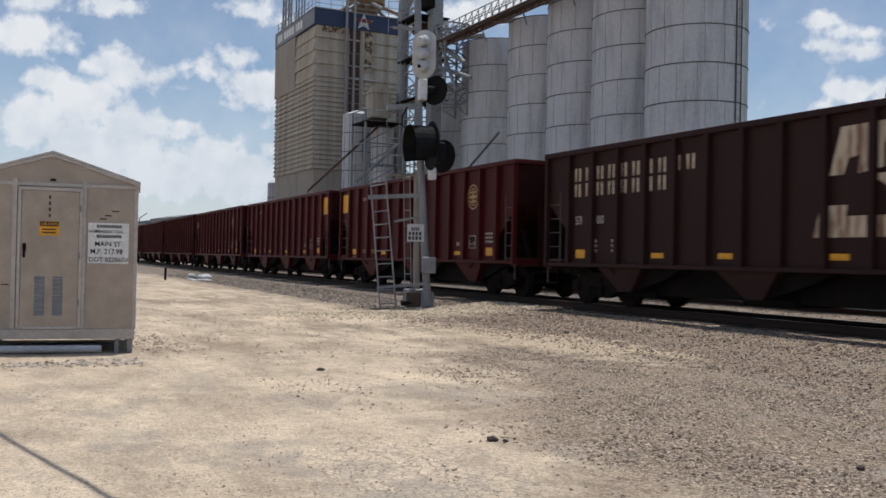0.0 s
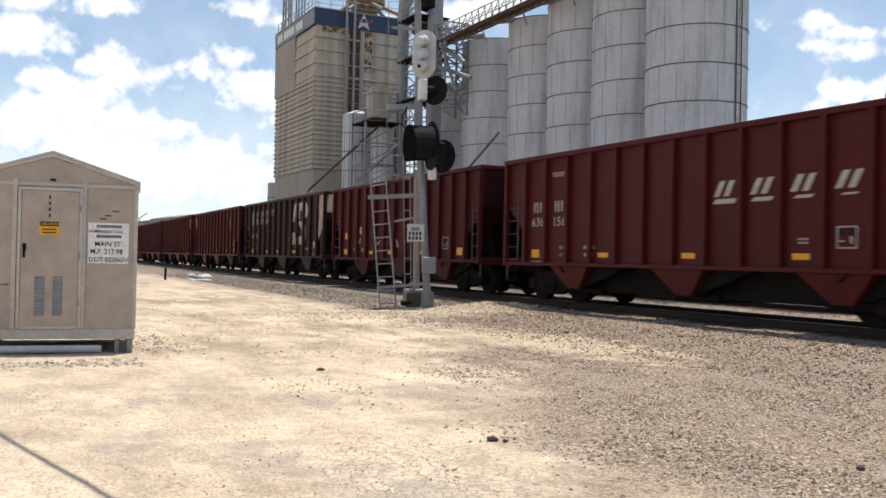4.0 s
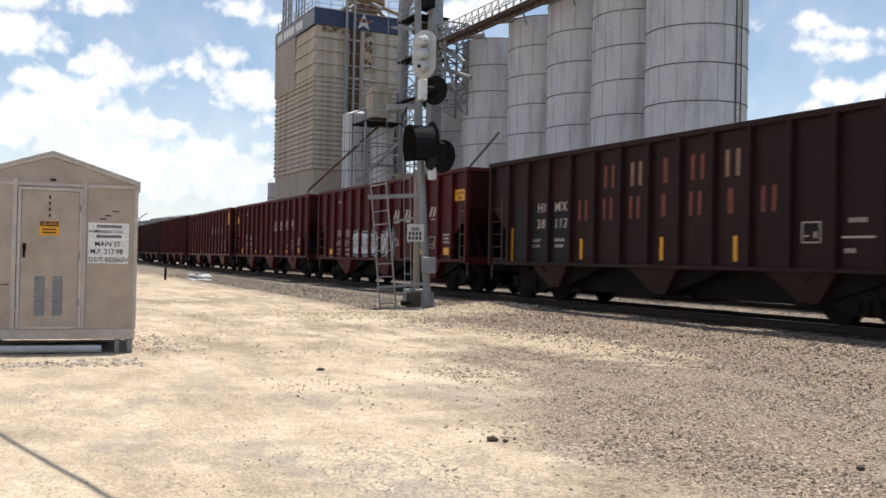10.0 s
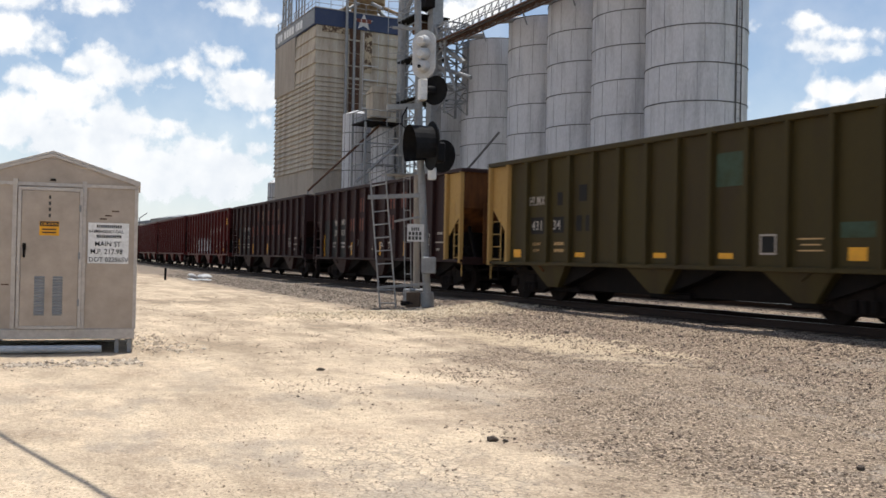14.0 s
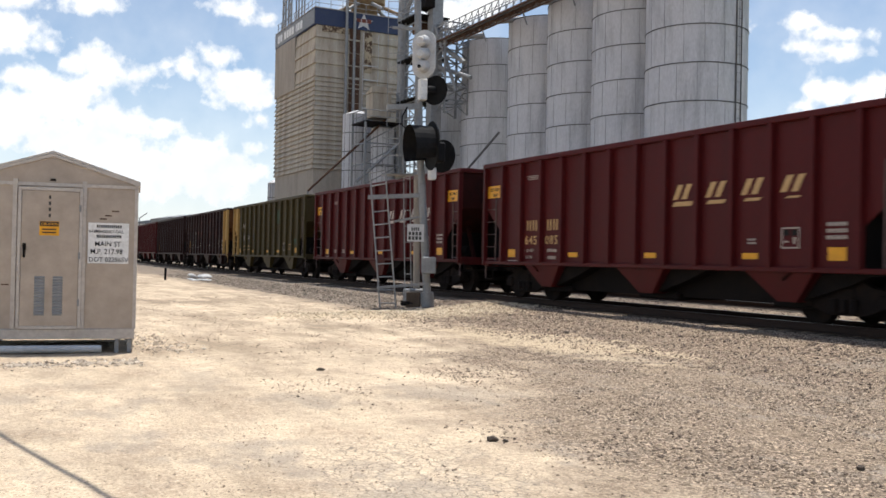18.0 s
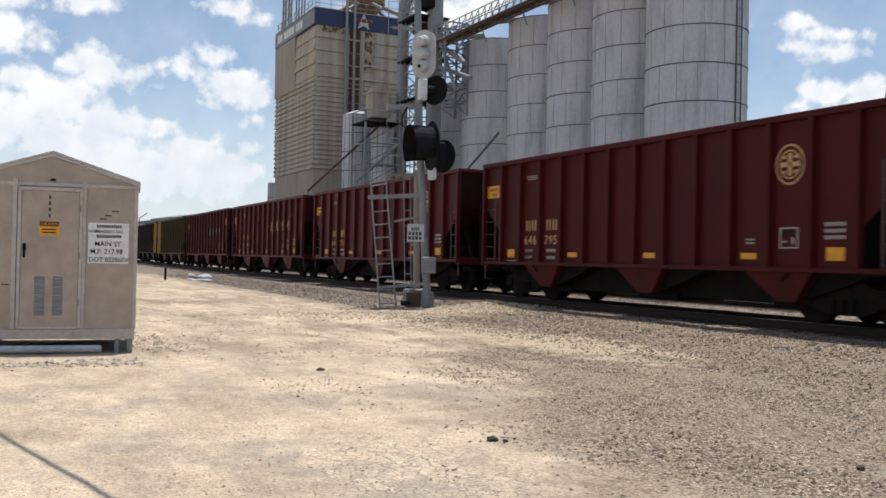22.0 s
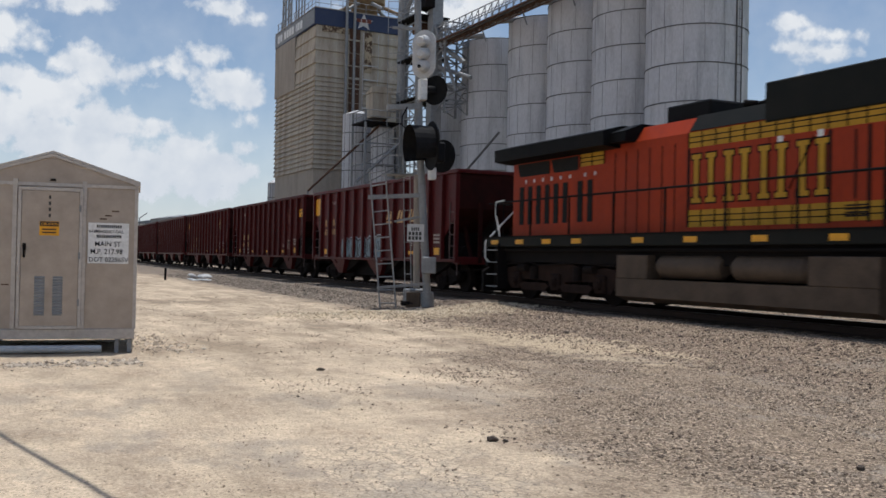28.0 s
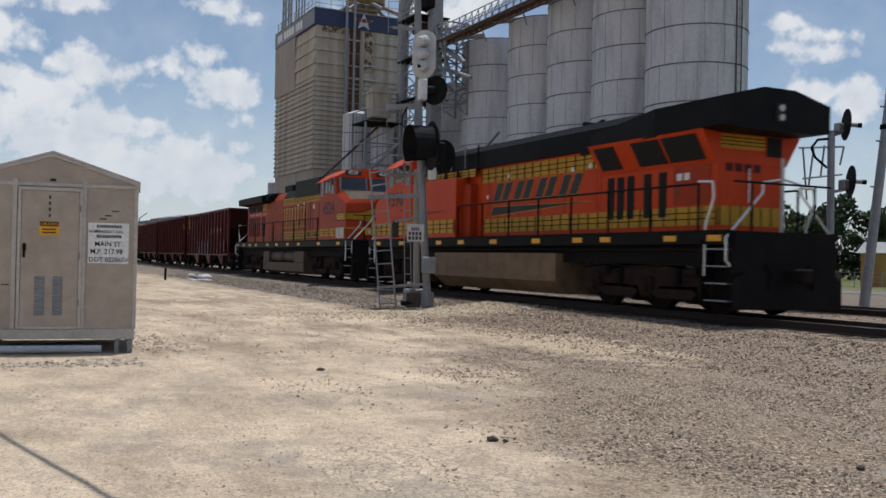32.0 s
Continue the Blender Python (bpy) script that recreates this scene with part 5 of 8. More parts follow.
CLOUDS = [(-0.466, 0.235, 0.048, 0.025), (-0.421, 0.222, 0.033, 0.02), (-0.387, 0.207, 0.03, 0.017), (-0.353, 0.193, 0.027, 0.015), (-0.319, 0.193, 0.024, 0.011),
          (-0.376, 0.266, 0.045, 0.014), (-0.455, 0.272, 0.042, 0.018), (-0.237, 0.21, 0.035, 0.018), (-0.266, 0.195, 0.037, 0.017), (-0.293, 0.201, 0.018, 0.006),
          (-0.22, 0.183, 0.043, 0.025), (-0.196, 0.171, 0.027, 0.023), (-0.189, 0.146, 0.021, 0.014), (-0.296, 0.178, 0.03, 0.007), (-0.447, 0.183, 0.037, 0.019),
          (-0.404, 0.162, 0.043, 0.025), (-0.461, 0.144, 0.042, 0.036), (-0.364, 0.143, 0.036, 0.02), (-0.338, 0.137, 0.025, 0.017), (-0.385, 0.112, 0.078, 0.033),
          (-0.295, 0.134, 0.024, 0.012), (-0.267, 0.11, 0.037, 0.019), (-0.236, 0.092, 0.037, 0.02), (-0.293, 0.082, 0.096, 0.033), (-0.195, 0.112, 0.015, 0.008),
          (-0.203, 0.089, 0.036, 0.015), (-0.23, 0.263, 0.024, 0.014), (-0.253, 0.268, 0.018, 0.007), (-0.204, 0.251, 0.015, 0.005), (0.427, 0.231, 0.037, 0.011),
          (0.38, 0.234, 0.02, 0.008), (0.382, 0.265, 0.016, 0.007), (0.423, 0.19, 0.045, 0.02), (0.456, 0.188, 0.036, 0.033), (0.381, 0.172, 0.027, 0.013),
          (0.434, 0.25, 0.029, 0.007), (0.319, 0.169, 0.01, 0.007), (0.322, 0.255, 0.011, 0.008), (0.316, 0.236, 0.008, 0.005), (0.007, 0.263, 0.03, 0.017),
          (0.04, 0.276, 0.036, 0.01), (-0.092, 0.252, 0.024, 0.012), (-0.6, 0.28, 0.1, 0.05), (0.6, 0.12, 0.1, 0.05), (-0.2, 0.45, 0.2, 0.08),
          (0.3, 0.45, 0.2, 0.06)]


def cloud_shell():
    vs, fs, n, rows = [], [], 96, 14
    for j in range(rows + 1):
        e = radians(-1.0 + 43 * j / rows)
        vs += [(2000 * math.cos(e) * math.cos(2 * math.pi * i / n), 2000 * math.cos(e) * math.sin(2 * math.pi * i / n), 2000 * math.sin(e)) for i in range(n)]
    for j in range(rows):
        fs += [(j * n + i, j * n + (i + 1) % n, (j + 1) * n + (i + 1) % n, (j + 1) * n + i) for i in range(n)]
    me = bpy.data.meshes.new("backdrop")
    me.from_pydata(vs, [], fs)
    me.shade_smooth()
    me.materials.append(cloud_material())
    ob = new("backdrop", me)
    ob.location = (0, 0, 1.5)
    return tagged(ob, "white cumulus clouds drifting in a blue sky", "sky", "", "structure")


SKY_SHELL = cloud_shell()
# ---- open hopper cars ----
SILL, TOP, SIDE = 0.95, 3.97, 1.50


def wheelset_mesh(r, gauge=1.435):
    b = bmesh.new()
    tube(b, (0, -1.05, 0), (0, 1.05, 0), 0.08, 10)
    for s in (-1, 1):
        y = s * 0.75
        tube(b, (0, y - 0.065, 0), (0, y + 0.065, 0), r, 28)
        tube(b, (0, y - s * 0.09, 0), (0, y - s * 0.06, 0), r + 0.025, 28)
        tube(b, (0, y + s * 0.05, 0), (0, y + s * 0.10, 0), 0.13, 12)
        for k in range(6):
            a = k * math.pi / 3
            box(b, math.cos(a) * r * 0.62 - 0.03, math.cos(a) * r * 0.62 + 0.03, y + s * 0.066, y + s * 0.072, math.sin(a) * r * 0.62 - 0.03, math.sin(a) * r * 0.62 + 0.03)
    return b


WHEELS = []


def truck(parent, x):
    """A two-axle freight truck."""
    t = part("truck", lambda: box(bmesh.new(), -0.2, 0.2, -1.15, 1.15, 0.42, 0.72, 0.03), "truck", parent, "", pose(x, 0, 0), "bolster")
    for s in (-1, 1):
        def frame_side():
            b = bmesh.new()
            pts = [(-1.12, 0.52), (-1.05, 0.66), (-0.6, 0.70), (-0.35, 0.84), (0.35, 0.84), (0.6, 0.70), (1.05, 0.66), (1.12, 0.52), (1.05, 0.38), (0.8, 0.36), (0.42, 0.2), (-0.42, 0.2), (-0.8, 0.36), (-1.05, 0.38)]
            prism(b, pts, "y", -0.09, 0.09)
            bmesh.ops.bevel(b, geom=list(b.edges), offset=0.015, segments=1, affect="EDGES")
            for k in (-0.89, 0.89):
                box(b, k - 0.16, k + 0.16, -0.16, 0.16, 0.34, 0.60, 0.03)
            return b
        part("side_frame", frame_side, "truck", t, "", pose(0, s * 1.02, 0), "side_frame")
        for k in (-0.22, 0, 0.22):
            part("spring", lambda: tube(bmesh.new(), (0, 0, 0.26), (0, 0, 0.5), 0.085, 10), "truck", t, "", pose(k, s * 1.16, 0), "spring")
    for k in (-0.89, 0.89):
        w = part("wheelset", lambda: wheelset_mesh(0.457), "truck", t, "", pose(k, 0, 0.457), "wheelset")
        WHEELS.append((w, k, 0.457))
    return t


def hopper_car(spec):
    h = spec["long"] / 2
    col = spec["paint"]
    fcol, rcol = spec.get("front", col), spec.get("rear", spec.get("end", col))
    c = thing("hopper_car", Matrix(), spec["label"], "hopper car", "open hopper cars of the train")
    key = round(h, 2)
    sill_z = SILL
    for s in (-1, 1):
        def panel():
            b = bmesh.new()
            cut = 0.06 + (2 * h - 0.12) / 14
            pts = [(-h, TOP - 0.1), (-h, 2.66), (-h + cut, 1.76), (-h + cut, sill_z + 0.08), (h - cut, sill_z + 0.08), (h - cut, 1.76), (h, 2.66), (h, TOP - 0.1)]
            return prism(b, pts, "y", -0.01, 0.01)
        side = part("side_panel", panel, col, c, "", pose(0, s * SIDE, 0), ("panel", key))
        n = 14
        for k in range(n + 1):
            x = -h + 0.06 + (2 * h - 0.12) * k / n
            if k in (0, n):
                lo = sill_z
            else:
                lo = sill_z + 0.1
            w = 0.055 if k in (0, n) else 0.068
            def rib():
                return rib_bar(bmesh.new(), w, lo, TOP - 0.12)
            part("rib", rib, (fcol if k < 2 and fcol == "ochre" else rcol if k > n - 2 and rcol == "ochre" else col), c, "", pose(x, s * (SIDE + 0.012), 0, 0, 0, 0 if s < 0 else 180), ("rib", w, lo))
        part("top_chord", lambda: box(bmesh.new(), -h - 0.06, h + 0.06, -0.09, 0.09, TOP - 0.13, TOP, 0.015), col, c, "", pose(0, s * (SIDE + 0.04), 0), ("chord", key))
        part("side_sill", lambda: box(bmesh.new(), -h, h, -0.07, 0.07, sill_z + 0.02, sill_z + 0.12, 0.012), col, c, "", pose(0, s * (SIDE + 0.03), 0), ("sill", key))
    for e in (-1, 1):
        endcol = fcol if e < 0 else rcol
        if endcol != col:
            for s in (-1, 1):
                part("end_panel", lambda: prism(bmesh.new(), [(h - 1.02, TOP - 0.13), (h - 1.02, 1.80), (h - 0.02, 2.68), (h - 0.02, TOP - 0.13)], "y", -0.004, 0.004), endcol, c, "", pose(0, s * (SIDE + 0.016), 0) if e > 0 else pose(0, s * (SIDE + 0.016), 0, 0, 0, 180), ("end_panel", key))
        def end_sheet():
            b = bmesh.new()
            pts = [(h - 0.03, TOP - 0.05), (h - 0.03, 2.75), (h - 2.9, 0.85), (h - 2.9, 0.80), (h, 2.70), (h, TOP - 0.05)]
            return prism(b, pts, "y", -SIDE, SIDE)
        # red ends get the darker red: shade between cars put into colour
        part("end_sheet", end_sheet, "shaded_red" if endcol.startswith("red") else "brown" if endcol == "cream" else "ochre_rust" if endcol == "ochre" else endcol, c, "", pose(0, 0, 0, 0, 0, 0 if e > 0 else 180), ("end_sheet", key))
        part("end_chord", lambda: box(bmesh.new(), -0.08, 0.08, -SIDE - 0.1, SIDE + 0.1, TOP - 0.125, TOP - 0.004, 0.015), col, c, "", pose(e * (h + 0.02), 0, 0), "end_chord")
        part("end_sill", lambda: box(bmesh.new(), -0.14, 0.14, -SIDE - 0.03, SIDE + 0.03, sill_z - 0.05, sill_z + 0.2, 0.015), col, c, "", pose(e * (h - 0.1), 0, 0), "end_sill")
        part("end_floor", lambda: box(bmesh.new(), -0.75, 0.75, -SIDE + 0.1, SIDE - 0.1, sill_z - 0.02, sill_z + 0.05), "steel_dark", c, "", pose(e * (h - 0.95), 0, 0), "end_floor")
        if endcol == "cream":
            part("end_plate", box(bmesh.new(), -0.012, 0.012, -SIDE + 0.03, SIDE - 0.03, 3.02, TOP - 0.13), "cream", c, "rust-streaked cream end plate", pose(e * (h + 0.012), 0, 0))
        # added near-black plate: darkness under the sloping end, closes the see-through gap
        part("inner_shade_plate", lambda: box(bmesh.new(), -0.03, 0.03, -1.44, 1.44, 0.98, 1.96), "steel_dark", c, "", pose(e * (h - 1.08), 0, 0), "inner_shade_plate")
        for y in (-0.75, 0.75):
            part("end_post", lambda: box(bmesh.new(), -0.05, 0.02, -0.06, 0.06, sill_z, 2.9), "shaded_red" if endcol.startswith("red") else "ochre_rust" if endcol == "ochre" else "brown", c, "", pose(e * (h + 0.05), y, 0), "end_post")
        for y in (-SIDE - 0.02, SIDE + 0.02):
            lm = "ochre" if endcol == "ochre" else "worn_rung"
            lad = part("ladder", lambda: beam(bmesh.new(), (-0.10, 0, sill_z + 0.05), (-0.10, 0, 2.95), 0.045, 0.02), lm, c, "", pose(e * (h - 0.52), y, 0, 0, 0, 0 if e > 0 else 180), "ladder_stile")
            part("stile", lambda: beam(bmesh.new(), (0.46, 0, sill_z - 0.42), (0.46, 0, 2.6), 0.045, 0.02), lm, lad, "", None, "outer_stile")
            for k in range(5):
                part("rung", lambda: tube(bmesh.new(), (-0.10, 0, 0), (0.46, 0, 0), 0.016, 6), lm, lad, "", pose(0, 0, 1.12 + 0.37 * k), "car_rung")
            part("stirrup", lambda: run_bar(bmesh.new(), ((0.02, 0, sill_z + 0.05), (0.02, 0, sill_z - 0.42), (0.46, 0, sill_z - 0.42)), 0.016), "truck", lad, "", None, "stirrup")
        # a second added dark plate, standing in for the shade above the truck
        part("end_shade_plate", lambda: box(bmesh.new(), -0.03, 0.03, -1.38, 1.38, 0.95, 1.62), "steel_dark", c, "", pose(e * (h - 1.75), 0, 0), "end_shade_plate")
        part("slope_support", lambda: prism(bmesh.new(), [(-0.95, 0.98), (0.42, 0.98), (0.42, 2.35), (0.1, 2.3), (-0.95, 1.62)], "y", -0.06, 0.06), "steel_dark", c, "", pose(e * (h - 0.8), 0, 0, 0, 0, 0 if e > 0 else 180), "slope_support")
        for y in (-0.85, 0.85):
            part("slope_strut", lambda: beam(bmesh.new(), (0.25, 0, 0.98), (-0.35, 0, 2.2), 0.10), "shaded_red" if col.startswith("red") else "steel_dark", c, "", pose(e * (h - 0.55), y, 0, 0, 0, 0 if e > 0 else 180), "slope_strut")
        part("uncoupling_lever", lambda: run_bar(bmesh.new(), ((0.12, -1.5, 0.98), (0.16, -1.46, 0.74), (0.3, -1.1, 0.72), (0.3, -0.2, 0.86))), "truck", c, "", pose(e * h, 0, 0, 0, 0, 0 if e > 0 else 180), "uncoupling_lever")
        part("draft_sill", lambda: box(bmesh.new(), -1.4, 1.4, -0.32, 0.32, 0.72, 1.0, 0.02), "steel_dark", c, "", pose(e * (h - 1.2), 0, 0), "draft_sill")
        def coupler():
            b = bmesh.new()
            box(b, 0, 0.55, -0.09, 0.09, 0.78, 0.94, 0.02)
            box(b, 0.5, 0.8, -0.16, 0.14, 0.72, 1.0, 0.04)
            return b
        part("coupler", coupler, "truck", c, "", pose(e * h, 0, 0, 0, 0, 0 if e > 0 else 180), "coupler")
        truck(c, e * (h - 1.75))
    part("center_sill", lambda: box(bmesh.new(), -h + 1, h - 1, -0.3, 0.3, 0.78, 1.05), "steel_dark", c, "", None, ("csill", key))
    for k in (-1, 0, 1):
        def bay():
            b = bmesh.new()
            top = [b.verts.new(p) for p in ((-0.95, -1.49, 1.06), (0.95, -1.49, 1.06), (0.95, 1.49, 1.06), (-0.95, 1.49, 1.06))]
            low = [b.verts.new(p) for p in ((-0.05, -1.40, 0.40), (0.42, -1.40, 0.40), (0.42, 1.40, 0.40), (-0.05, 1.40, 0.40))]
            b.faces.new(low[::-1])
            b.faces.new(top)
            for i in range(4):
                b.faces.new((low[i], low[(i + 1) % 4], top[(i + 1) % 4], top[i]))
            return b
        x = k * (h - 3.05)
        part("hopper_bay", bay, col, c, "", pose(x, 0, 0), "bay")
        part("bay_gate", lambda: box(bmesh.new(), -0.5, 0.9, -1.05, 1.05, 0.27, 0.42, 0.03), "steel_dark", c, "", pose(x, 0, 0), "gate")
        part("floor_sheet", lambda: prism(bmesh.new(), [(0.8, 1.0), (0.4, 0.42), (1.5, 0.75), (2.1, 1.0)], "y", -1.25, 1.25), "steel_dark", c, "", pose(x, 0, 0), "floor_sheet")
    # added near-black box between the bays, in place of the underbody's shade
    part("underbody_shade", lambda: box(bmesh.new(), -h + 2.6, h - 2.6, -0.9, 0.9, 0.34, 1.0), "steel_dark", c, "", None, ("underbody_shade", key))
    part("brake_cylinder", lambda: tube(bmesh.new(), (0, -0.9, 1.35), (0.6, -0.9, 1.35), 0.15, 12), "steel_dark", c, "", pose(h - 1.25, 0, 0), "brake_cyl")
    part("brake_tank", lambda: tube(bmesh.new(), (0, -0.6, 1.35), (0.9, -0.6, 1.35), 0.2, 12), "steel_dark", c, "", pose(-h + 0.35, 0, 0), "brake_tank")
    dress(c, spec, h, n=14)
    return c


def run_bar(b, pts, r=0.018):
    for p, q in zip(pts, pts[1:]):
        tube(b, p, q, r, 6)
    return b


def rib_bar(b, w, lo, hi):
    lo_pts = [(-w, 0), (-w * 0.85, -0.125), (w * 0.85, -0.125), (w, 0)]
    return prism(b, lo_pts, "z", lo, hi)


FACE = -(SIDE + 0.018)          # the lettered side, just off its sheet


def spot(h, panel, z, off=0.0):
    """A place on the lettered side: panel counts from the front end."""
    return pose(-h + 0.06 + (2 * h - 0.12) * panel / 14 + off, FACE, z)


def patch(c, name, mat, h, panel, z, w, tall, label="", lean=0.0, proud=0.0):
    key = ("patch", name, round(w, 3), round(tall, 3), round(lean, 2))
    return part(name, lambda: prism(bmesh.new(), [(-w / 2 - lean, -tall / 2), (w / 2 - lean, -tall / 2), (w / 2 + lean, tall / 2), (-w / 2 + lean, tall / 2)], "y", -0.003, 0.003), mat, c, label, spot(h, panel, z) @ pose(0, -proud, 0), key)


def ringed(c, name, mat, h, panel, z, w, tall, stroke, gap="none", label=""):
    """A hollow block, open on one side or none: a plain shape for one sign of a trade name."""
    def make():
        b = bmesh.new()
        for x0, x1, z0, z1, side in ((-w / 2, -w / 2 + stroke, -tall / 2, tall / 2, "l"), (w / 2 - stroke, w / 2, -tall / 2, tall / 2, "r"), (-w / 2 + stroke, w / 2 - stroke, tall / 2 - stroke, tall / 2, "t"), (-w / 2 + stroke, w / 2 - stroke, -tall / 2, -tall / 2 + stroke, "b")):
            if side not in gap:
                box(b, x0, x1, -0.003, 0.003, z0, z1)
        return b
    return part(name, make, mat, c, label, spot(h, panel, z), ("ring", w, tall, stroke, gap))


def data_rows(c, mat, h, panel, z, rows, w=0.5, tall=0.05, step=0.085):
    """Rows of small stencilling."""
    for k in range(rows):
        patch(c, "stencil_mark", mat, h, panel, z - step * k, w * (0.75 if k % 2 else 1.0), tall * 0.55)


def spray_tag(c, h, x, z, w, tall, fill, edge, seed, n=5):
    """A sprayed tag: swollen shapes with a dark outline on a pale cloud."""
    rng = random.Random(seed)
    for k in range(n):
        cx = x + w * (k + 0.5) / n
        ww, hh = w / n * rng.uniform(0.95, 1.15), tall * rng.uniform(0.85, 1.0)
        def blob(grow):
            pts = []
            rr = random.Random(seed * 31 + k)
            for i in range(18):
                a = 2 * math.pi * i / 18
                sq = (abs(math.cos(a)) ** 4 + abs(math.sin(a)) ** 4) ** -0.25
                q = sq * (1 + 0.10 * rr.uniform(-1, 1))
                pts.append((math.cos(a) * q * (ww / 2 + grow), math.sin(a) * q * (hh / 2 + grow)))
            return prism(bmesh.new(), pts, "y", -0.002, 0.002)
        at = pose(cx, FACE, z)
        part("tag_halo", blob(0.07), "spray_pale", c, "", at @ pose(0, 0.002 - 0.0004 * k, 0))
        part("tag_outline", blob(0.03), edge, c, "", at @ pose(0, -0.004 - 0.0004 * k, 0))
        part("tag_fill", blob(-0.045), fill, c, "sprayed tag", at @ pose(0, -0.009 - 0.0004 * k, 0))
        for j in range(3):
            part("tag_stroke", prism(bmesh.new(), [(-0.035, -hh * 0.28), (0.035, -hh * 0.22), (0.05, hh * 0.2), (-0.02, hh * 0.28)], "y", -0.002, 0.002), edge, c, "", at @ pose((j - 1.0) * ww * 0.27, -0.014, rng.uniform(-.1, .1) * tall, 0, rng.uniform(-25, 25), 0))


def scrawl(c, h, x, z, mat, seed, size=0.3):
    """One looping sprayed line."""
    rng = random.Random(seed)
    b = bmesh.new()
    p = [Vector((x + rng.uniform(-size, size), 0, z + rng.uniform(-size, size))) for _ in range(8)]
    q = []
    for i in range(1, 7):
        for k in range(5):
            f = k / 5
            u, v, w = (p[i - 1] + p[i]) / 2, p[i], (p[i] + p[i + 1]) / 2
            q.append(u * (1 - f) ** 2 + v * 2 * f * (1 - f) + w * f * f)
    rows = []
    for i, m in enumerate(q):
        d = (q[min(i + 1, len(q) - 1)] - q[max(i - 1, 0)]).normalized()
        n = Vector((-d.z, 0, d.x)) * 0.020
        rows.append([b.verts.new((m.x + s * n.x, FACE - 0.004, m.z + s * n.z)) for s in (-1, 1)])
    for r0, r1 in zip(rows, rows[1:]):
        b.faces.new((r0[0], r0[1], r1[1], r1[0]))
    part("scrawl", b, mat, c, "thin sprayed scrawl")


def twin(c, name, mat, h, panel, z, w, tall, stroke, off=0.0):
    """Two upright bars: a plain shape for one sign of a trade name."""
    def make():
        b = bmesh.new()
        for x0 in (-w / 2, w / 2 - stroke):
            box(b, x0, x0 + stroke, -0.003, 0.003, -tall / 2, tall / 2)
        return b
    return part(name, make, mat, c, "", spot(h, panel, z, off) @ pose(0, -0.004, 0), ("twin", w, tall, stroke))


def digit_bars(c, mat, h, panel, z, n, tall=0.085):
    """A row of stencilled figures too small to read."""
    def make():
        b = bmesh.new()
        for k in range(n):
            x = (k - n / 2) * tall * 0.95
            box(b, x, x + tall * 0.62, -0.002, 0.002, -tall / 2, tall / 2)
        return b
    return part("stencil_mark", make, mat, c, "", spot(h, panel, z) @ pose(0, -0.004, 0), ("digits", n, tall))


def data_box(c, mat, h, panel, z, w=0.44, tall=0.40):
    """A ruled stencil box with dark and pale cells."""
    d = ringed(c, "data_panel", mat, h, panel, z, w, tall, 0.025)
    for x, zz, ww, tt in ((-0.10, 0.10, 0.13, 0.11), (0.10, 0.10, 0.13, 0.11), (-0.10, -0.07, 0.10, 0.03), (0.10, -0.05, 0.05, 0.13)):
        part("data_cell", lambda: box(bmesh.new(), -ww / 2, ww / 2, -0.003, 0.003, -tt / 2, tt / 2), "black_new" if zz > 0 else mat, d, "", pose(x, -0.003, zz), ("cell", ww, tt))
    return d


def seal(c, h, panel, z, mat, r=0.39):
    b = bmesh.new()
    n = 28
    for r0, r1 in ((r, r * 0.90), (r * 0.72, r * 0.64)):
        o = [(b.verts.new((math.cos(a) * r0 * 0.92, -0.002, math.sin(a) * r0)), b.verts.new((math.cos(a) * r1 * 0.92, -0.002, math.sin(a) * r1))) for a in [2 * math.pi * k / n for k in range(n)]]
        for k in range(n):
            b.faces.new((o[k][0], o[(k + 1) % n][0], o[(k + 1) % n][1], o[k][1]))
    e = part("round_emblem", b, mat, c, "round gold emblem", spot(h, panel, z))
    for dx, dz, w, t in ((0, 0, 1.1, 0.24), (0, 0, 0.26, 1.1), (-0.36, 0.36, 0.2, 0.16), (0.36, 0.36, 0.2, 0.16), (-0.36, -0.36, 0.2, 0.16), (0.36, -0.36, 0.2, 0.16)):
        part("emblem_bar", box(bmesh.new(), (dx - w / 2) * r, (dx + w / 2) * r, -0.006, -0.001, (dz - t / 2) * r, (dz + t / 2) * r), mat, e)


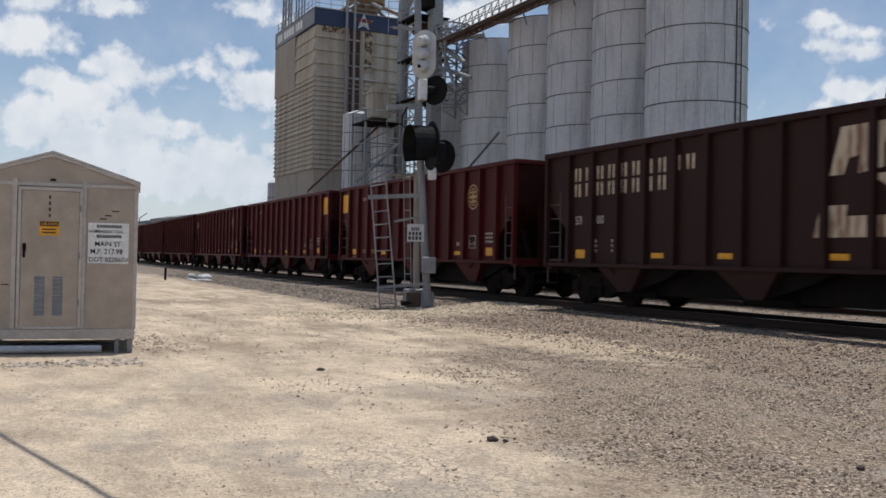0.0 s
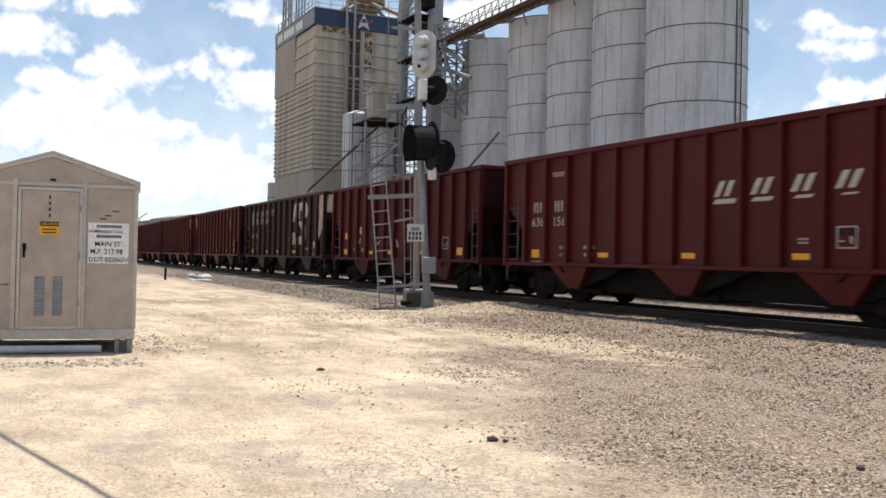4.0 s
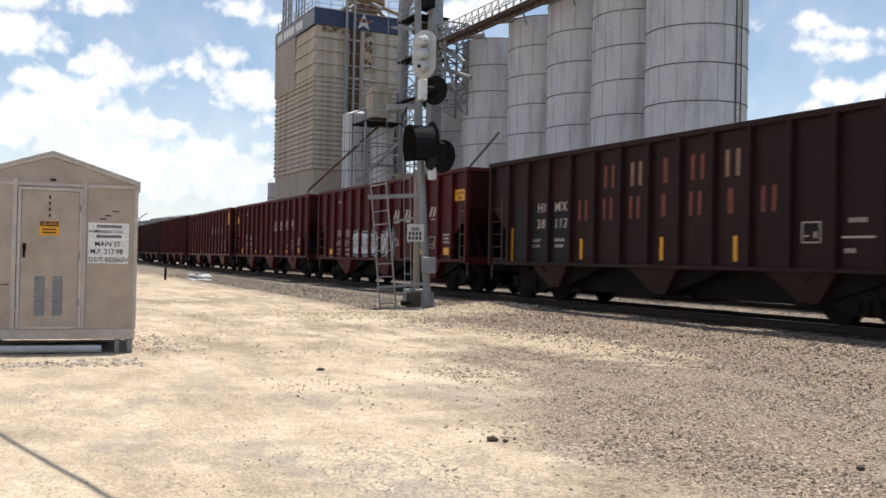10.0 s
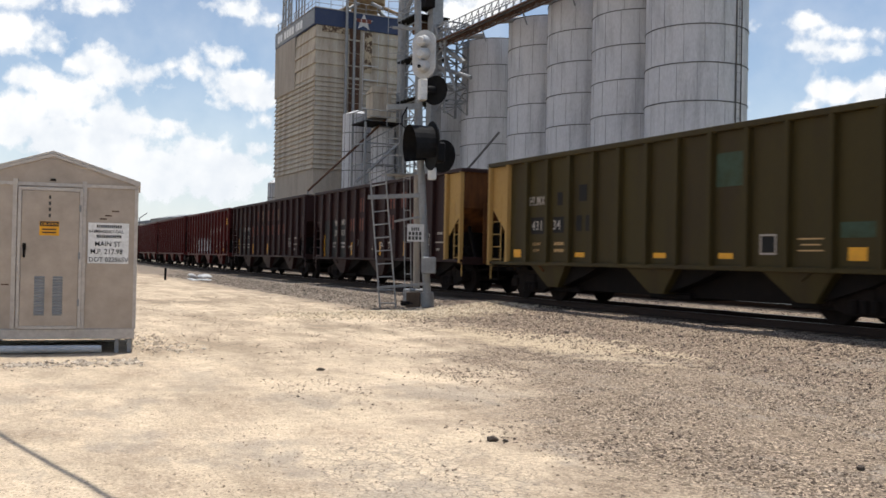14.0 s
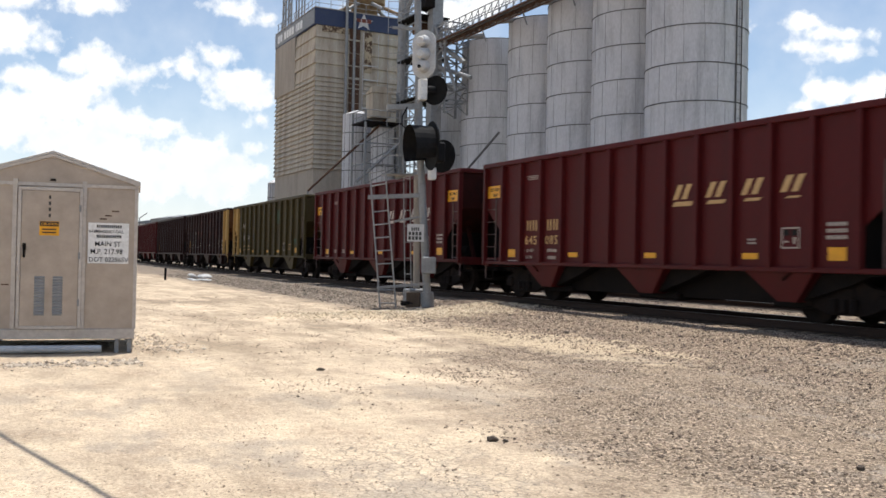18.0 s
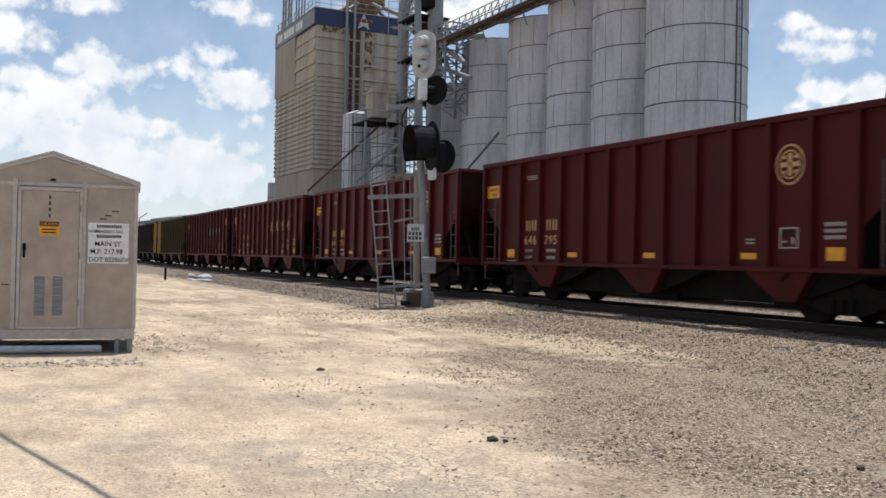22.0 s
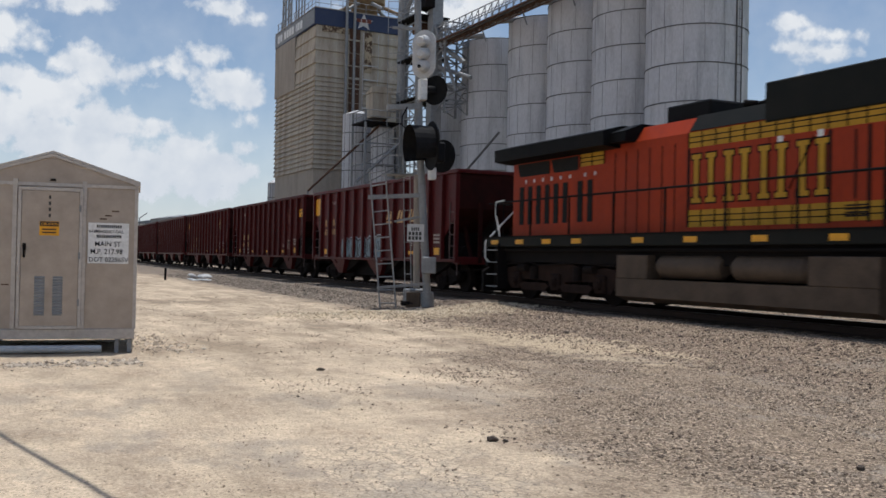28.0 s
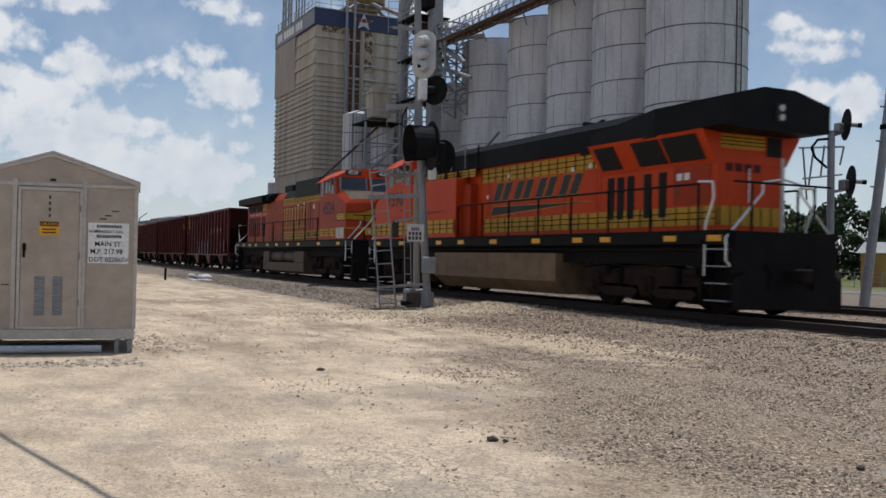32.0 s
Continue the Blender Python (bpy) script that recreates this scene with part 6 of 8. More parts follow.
def dress(c, spec, h, n):
    """Lettering, plates and tags on the side towards the camera."""
    kind = spec.get("kind", "plain")
    ink = spec.get("ink", "letter")
    num = spec.get("num")
    plate_w, plate_h = (0.10, 0.52) if spec.get("upright") else (0.42, 0.12)
    z0 = 1.42 if spec.get("upright") else 1.27
    for p in spec.get("plates", (4.45, 7.45, 10.45)):
        patch(c, "reflector", "plate", h, p, z0, plate_w, plate_h)
    if spec.get("upright"):
        patch(c, "reflector", "plate", h, 1.12, 1.55, 0.10, 0.95)
    else:
        patch(c, "reflector", "plate", h, 1.45, 1.30, 0.38, 0.22)
        if kind != "bn":
            patch(c, "reflector", "plate", h, 12.5, 1.32, 0.40, 0.24)
    if spec.get("rotary"):
        for p in spec["rotary"]:
            s = patch(c, "notice_plate", "plate", h, p, 3.12, 0.92, 0.36, "yellow rotary end notice")
            words("notice_text", "ROTARY", 0.13, "ink", s, pose(-0.29, -0.006, 0.02), 1.0)
            words("notice_text", "END", 0.13, "ink", s, pose(-0.15, -0.006, -0.14), 1.0)
    if spec.get("amber"):
        for p in spec["amber"]:
            patch(c, "amber_panel", "plate", h, p, 3.3, 0.95, 0.75, "amber painted end panel")
    if kind in ("swoosh", "seal", "plain"):
        zt = spec.get("num_z", 1.66)
        off = spec.get("shift", 0.0)
        if num:
            for p in (2.5 + off, 3.5 + off):
                for k in (-0.15, 0.15):
                    twin(c, "mark_block", ink, h, p, zt + 0.41, 0.20, 0.29, 0.062, k)
            a, b_ = num.split()
            for text, p in ((a, 2.10), (b_, 3.1)):
                words("car_number", text, 0.34, ink, c, spot(h, p + off, zt - 0.11, 0.06) @ pose(0, -0.004, 0), 1.08)
            zz, po = (zt - 0.32, off) if zt < 2 else (1.42, 0.4)
            words("load_text", "LD LMT", 0.12, "letter", c, spot(h, 2.22 + po, zz) @ pose(0, -0.004, 0), 1.0)
            words("load_text", "LT WT", 0.12, "letter", c, spot(h, 2.22 + po, zz - 0.19) @ pose(0, -0.004, 0), 1.0)
            digit_bars(c, "letter", h, 3.5 + po, zz + 0.04, 6)
            digit_bars(c, "letter", h, 3.5 + po, zz - 0.15, 5)
        else:
            data_rows(c, ink, h, 2.5, 1.36, 2, 0.42)
            data_rows(c, ink, h, 3.5, 1.36, 2, 0.5)
        for k in range(3):
            patch(c, "thin_strip", "letter", h, 2.5, 3.45 - 0.045 * k, 0.62 - 0.06 * k, 0.018)
        data_box(c, "letter", h, 11.45, 1.62)
        for k in range(3):
            digit_bars(c, "letter", h, 12.5, 1.86 - 0.12 * k, 7, 0.07)
        for k in range(2):
            digit_bars(c, "letter", h, 10.5, 1.60 - 0.07 * k, 6, 0.04)
        patch(c, "thin_strip", "letter", h, 1.5, 1.09, 0.5, 0.022)
    if kind == "swoosh":
        for k in range(4):
            def sign():
                b = bmesh.new()
                lean = lambda zz: zz * 0.55
                for x0, x1, z0, z1 in ((-0.24, -0.08, -0.16, 0.16), (0.04, 0.20, -0.16, 0.16)):
                    prism(b, [(x0 + lean(z0), z0), (x1 + lean(z0), z0), (x1 + lean(z1), z1), (x0 + lean(z1), z1)], "y", -0.003, 0.003)
                return b
            part("brand_block", sign, ink, c, "", spot(h, 8.5 + 1.0 * k, 2.66), "slant_sign")
            patch(c, "brand_bar", ink, h, 8.5 + 1.0 * k, 2.40, 0.62 - 0.1 * k, 0.10 - 0.02 * k, "", 0.04)
    if kind == "seal":
        seal(c, h, 11.45, 3.02, "letter_gold" if not spec.get("faint") else "letter_red")
    if kind == "bn":
        for n_, z in ((10, 3.32), (8, 2.92)):
            for k in range(n_):
                twin(c, "brand_block", "cream", h, 1.30 + 0.46 * k, z, 0.25, 0.33, 0.075)
        for text, p in (("53", 1.22), ("00", 2.12)):
            words("car_number", text, 0.30, "letter", c, spot(h, p, 2.05) @ pose(0, -0.004, 0), 1.0)
        for p in (2.0, 2.9):
            for k in range(3):
                digit_bars(c, "letter", h, p, 1.62 - 0.12 * k, 5, 0.075)
        emblem = lambda pts: prism(bmesh.new(), [(x * 1.22, z) for x, z in pts], "y", -0.003, 0.003)
        arc = lambda cx, cz, rx, rz, a0, a1: [(cx + rx * math.cos(radians(a0 + (a1 - a0) * k / 8)), cz + rz * math.sin(radians(a0 + (a1 - a0) * k / 8))) for k in range(9)]
        upper = [(-0.95, 0.12), (-0.75, 0.98)] + arc(0.62, 0.60, 0.42, 0.42, 90, -55) + [(0.42, 0.18), (0.42, 0.62), (-0.02, 0.62), (-0.02, 0.20), (-0.45, 0.12), (-0.42, 0.45), (-0.62, 0.40), (-0.70, 0.12)]
        part("emblem_block", emblem(upper), "cream", c, "peeling cream emblem", spot(h, 10.2, 2.62) @ pose(0, -0.004, 0))
        part("emblem_block", emblem([(-1.25, -1.0), (-1.10, -0.42), (-0.60, -0.42), (-0.66, -0.62), (0.30, -0.62), (0.30, -0.30), (-0.28, 0.10), (0.42, 0.10)] + arc(0.50, -0.45, 0.36, 0.52, 70, -75) + [(0.42, -1.0)]), "cream", c, "peeling cream emblem", spot(h, 10.2, 2.62) @ pose(0, -0.004, 0))
        data_box(c, "letter", h, 12.5, 1.28, 0.42, 0.36)
        patch(c, "reflector", "plate", h, 12.5, 1.62, 0.36, 0.24)
        digit_bars(c, "letter", h, 11.4, 1.40, 5)
    if kind == "patched":
        words("car_number", "0", 0.36, "letter", c, spot(h, 3.05, 1.62), 1.1)
        patch(c, "mark_block", "letter", h, 3.25, 2.15, 0.2, 0.3)
        data_rows(c, "letter", h, 2.6, 1.42, 2, 0.36)
        data_rows(c, "letter", h, 3.5, 1.42, 2, 0.4)
        patch(c, "reflector", "plate", h, 1.55, 1.95, 0.36, 0.26)
        data_box(c, "letter", h, 11.4, 1.6)
        for k in range(3):
            scrawl(c, h, -h + 5.0 + 0.9 * k, 1.6, "letter_red" if k == 1 else "letter", 60 + k, 0.26)
    if kind == "up":
        patch(c, "fresh_patch", "black_new", h, 2.5, 1.85, 2.9, 1.6)
        patch(c, "primer_patch", "brown", h, 2.5, 3.1, 2.9, 0.75, "brown primer patch")
        for text, p, z in (("HL", 2.40, 2.42), ("MX", 3.2, 2.42), (num.split()[0], 2.38, 1.98), (num.split()[1], 3.2, 1.98)):
            words("car_number", text, 0.36, "letter", c, spot(h, p, z) @ pose(0, -0.006, 0), 1.05)
        words("load_text", "LD LMT", 0.12, "letter", c, spot(h, 2.2, 1.62) @ pose(0, -0.006, 0), 1.0)
        words("load_text", "LT WT", 0.12, "letter", c, spot(h, 2.2, 1.46) @ pose(0, -0.006, 0), 1.0)
        digit_bars(c, "letter", h, 3.45, 1.66, 6)
        digit_bars(c, "letter", h, 3.45, 1.50, 5)
        worn = spec.get("worn", ())
        for k in range(5):
            if ("a", k) not in worn:
                twin(c, "brand_block", "letter_tan" if k in (1, 4) and not worn else "letter_red", h, 5.5 + k * 1.0, 3.18, 0.40 if k != 2 else 0.15, 0.56, 0.10 if k != 2 else 0.07)
        for k in range(7):
            if ("b", k) not in worn:
                twin(c, "brand_block", "letter_red", h, 4.45 + k * 1.0, 2.40, 0.38 if k not in (3, 5) else 0.15, 0.52, 0.10 if k not in (3, 5) else 0.07)
        data_box(c, "letter", h, 11.45, 1.72)
        patch(c, "thin_strip", "letter", h, 12.45, 1.62, 0.7, 0.04)
        digit_bars(c, "letter", h, 12.45, 1.92, 5)
        digit_bars(c, "letter", h, 12.3, 1.38, 3)
        if spec.get("scrawls"):
            for k in range(6):
                scrawl(c, h, -h + 4.5 + 0.85 * k, 1.55, "letter", 70 + k, 0.24)
    if kind == "olive":
        for text, p, z in (("HLMX", 2.05, 2.62), ("431", 2.2, 1.94), ("34", 3.2, 1.94)):
            words("car_number", text, 0.36, "letter", c, spot(h, p, z) @ pose(0, -0.008, 0), 0.72 if text == "HLMX" else 0.9)
        for p, z, w, t in ((3.5, 2.75, 0.24, 0.34), (4.5, 2.85, 0.34, 0.42), (4.35, 2.08, 0.24, 0.4), (4.75, 2.08, 0.24, 0.4), (2.5, 2.06, 0.75, 0.46), (3.45, 2.06, 0.5, 0.42)):
            patch(c, "dark_patch", "black_new", h, p, z, w, t)
        words("load_text", "LD LMT", 0.115, "letter_gold", c, spot(h, 2.25, 1.52) @ pose(0, -0.004, 0), 1.0)
        words("load_text", "LT WT", 0.115, "letter_gold", c, spot(h, 2.25, 1.34) @ pose(0, -0.004, 0), 1.0)
        digit_bars(c, "letter_gold", h, 3.5, 1.56, 6)
        digit_bars(c, "letter_gold", h, 3.5, 1.38, 6)
        patch(c, "teal_patch", "teal", h, 9.5, 3.05, 0.8, 0.7, "faded teal patch")
        patch(c, "teal_patch", "teal", h, 12.5, 1.75, 0.75, 0.28, "faded teal patch")
        ringed(c, "data_panel", "letter", h, 10.5, 1.5, 0.42, 0.4, 0.035)
        patch(c, "dark_patch", "black_new", h, 10.5, 1.5, 0.34, 0.3)
        data_rows(c, "letter_gold", h, 11.5, 1.6, 3, 0.6, 0.05, 0.11)
    for tag in spec.get("tags", ()):
        spray_tag(c, h, *tag)
    for k, (x, z) in enumerate(spec.get("scrawl_at", ())):
        scrawl(c, h, x, z, "letter", 40 + k)


def plain_spec(label, paint_name="red", long=14.55, **more):
    return dict(label=label, paint=paint_name, long=long, **more)


RED = "oxide red open hopper car with vertical side ribs"
CARS = [
    # place of the front end along the line at the start, and the car
    (140.6, plain_spec(RED)), (124.5, plain_spec(RED, "red_dull")), (108.4, plain_spec(RED)), (92.3, plain_spec(RED, "red_dull")), (76.4, plain_spec(RED, kind="seal", rotary=(0.5,))),
    (60.4, plain_spec(RED, kind="plain", amber=(13.4,))), (44.4, plain_spec(RED, kind="seal", ink="letter_gold", amber=(0.5,))),
    (28.24, plain_spec("dark brown open hopper car with peeling cream lettering", "brown", 14.4, end="cream", kind="bn", plates=(4.4, 6.5, 9.3))),
    (12.62, plain_spec("faded red open hopper car with patched lettering", "red_dull", 13.4, kind="patched", plates=(4.5, 6.5, 9.4))),
    (-2.29, plain_spec("bright oxide red open hopper car with amber end panels", "red_new", kind="swoosh", num="638 156", num_z=2.15, shift=-0.9, amber=(13.4,))),
    (-18.4, plain_spec("oxide red open hopper car with italic white lettering", kind="swoosh", num="645 201", rotary=(0.5,))),
    (-34.51, plain_spec("oxide red hopper car with a silver sprayed tag", kind="swoosh", num="645 215", rotary=(13.45,), tags=((-3.0, 1.62, 4.3, 1.0, "spray", "spray_dark", 5),), scrawl_at=((1.7, 1.6), (2.6, 1.7), (3.6, 1.65)))),
    (-50.5, plain_spec("black open hopper car with faded red lettering", "black", 14.7, kind="up", num="38 117", upright=True, plates=(4.4, 7.4, 9.6))),
    (-66.7, plain_spec("black open hopper car with a rusty yellow end", "black", 14.7, kind="up", num="38 031", upright=True, plates=(4.4, 7.4, 9.6), scrawls=True, worn=(("a", 1), ("a", 2), ("b", 2), ("b", 3), ("b", 5)), rear="ochre")),
    (-83.17, plain_spec("olive green open hopper car with a yellow end", "olive", 14.7, kind="olive", front="ochre", plates=(4.4, 7.4, 9.4))),
    (-99.4, plain_spec("oxide red open hopper car with italic white lettering", kind="swoosh", rotary=(0.5, 13.45))),
    (-115.52, plain_spec("oxide red open hopper car with italic gold lettering", "red_new", kind="swoosh", num="645 085", rotary=(0.5,), ink="letter_gold")),
    (-131.8, plain_spec("oxide red open hopper car with a round gold emblem", "red_new", kind="seal", num="646 704", rotary=(0.5,), ink="letter_gold")),
    (-148.0, plain_spec("oxide red open hopper car with a round gold emblem", kind="seal", num="646 795", rotary=(0.5,), ink="letter_gold")),
    (-164.05, plain_spec("dull red open hopper car with a faded round emblem", "red_dull", kind="seal", num="646 301", rotary=(13.45,), ink="letter_gold", faint=True)),
    (-180.1, plain_spec("oxide red hopper car with a pale blue sprayed tag", "red_new", kind="swoosh", num="638 039", num_z=2.15, shift=-0.9, amber=(0.5,), tags=((-3.6, 1.45, 4.6, 0.85, "spray_blue", "spray_dark", 9),), ink="letter_gold")),
]
TRAIN = []
for front, spec in CARS:
    TRAIN.append((hopper_car(spec), front - spec["long"] / 2 - 6.88))


# ---- locomotives ----
def run(bm, pts, r, seg=7):
    for a, b in zip(pts, pts[1:]):
        tube(bm, a, b, r, seg)
    return bm


def loco_truck(parent, x):
    """A three-axle locomotive truck."""
    t = part("truck", lambda: box(bmesh.new(), -0.35, 0.35, -1.0, 1.0, 0.55, 0.95, 0.03), "truck", parent, "", pose(x, 0, 0), "loco_bolster")
    for s in (-1, 1):
        def frame_side():
            b = bmesh.new()
            pts = [(-2.75, 0.62), (-2.7, 0.88), (-2.2, 0.95), (-1.5, 0.88), (-0.7, 1.02), (0.7, 1.02), (1.5, 0.88), (2.2, 0.95), (2.7, 0.88), (2.75, 0.62), (2.4, 0.30), (2.15, 0.30), (1.75, 0.58), (0.40, 0.55), (0.2, 0.28), (-0.2, 0.28), (-0.40, 0.55), (-1.75, 0.58), (-2.15, 0.30), (-2.4, 0.30)]
            return prism(b, pts, "y", -0.08, 0.08)
        part("side_frame", frame_side, "truck_brown", t, "", pose(0, s * 1.12, 0), "loco_side_frame")
        for k in (-2.03, 0.0, 2.03):
            def axle_box():
                b = bmesh.new()
                box(b, -0.21, 0.21, -0.10, 0.10, 0.30, 0.76, 0.03)
                tube(b, (0, -0.16, 0.53), (0, 0.16, 0.53), 0.15, 14)
                return b
            part("axle_box", axle_box, "truck_brown", t, "", pose(k, s * 1.2, 0), "axle_box")
        for k in (-1.05, 1.05):
            part("spring", lambda: tube(bmesh.new(), (0, 0, 0.6), (0, 0, 0.95), 0.12, 10), "truck", t, "", pose(k, s * 1.26, 0), "loco_spring")
            part("brake_cylinder", lambda: tube(bmesh.new(), (-0.2, 0, 0.78), (0.2, 0, 0.78), 0.11, 10), "truck", t, "", pose(k * 1.55, s * 1.28, 0.12), "loco_brake")
            part("brake_shoe", lambda: box(bmesh.new(), -0.06, 0.06, -0.08, 0.08, 0.25, 0.75, 0.02), "truck", t, "", pose(k, s * 0.8, 0), "loco_shoe")
    for k in (-1.02, 1.02):
        part("traction_motor", lambda: box(bmesh.new(), -0.48, 0.48, -0.6, 0.6, 0.16, 0.9, 0.06), "truck", t, "", pose(k, 0, 0), "traction_motor")
    for s in (-1, 1):
        for k in (-1.02, 1.02):
            part("equalizer", lambda: prism(bmesh.new(), [(-0.75, 0.42), (-0.6, 0.28), (0.6, 0.28), (0.75, 0.42), (0.6, 0.50), (-0.6, 0.50)], "y", -0.03, 0.03), "truck_brown", t, "", pose(k, s * 1.28, 0), "equalizer")
        for k in (-2.03, 0.0, 2.03):
            part("hub", lambda: tube(bmesh.new(), (0, -0.05, 0.53), (0, 0.05, 0.53), 0.10, 14), "truck_brown", t, "", pose(k, s * 1.36, 0), "hub")
        part("air_pipe", lambda: run(bmesh.new(), [(-2.6, 0, 1.0), (-1.4, 0, 1.06), (-0.9, 0, 0.98), (0.9, 0, 1.06), (2.6, 0, 1.0)], 0.025), "truck", t, "", pose(0, s * 1.24, 0), "truck_pipe")
    for k in (-2.03, 0.0, 2.03):
        w = part("wheelset", lambda: wheelset_mesh(0.53), "truck", t, "", pose(k, 0, 0.53), "loco_wheelset")
        WHEELS.append((w, k, 0.53))
    return t


M["truck_brown"] = paint("dust-brown cast truck frame", (0.034, 0.021, 0.017), 0.85, 0, (0.017, 0.012, 0.010), 0.6, 2, 0.2, shine=0.06)
M["board"] = paint("black number board", (0.01, 0.01, 0.01), 0.4, 0, (0.02, 0.02, 0.02), 0.4, 3, 0)
M["screen"] = paint("black intake mesh", (0.008, 0.008, 0.008), 0.8, 0, (0.015, 0.014, 0.013), 0.5, 6, 0.3)
M["lens"] = paint("clear headlight lens", (0.5, 0.5, 0.48), 0.1, 0.0, (0.4, 0.4, 0.4), 0.3, 4, 0)


HOOD_RAILS = (((8.87, -1.47, 0.83), (8.90, -1.47, 1.91), (9.14, -1.47, 2.50), (9.10, -1.47, 2.82), (8.66, -1.47, 2.85)),
              ((9.6, -1.42, 1.05), (9.6, -1.54, 1.17), (9.6, -1.55, 1.64), (9.6, -0.56, 2.60), (9.6, -0.55, 2.82), (9.6, -0.07, 2.90)))
NOSE_RAILS = (((9.55, -1.5, 0.89), (9.58, -1.5, 1.70), (9.75, -0.92, 2.43), (9.75, -0.92, 2.75), (9.70, -0.98, 2.82)),
              ((10.2, -1.30, 1.15), (10.2, -1.45, 1.25), (10.2, -1.45, 1.70), (10.2, -0.73, 2.46), (10.2, -0.40, 2.90), (10.2, 0.35, 2.97)))


def turned(rails, shift=0.0):
    return tuple(tuple((-x - shift, y, z) for x, y, z in pts) for pts in rails)


def loco_base(c, dark, plates, tail, rails):
    part("frame", box(bmesh.new(), -10.2, tail, -1.50, 1.50, 1.50, 1.78, 0.01), dark, c, "dark side sill")
    part("underframe", box(bmesh.new(), -9.4, tail - 0.9, -1.25, 1.25, 1.06, 1.5), "steel_dark", c)
    for x in plates:
        part("reflector", lambda: box(bmesh.new(), -0.21, 0.21, -0.004, 0.004, -0.065, 0.065), "plate", c, "", pose(x, -1.506, 1.63), "loco_plate")
    for x in (-6.7, 6.7):
        loco_truck(c, x)
    for k, (x0, x1) in enumerate(((-9.3, -8.3), (-5.1, -4.1), (4.2, 5.3), (8.2, 9.0))):
        part("gear_box", box(bmesh.new(), x0, x1, -1.18, 1.18, 0.98, 1.5, 0.03), "steel_dark", c)
    for s in (-1, 1):
        part("sill_pipe", tube(bmesh.new(), (-9.2, s * 1.40, 1.40), (tail - 0.9, s * 1.40, 1.40), 0.035, 7), "steel_dark", c)
        part("sill_lip", box(bmesh.new(), -10.2, tail, s * 1.49, s * 1.53, 1.762, 1.80), "steel_dark", c)
    for e in (-1, 1):
        T = tail if e > 0 else 10.2
        for s in (-1, 1):
            for k in range(4):
                st = part("step", lambda: box(bmesh.new(), -0.33, 0.33, -0.14, 0.14, -0.015, 0.015), "galv", c, "", pose(e * (T - 0.45), s * 1.36, 0.32 + 0.36 * k), "loco_step")
            part("step_side", lambda: box(bmesh.new(), -0.02, 0.02, -0.2, 0.2, 0.28, 1.6), "steel_dark", c, "", pose(e * (T - 0.85), s * 1.34, 0), "step_side")
            part("step_back", lambda: box(bmesh.new(), -0.36, 0.36, -0.02, 0.02, 0.25, 1.6), "steel_dark", c, "", pose(e * (T - 0.45), s * 1.20, 0), "step_back")
            for pts in rails[e]:
                part("corner_rail", run(bmesh.new(), [(x, -s * y, z) for x, y, z in pts], 0.026), "white", c, "white corner handrail")
        def plow():
            b = bmesh.new()
            pts = [(-1.5, 0.16), (1.5, 0.16), (1.5, 0.75), (1.2, 0.95), (-1.2, 0.95), (-1.5, 0.75)]
            prism(b, pts, "x", 0, 0.12)
            return b
        part("plow", plow, "steel_dark", c, "", pose(e * (T + 0.05), 0, 0, 0, 0, 0 if e > 0 else 180), "plow")
        part("end_plate", lambda: box(bmesh.new(), -0.08, 0.08, -1.45, 1.45, 0.9, 1.78, 0.01), "steel_dark", c, "", pose(e * T, 0, 0), "loco_endplate")
        part("coupler", lambda: box(box(bmesh.new(), 0, 0.4, -0.1, 0.1, 0.78, 0.96), 0.35, 0.62, -0.17, 0.14, 0.72, 1.02, 0.04), "truck", c, "", pose(e * (T + 0.05), 0, 0, 0, 0, 0 if e > 0 else 180), "loco_coupler")
        for y in (-0.6, 0.6):
            part("air_hose", lambda: run(bmesh.new(), [(0, 0, 1.1), (0.15, 0, 0.9), (0.12, 0, 0.55)], 0.03), "signal", c, "", pose(e * (T + 0.1), y, 0, 0, 0, 0 if e > 0 else 180), "hose")
        for y in (-0.9, 0.9):
            part("end_post", lambda: tube(bmesh.new(), (0, 0, 1.78), (0, 0, 2.8), 0.025, 6), "loco_black", c, "", pose(e * (T - 0.05), y, 0), "end_rail_post")
        part("end_rail", lambda: tube(bmesh.new(), (0, -1.4, 2.8), (0, 1.4, 2.8), 0.025, 6), "loco_black", c, "", pose(e * (T - 0.05), 0, 0), "end_rail")


def walkway_rail(c, a, b, n):
    for s in (-1, 1):
        for k in range(n):
            x = a + (b - a) * k / (n - 1)
            part("stanchion", lambda: tube(bmesh.new(), (0, 0, 1.74), (0, 0, 2.8), 0.030, 6), "loco_black", c, "", pose(x, s * 1.46, 0), "stanchion")
        part("handrail", tube(bmesh.new(), (a, s * 1.46, 2.8), (b, s * 1.46, 2.8), 0.026, 7), "loco_black", c)


def stripe(c, x0, x1, z0, z1, y, bars, mat="loco_yellow", lines=2):
    s = part("stripe", box(bmesh.new(), x0, x1, y - 0.004, y + 0.004, z0, z1), mat, c, "yellow stripe")
    for k in range(lines):
        z = z0 + (z1 - z0) * (k + 1) / (lines + 1)
        part("stripe_line", box(bmesh.new(), x0, x1, y - 0.008, y - 0.0045, z - 0.012, z + 0.012), "loco_black", s)
    for k in range(bars + 1):
        x = x0 + (x1 - x0) * k / max(1, bars)
        part("door_seam", lambda: box(bmesh.new(), -0.014, 0.014, -0.006, 0.006, 0, z1 - z0), "loco_black", s, "", pose(x, y - 0.012, z0), ("seam_bar", round(z1 - z0, 3)))
    return s


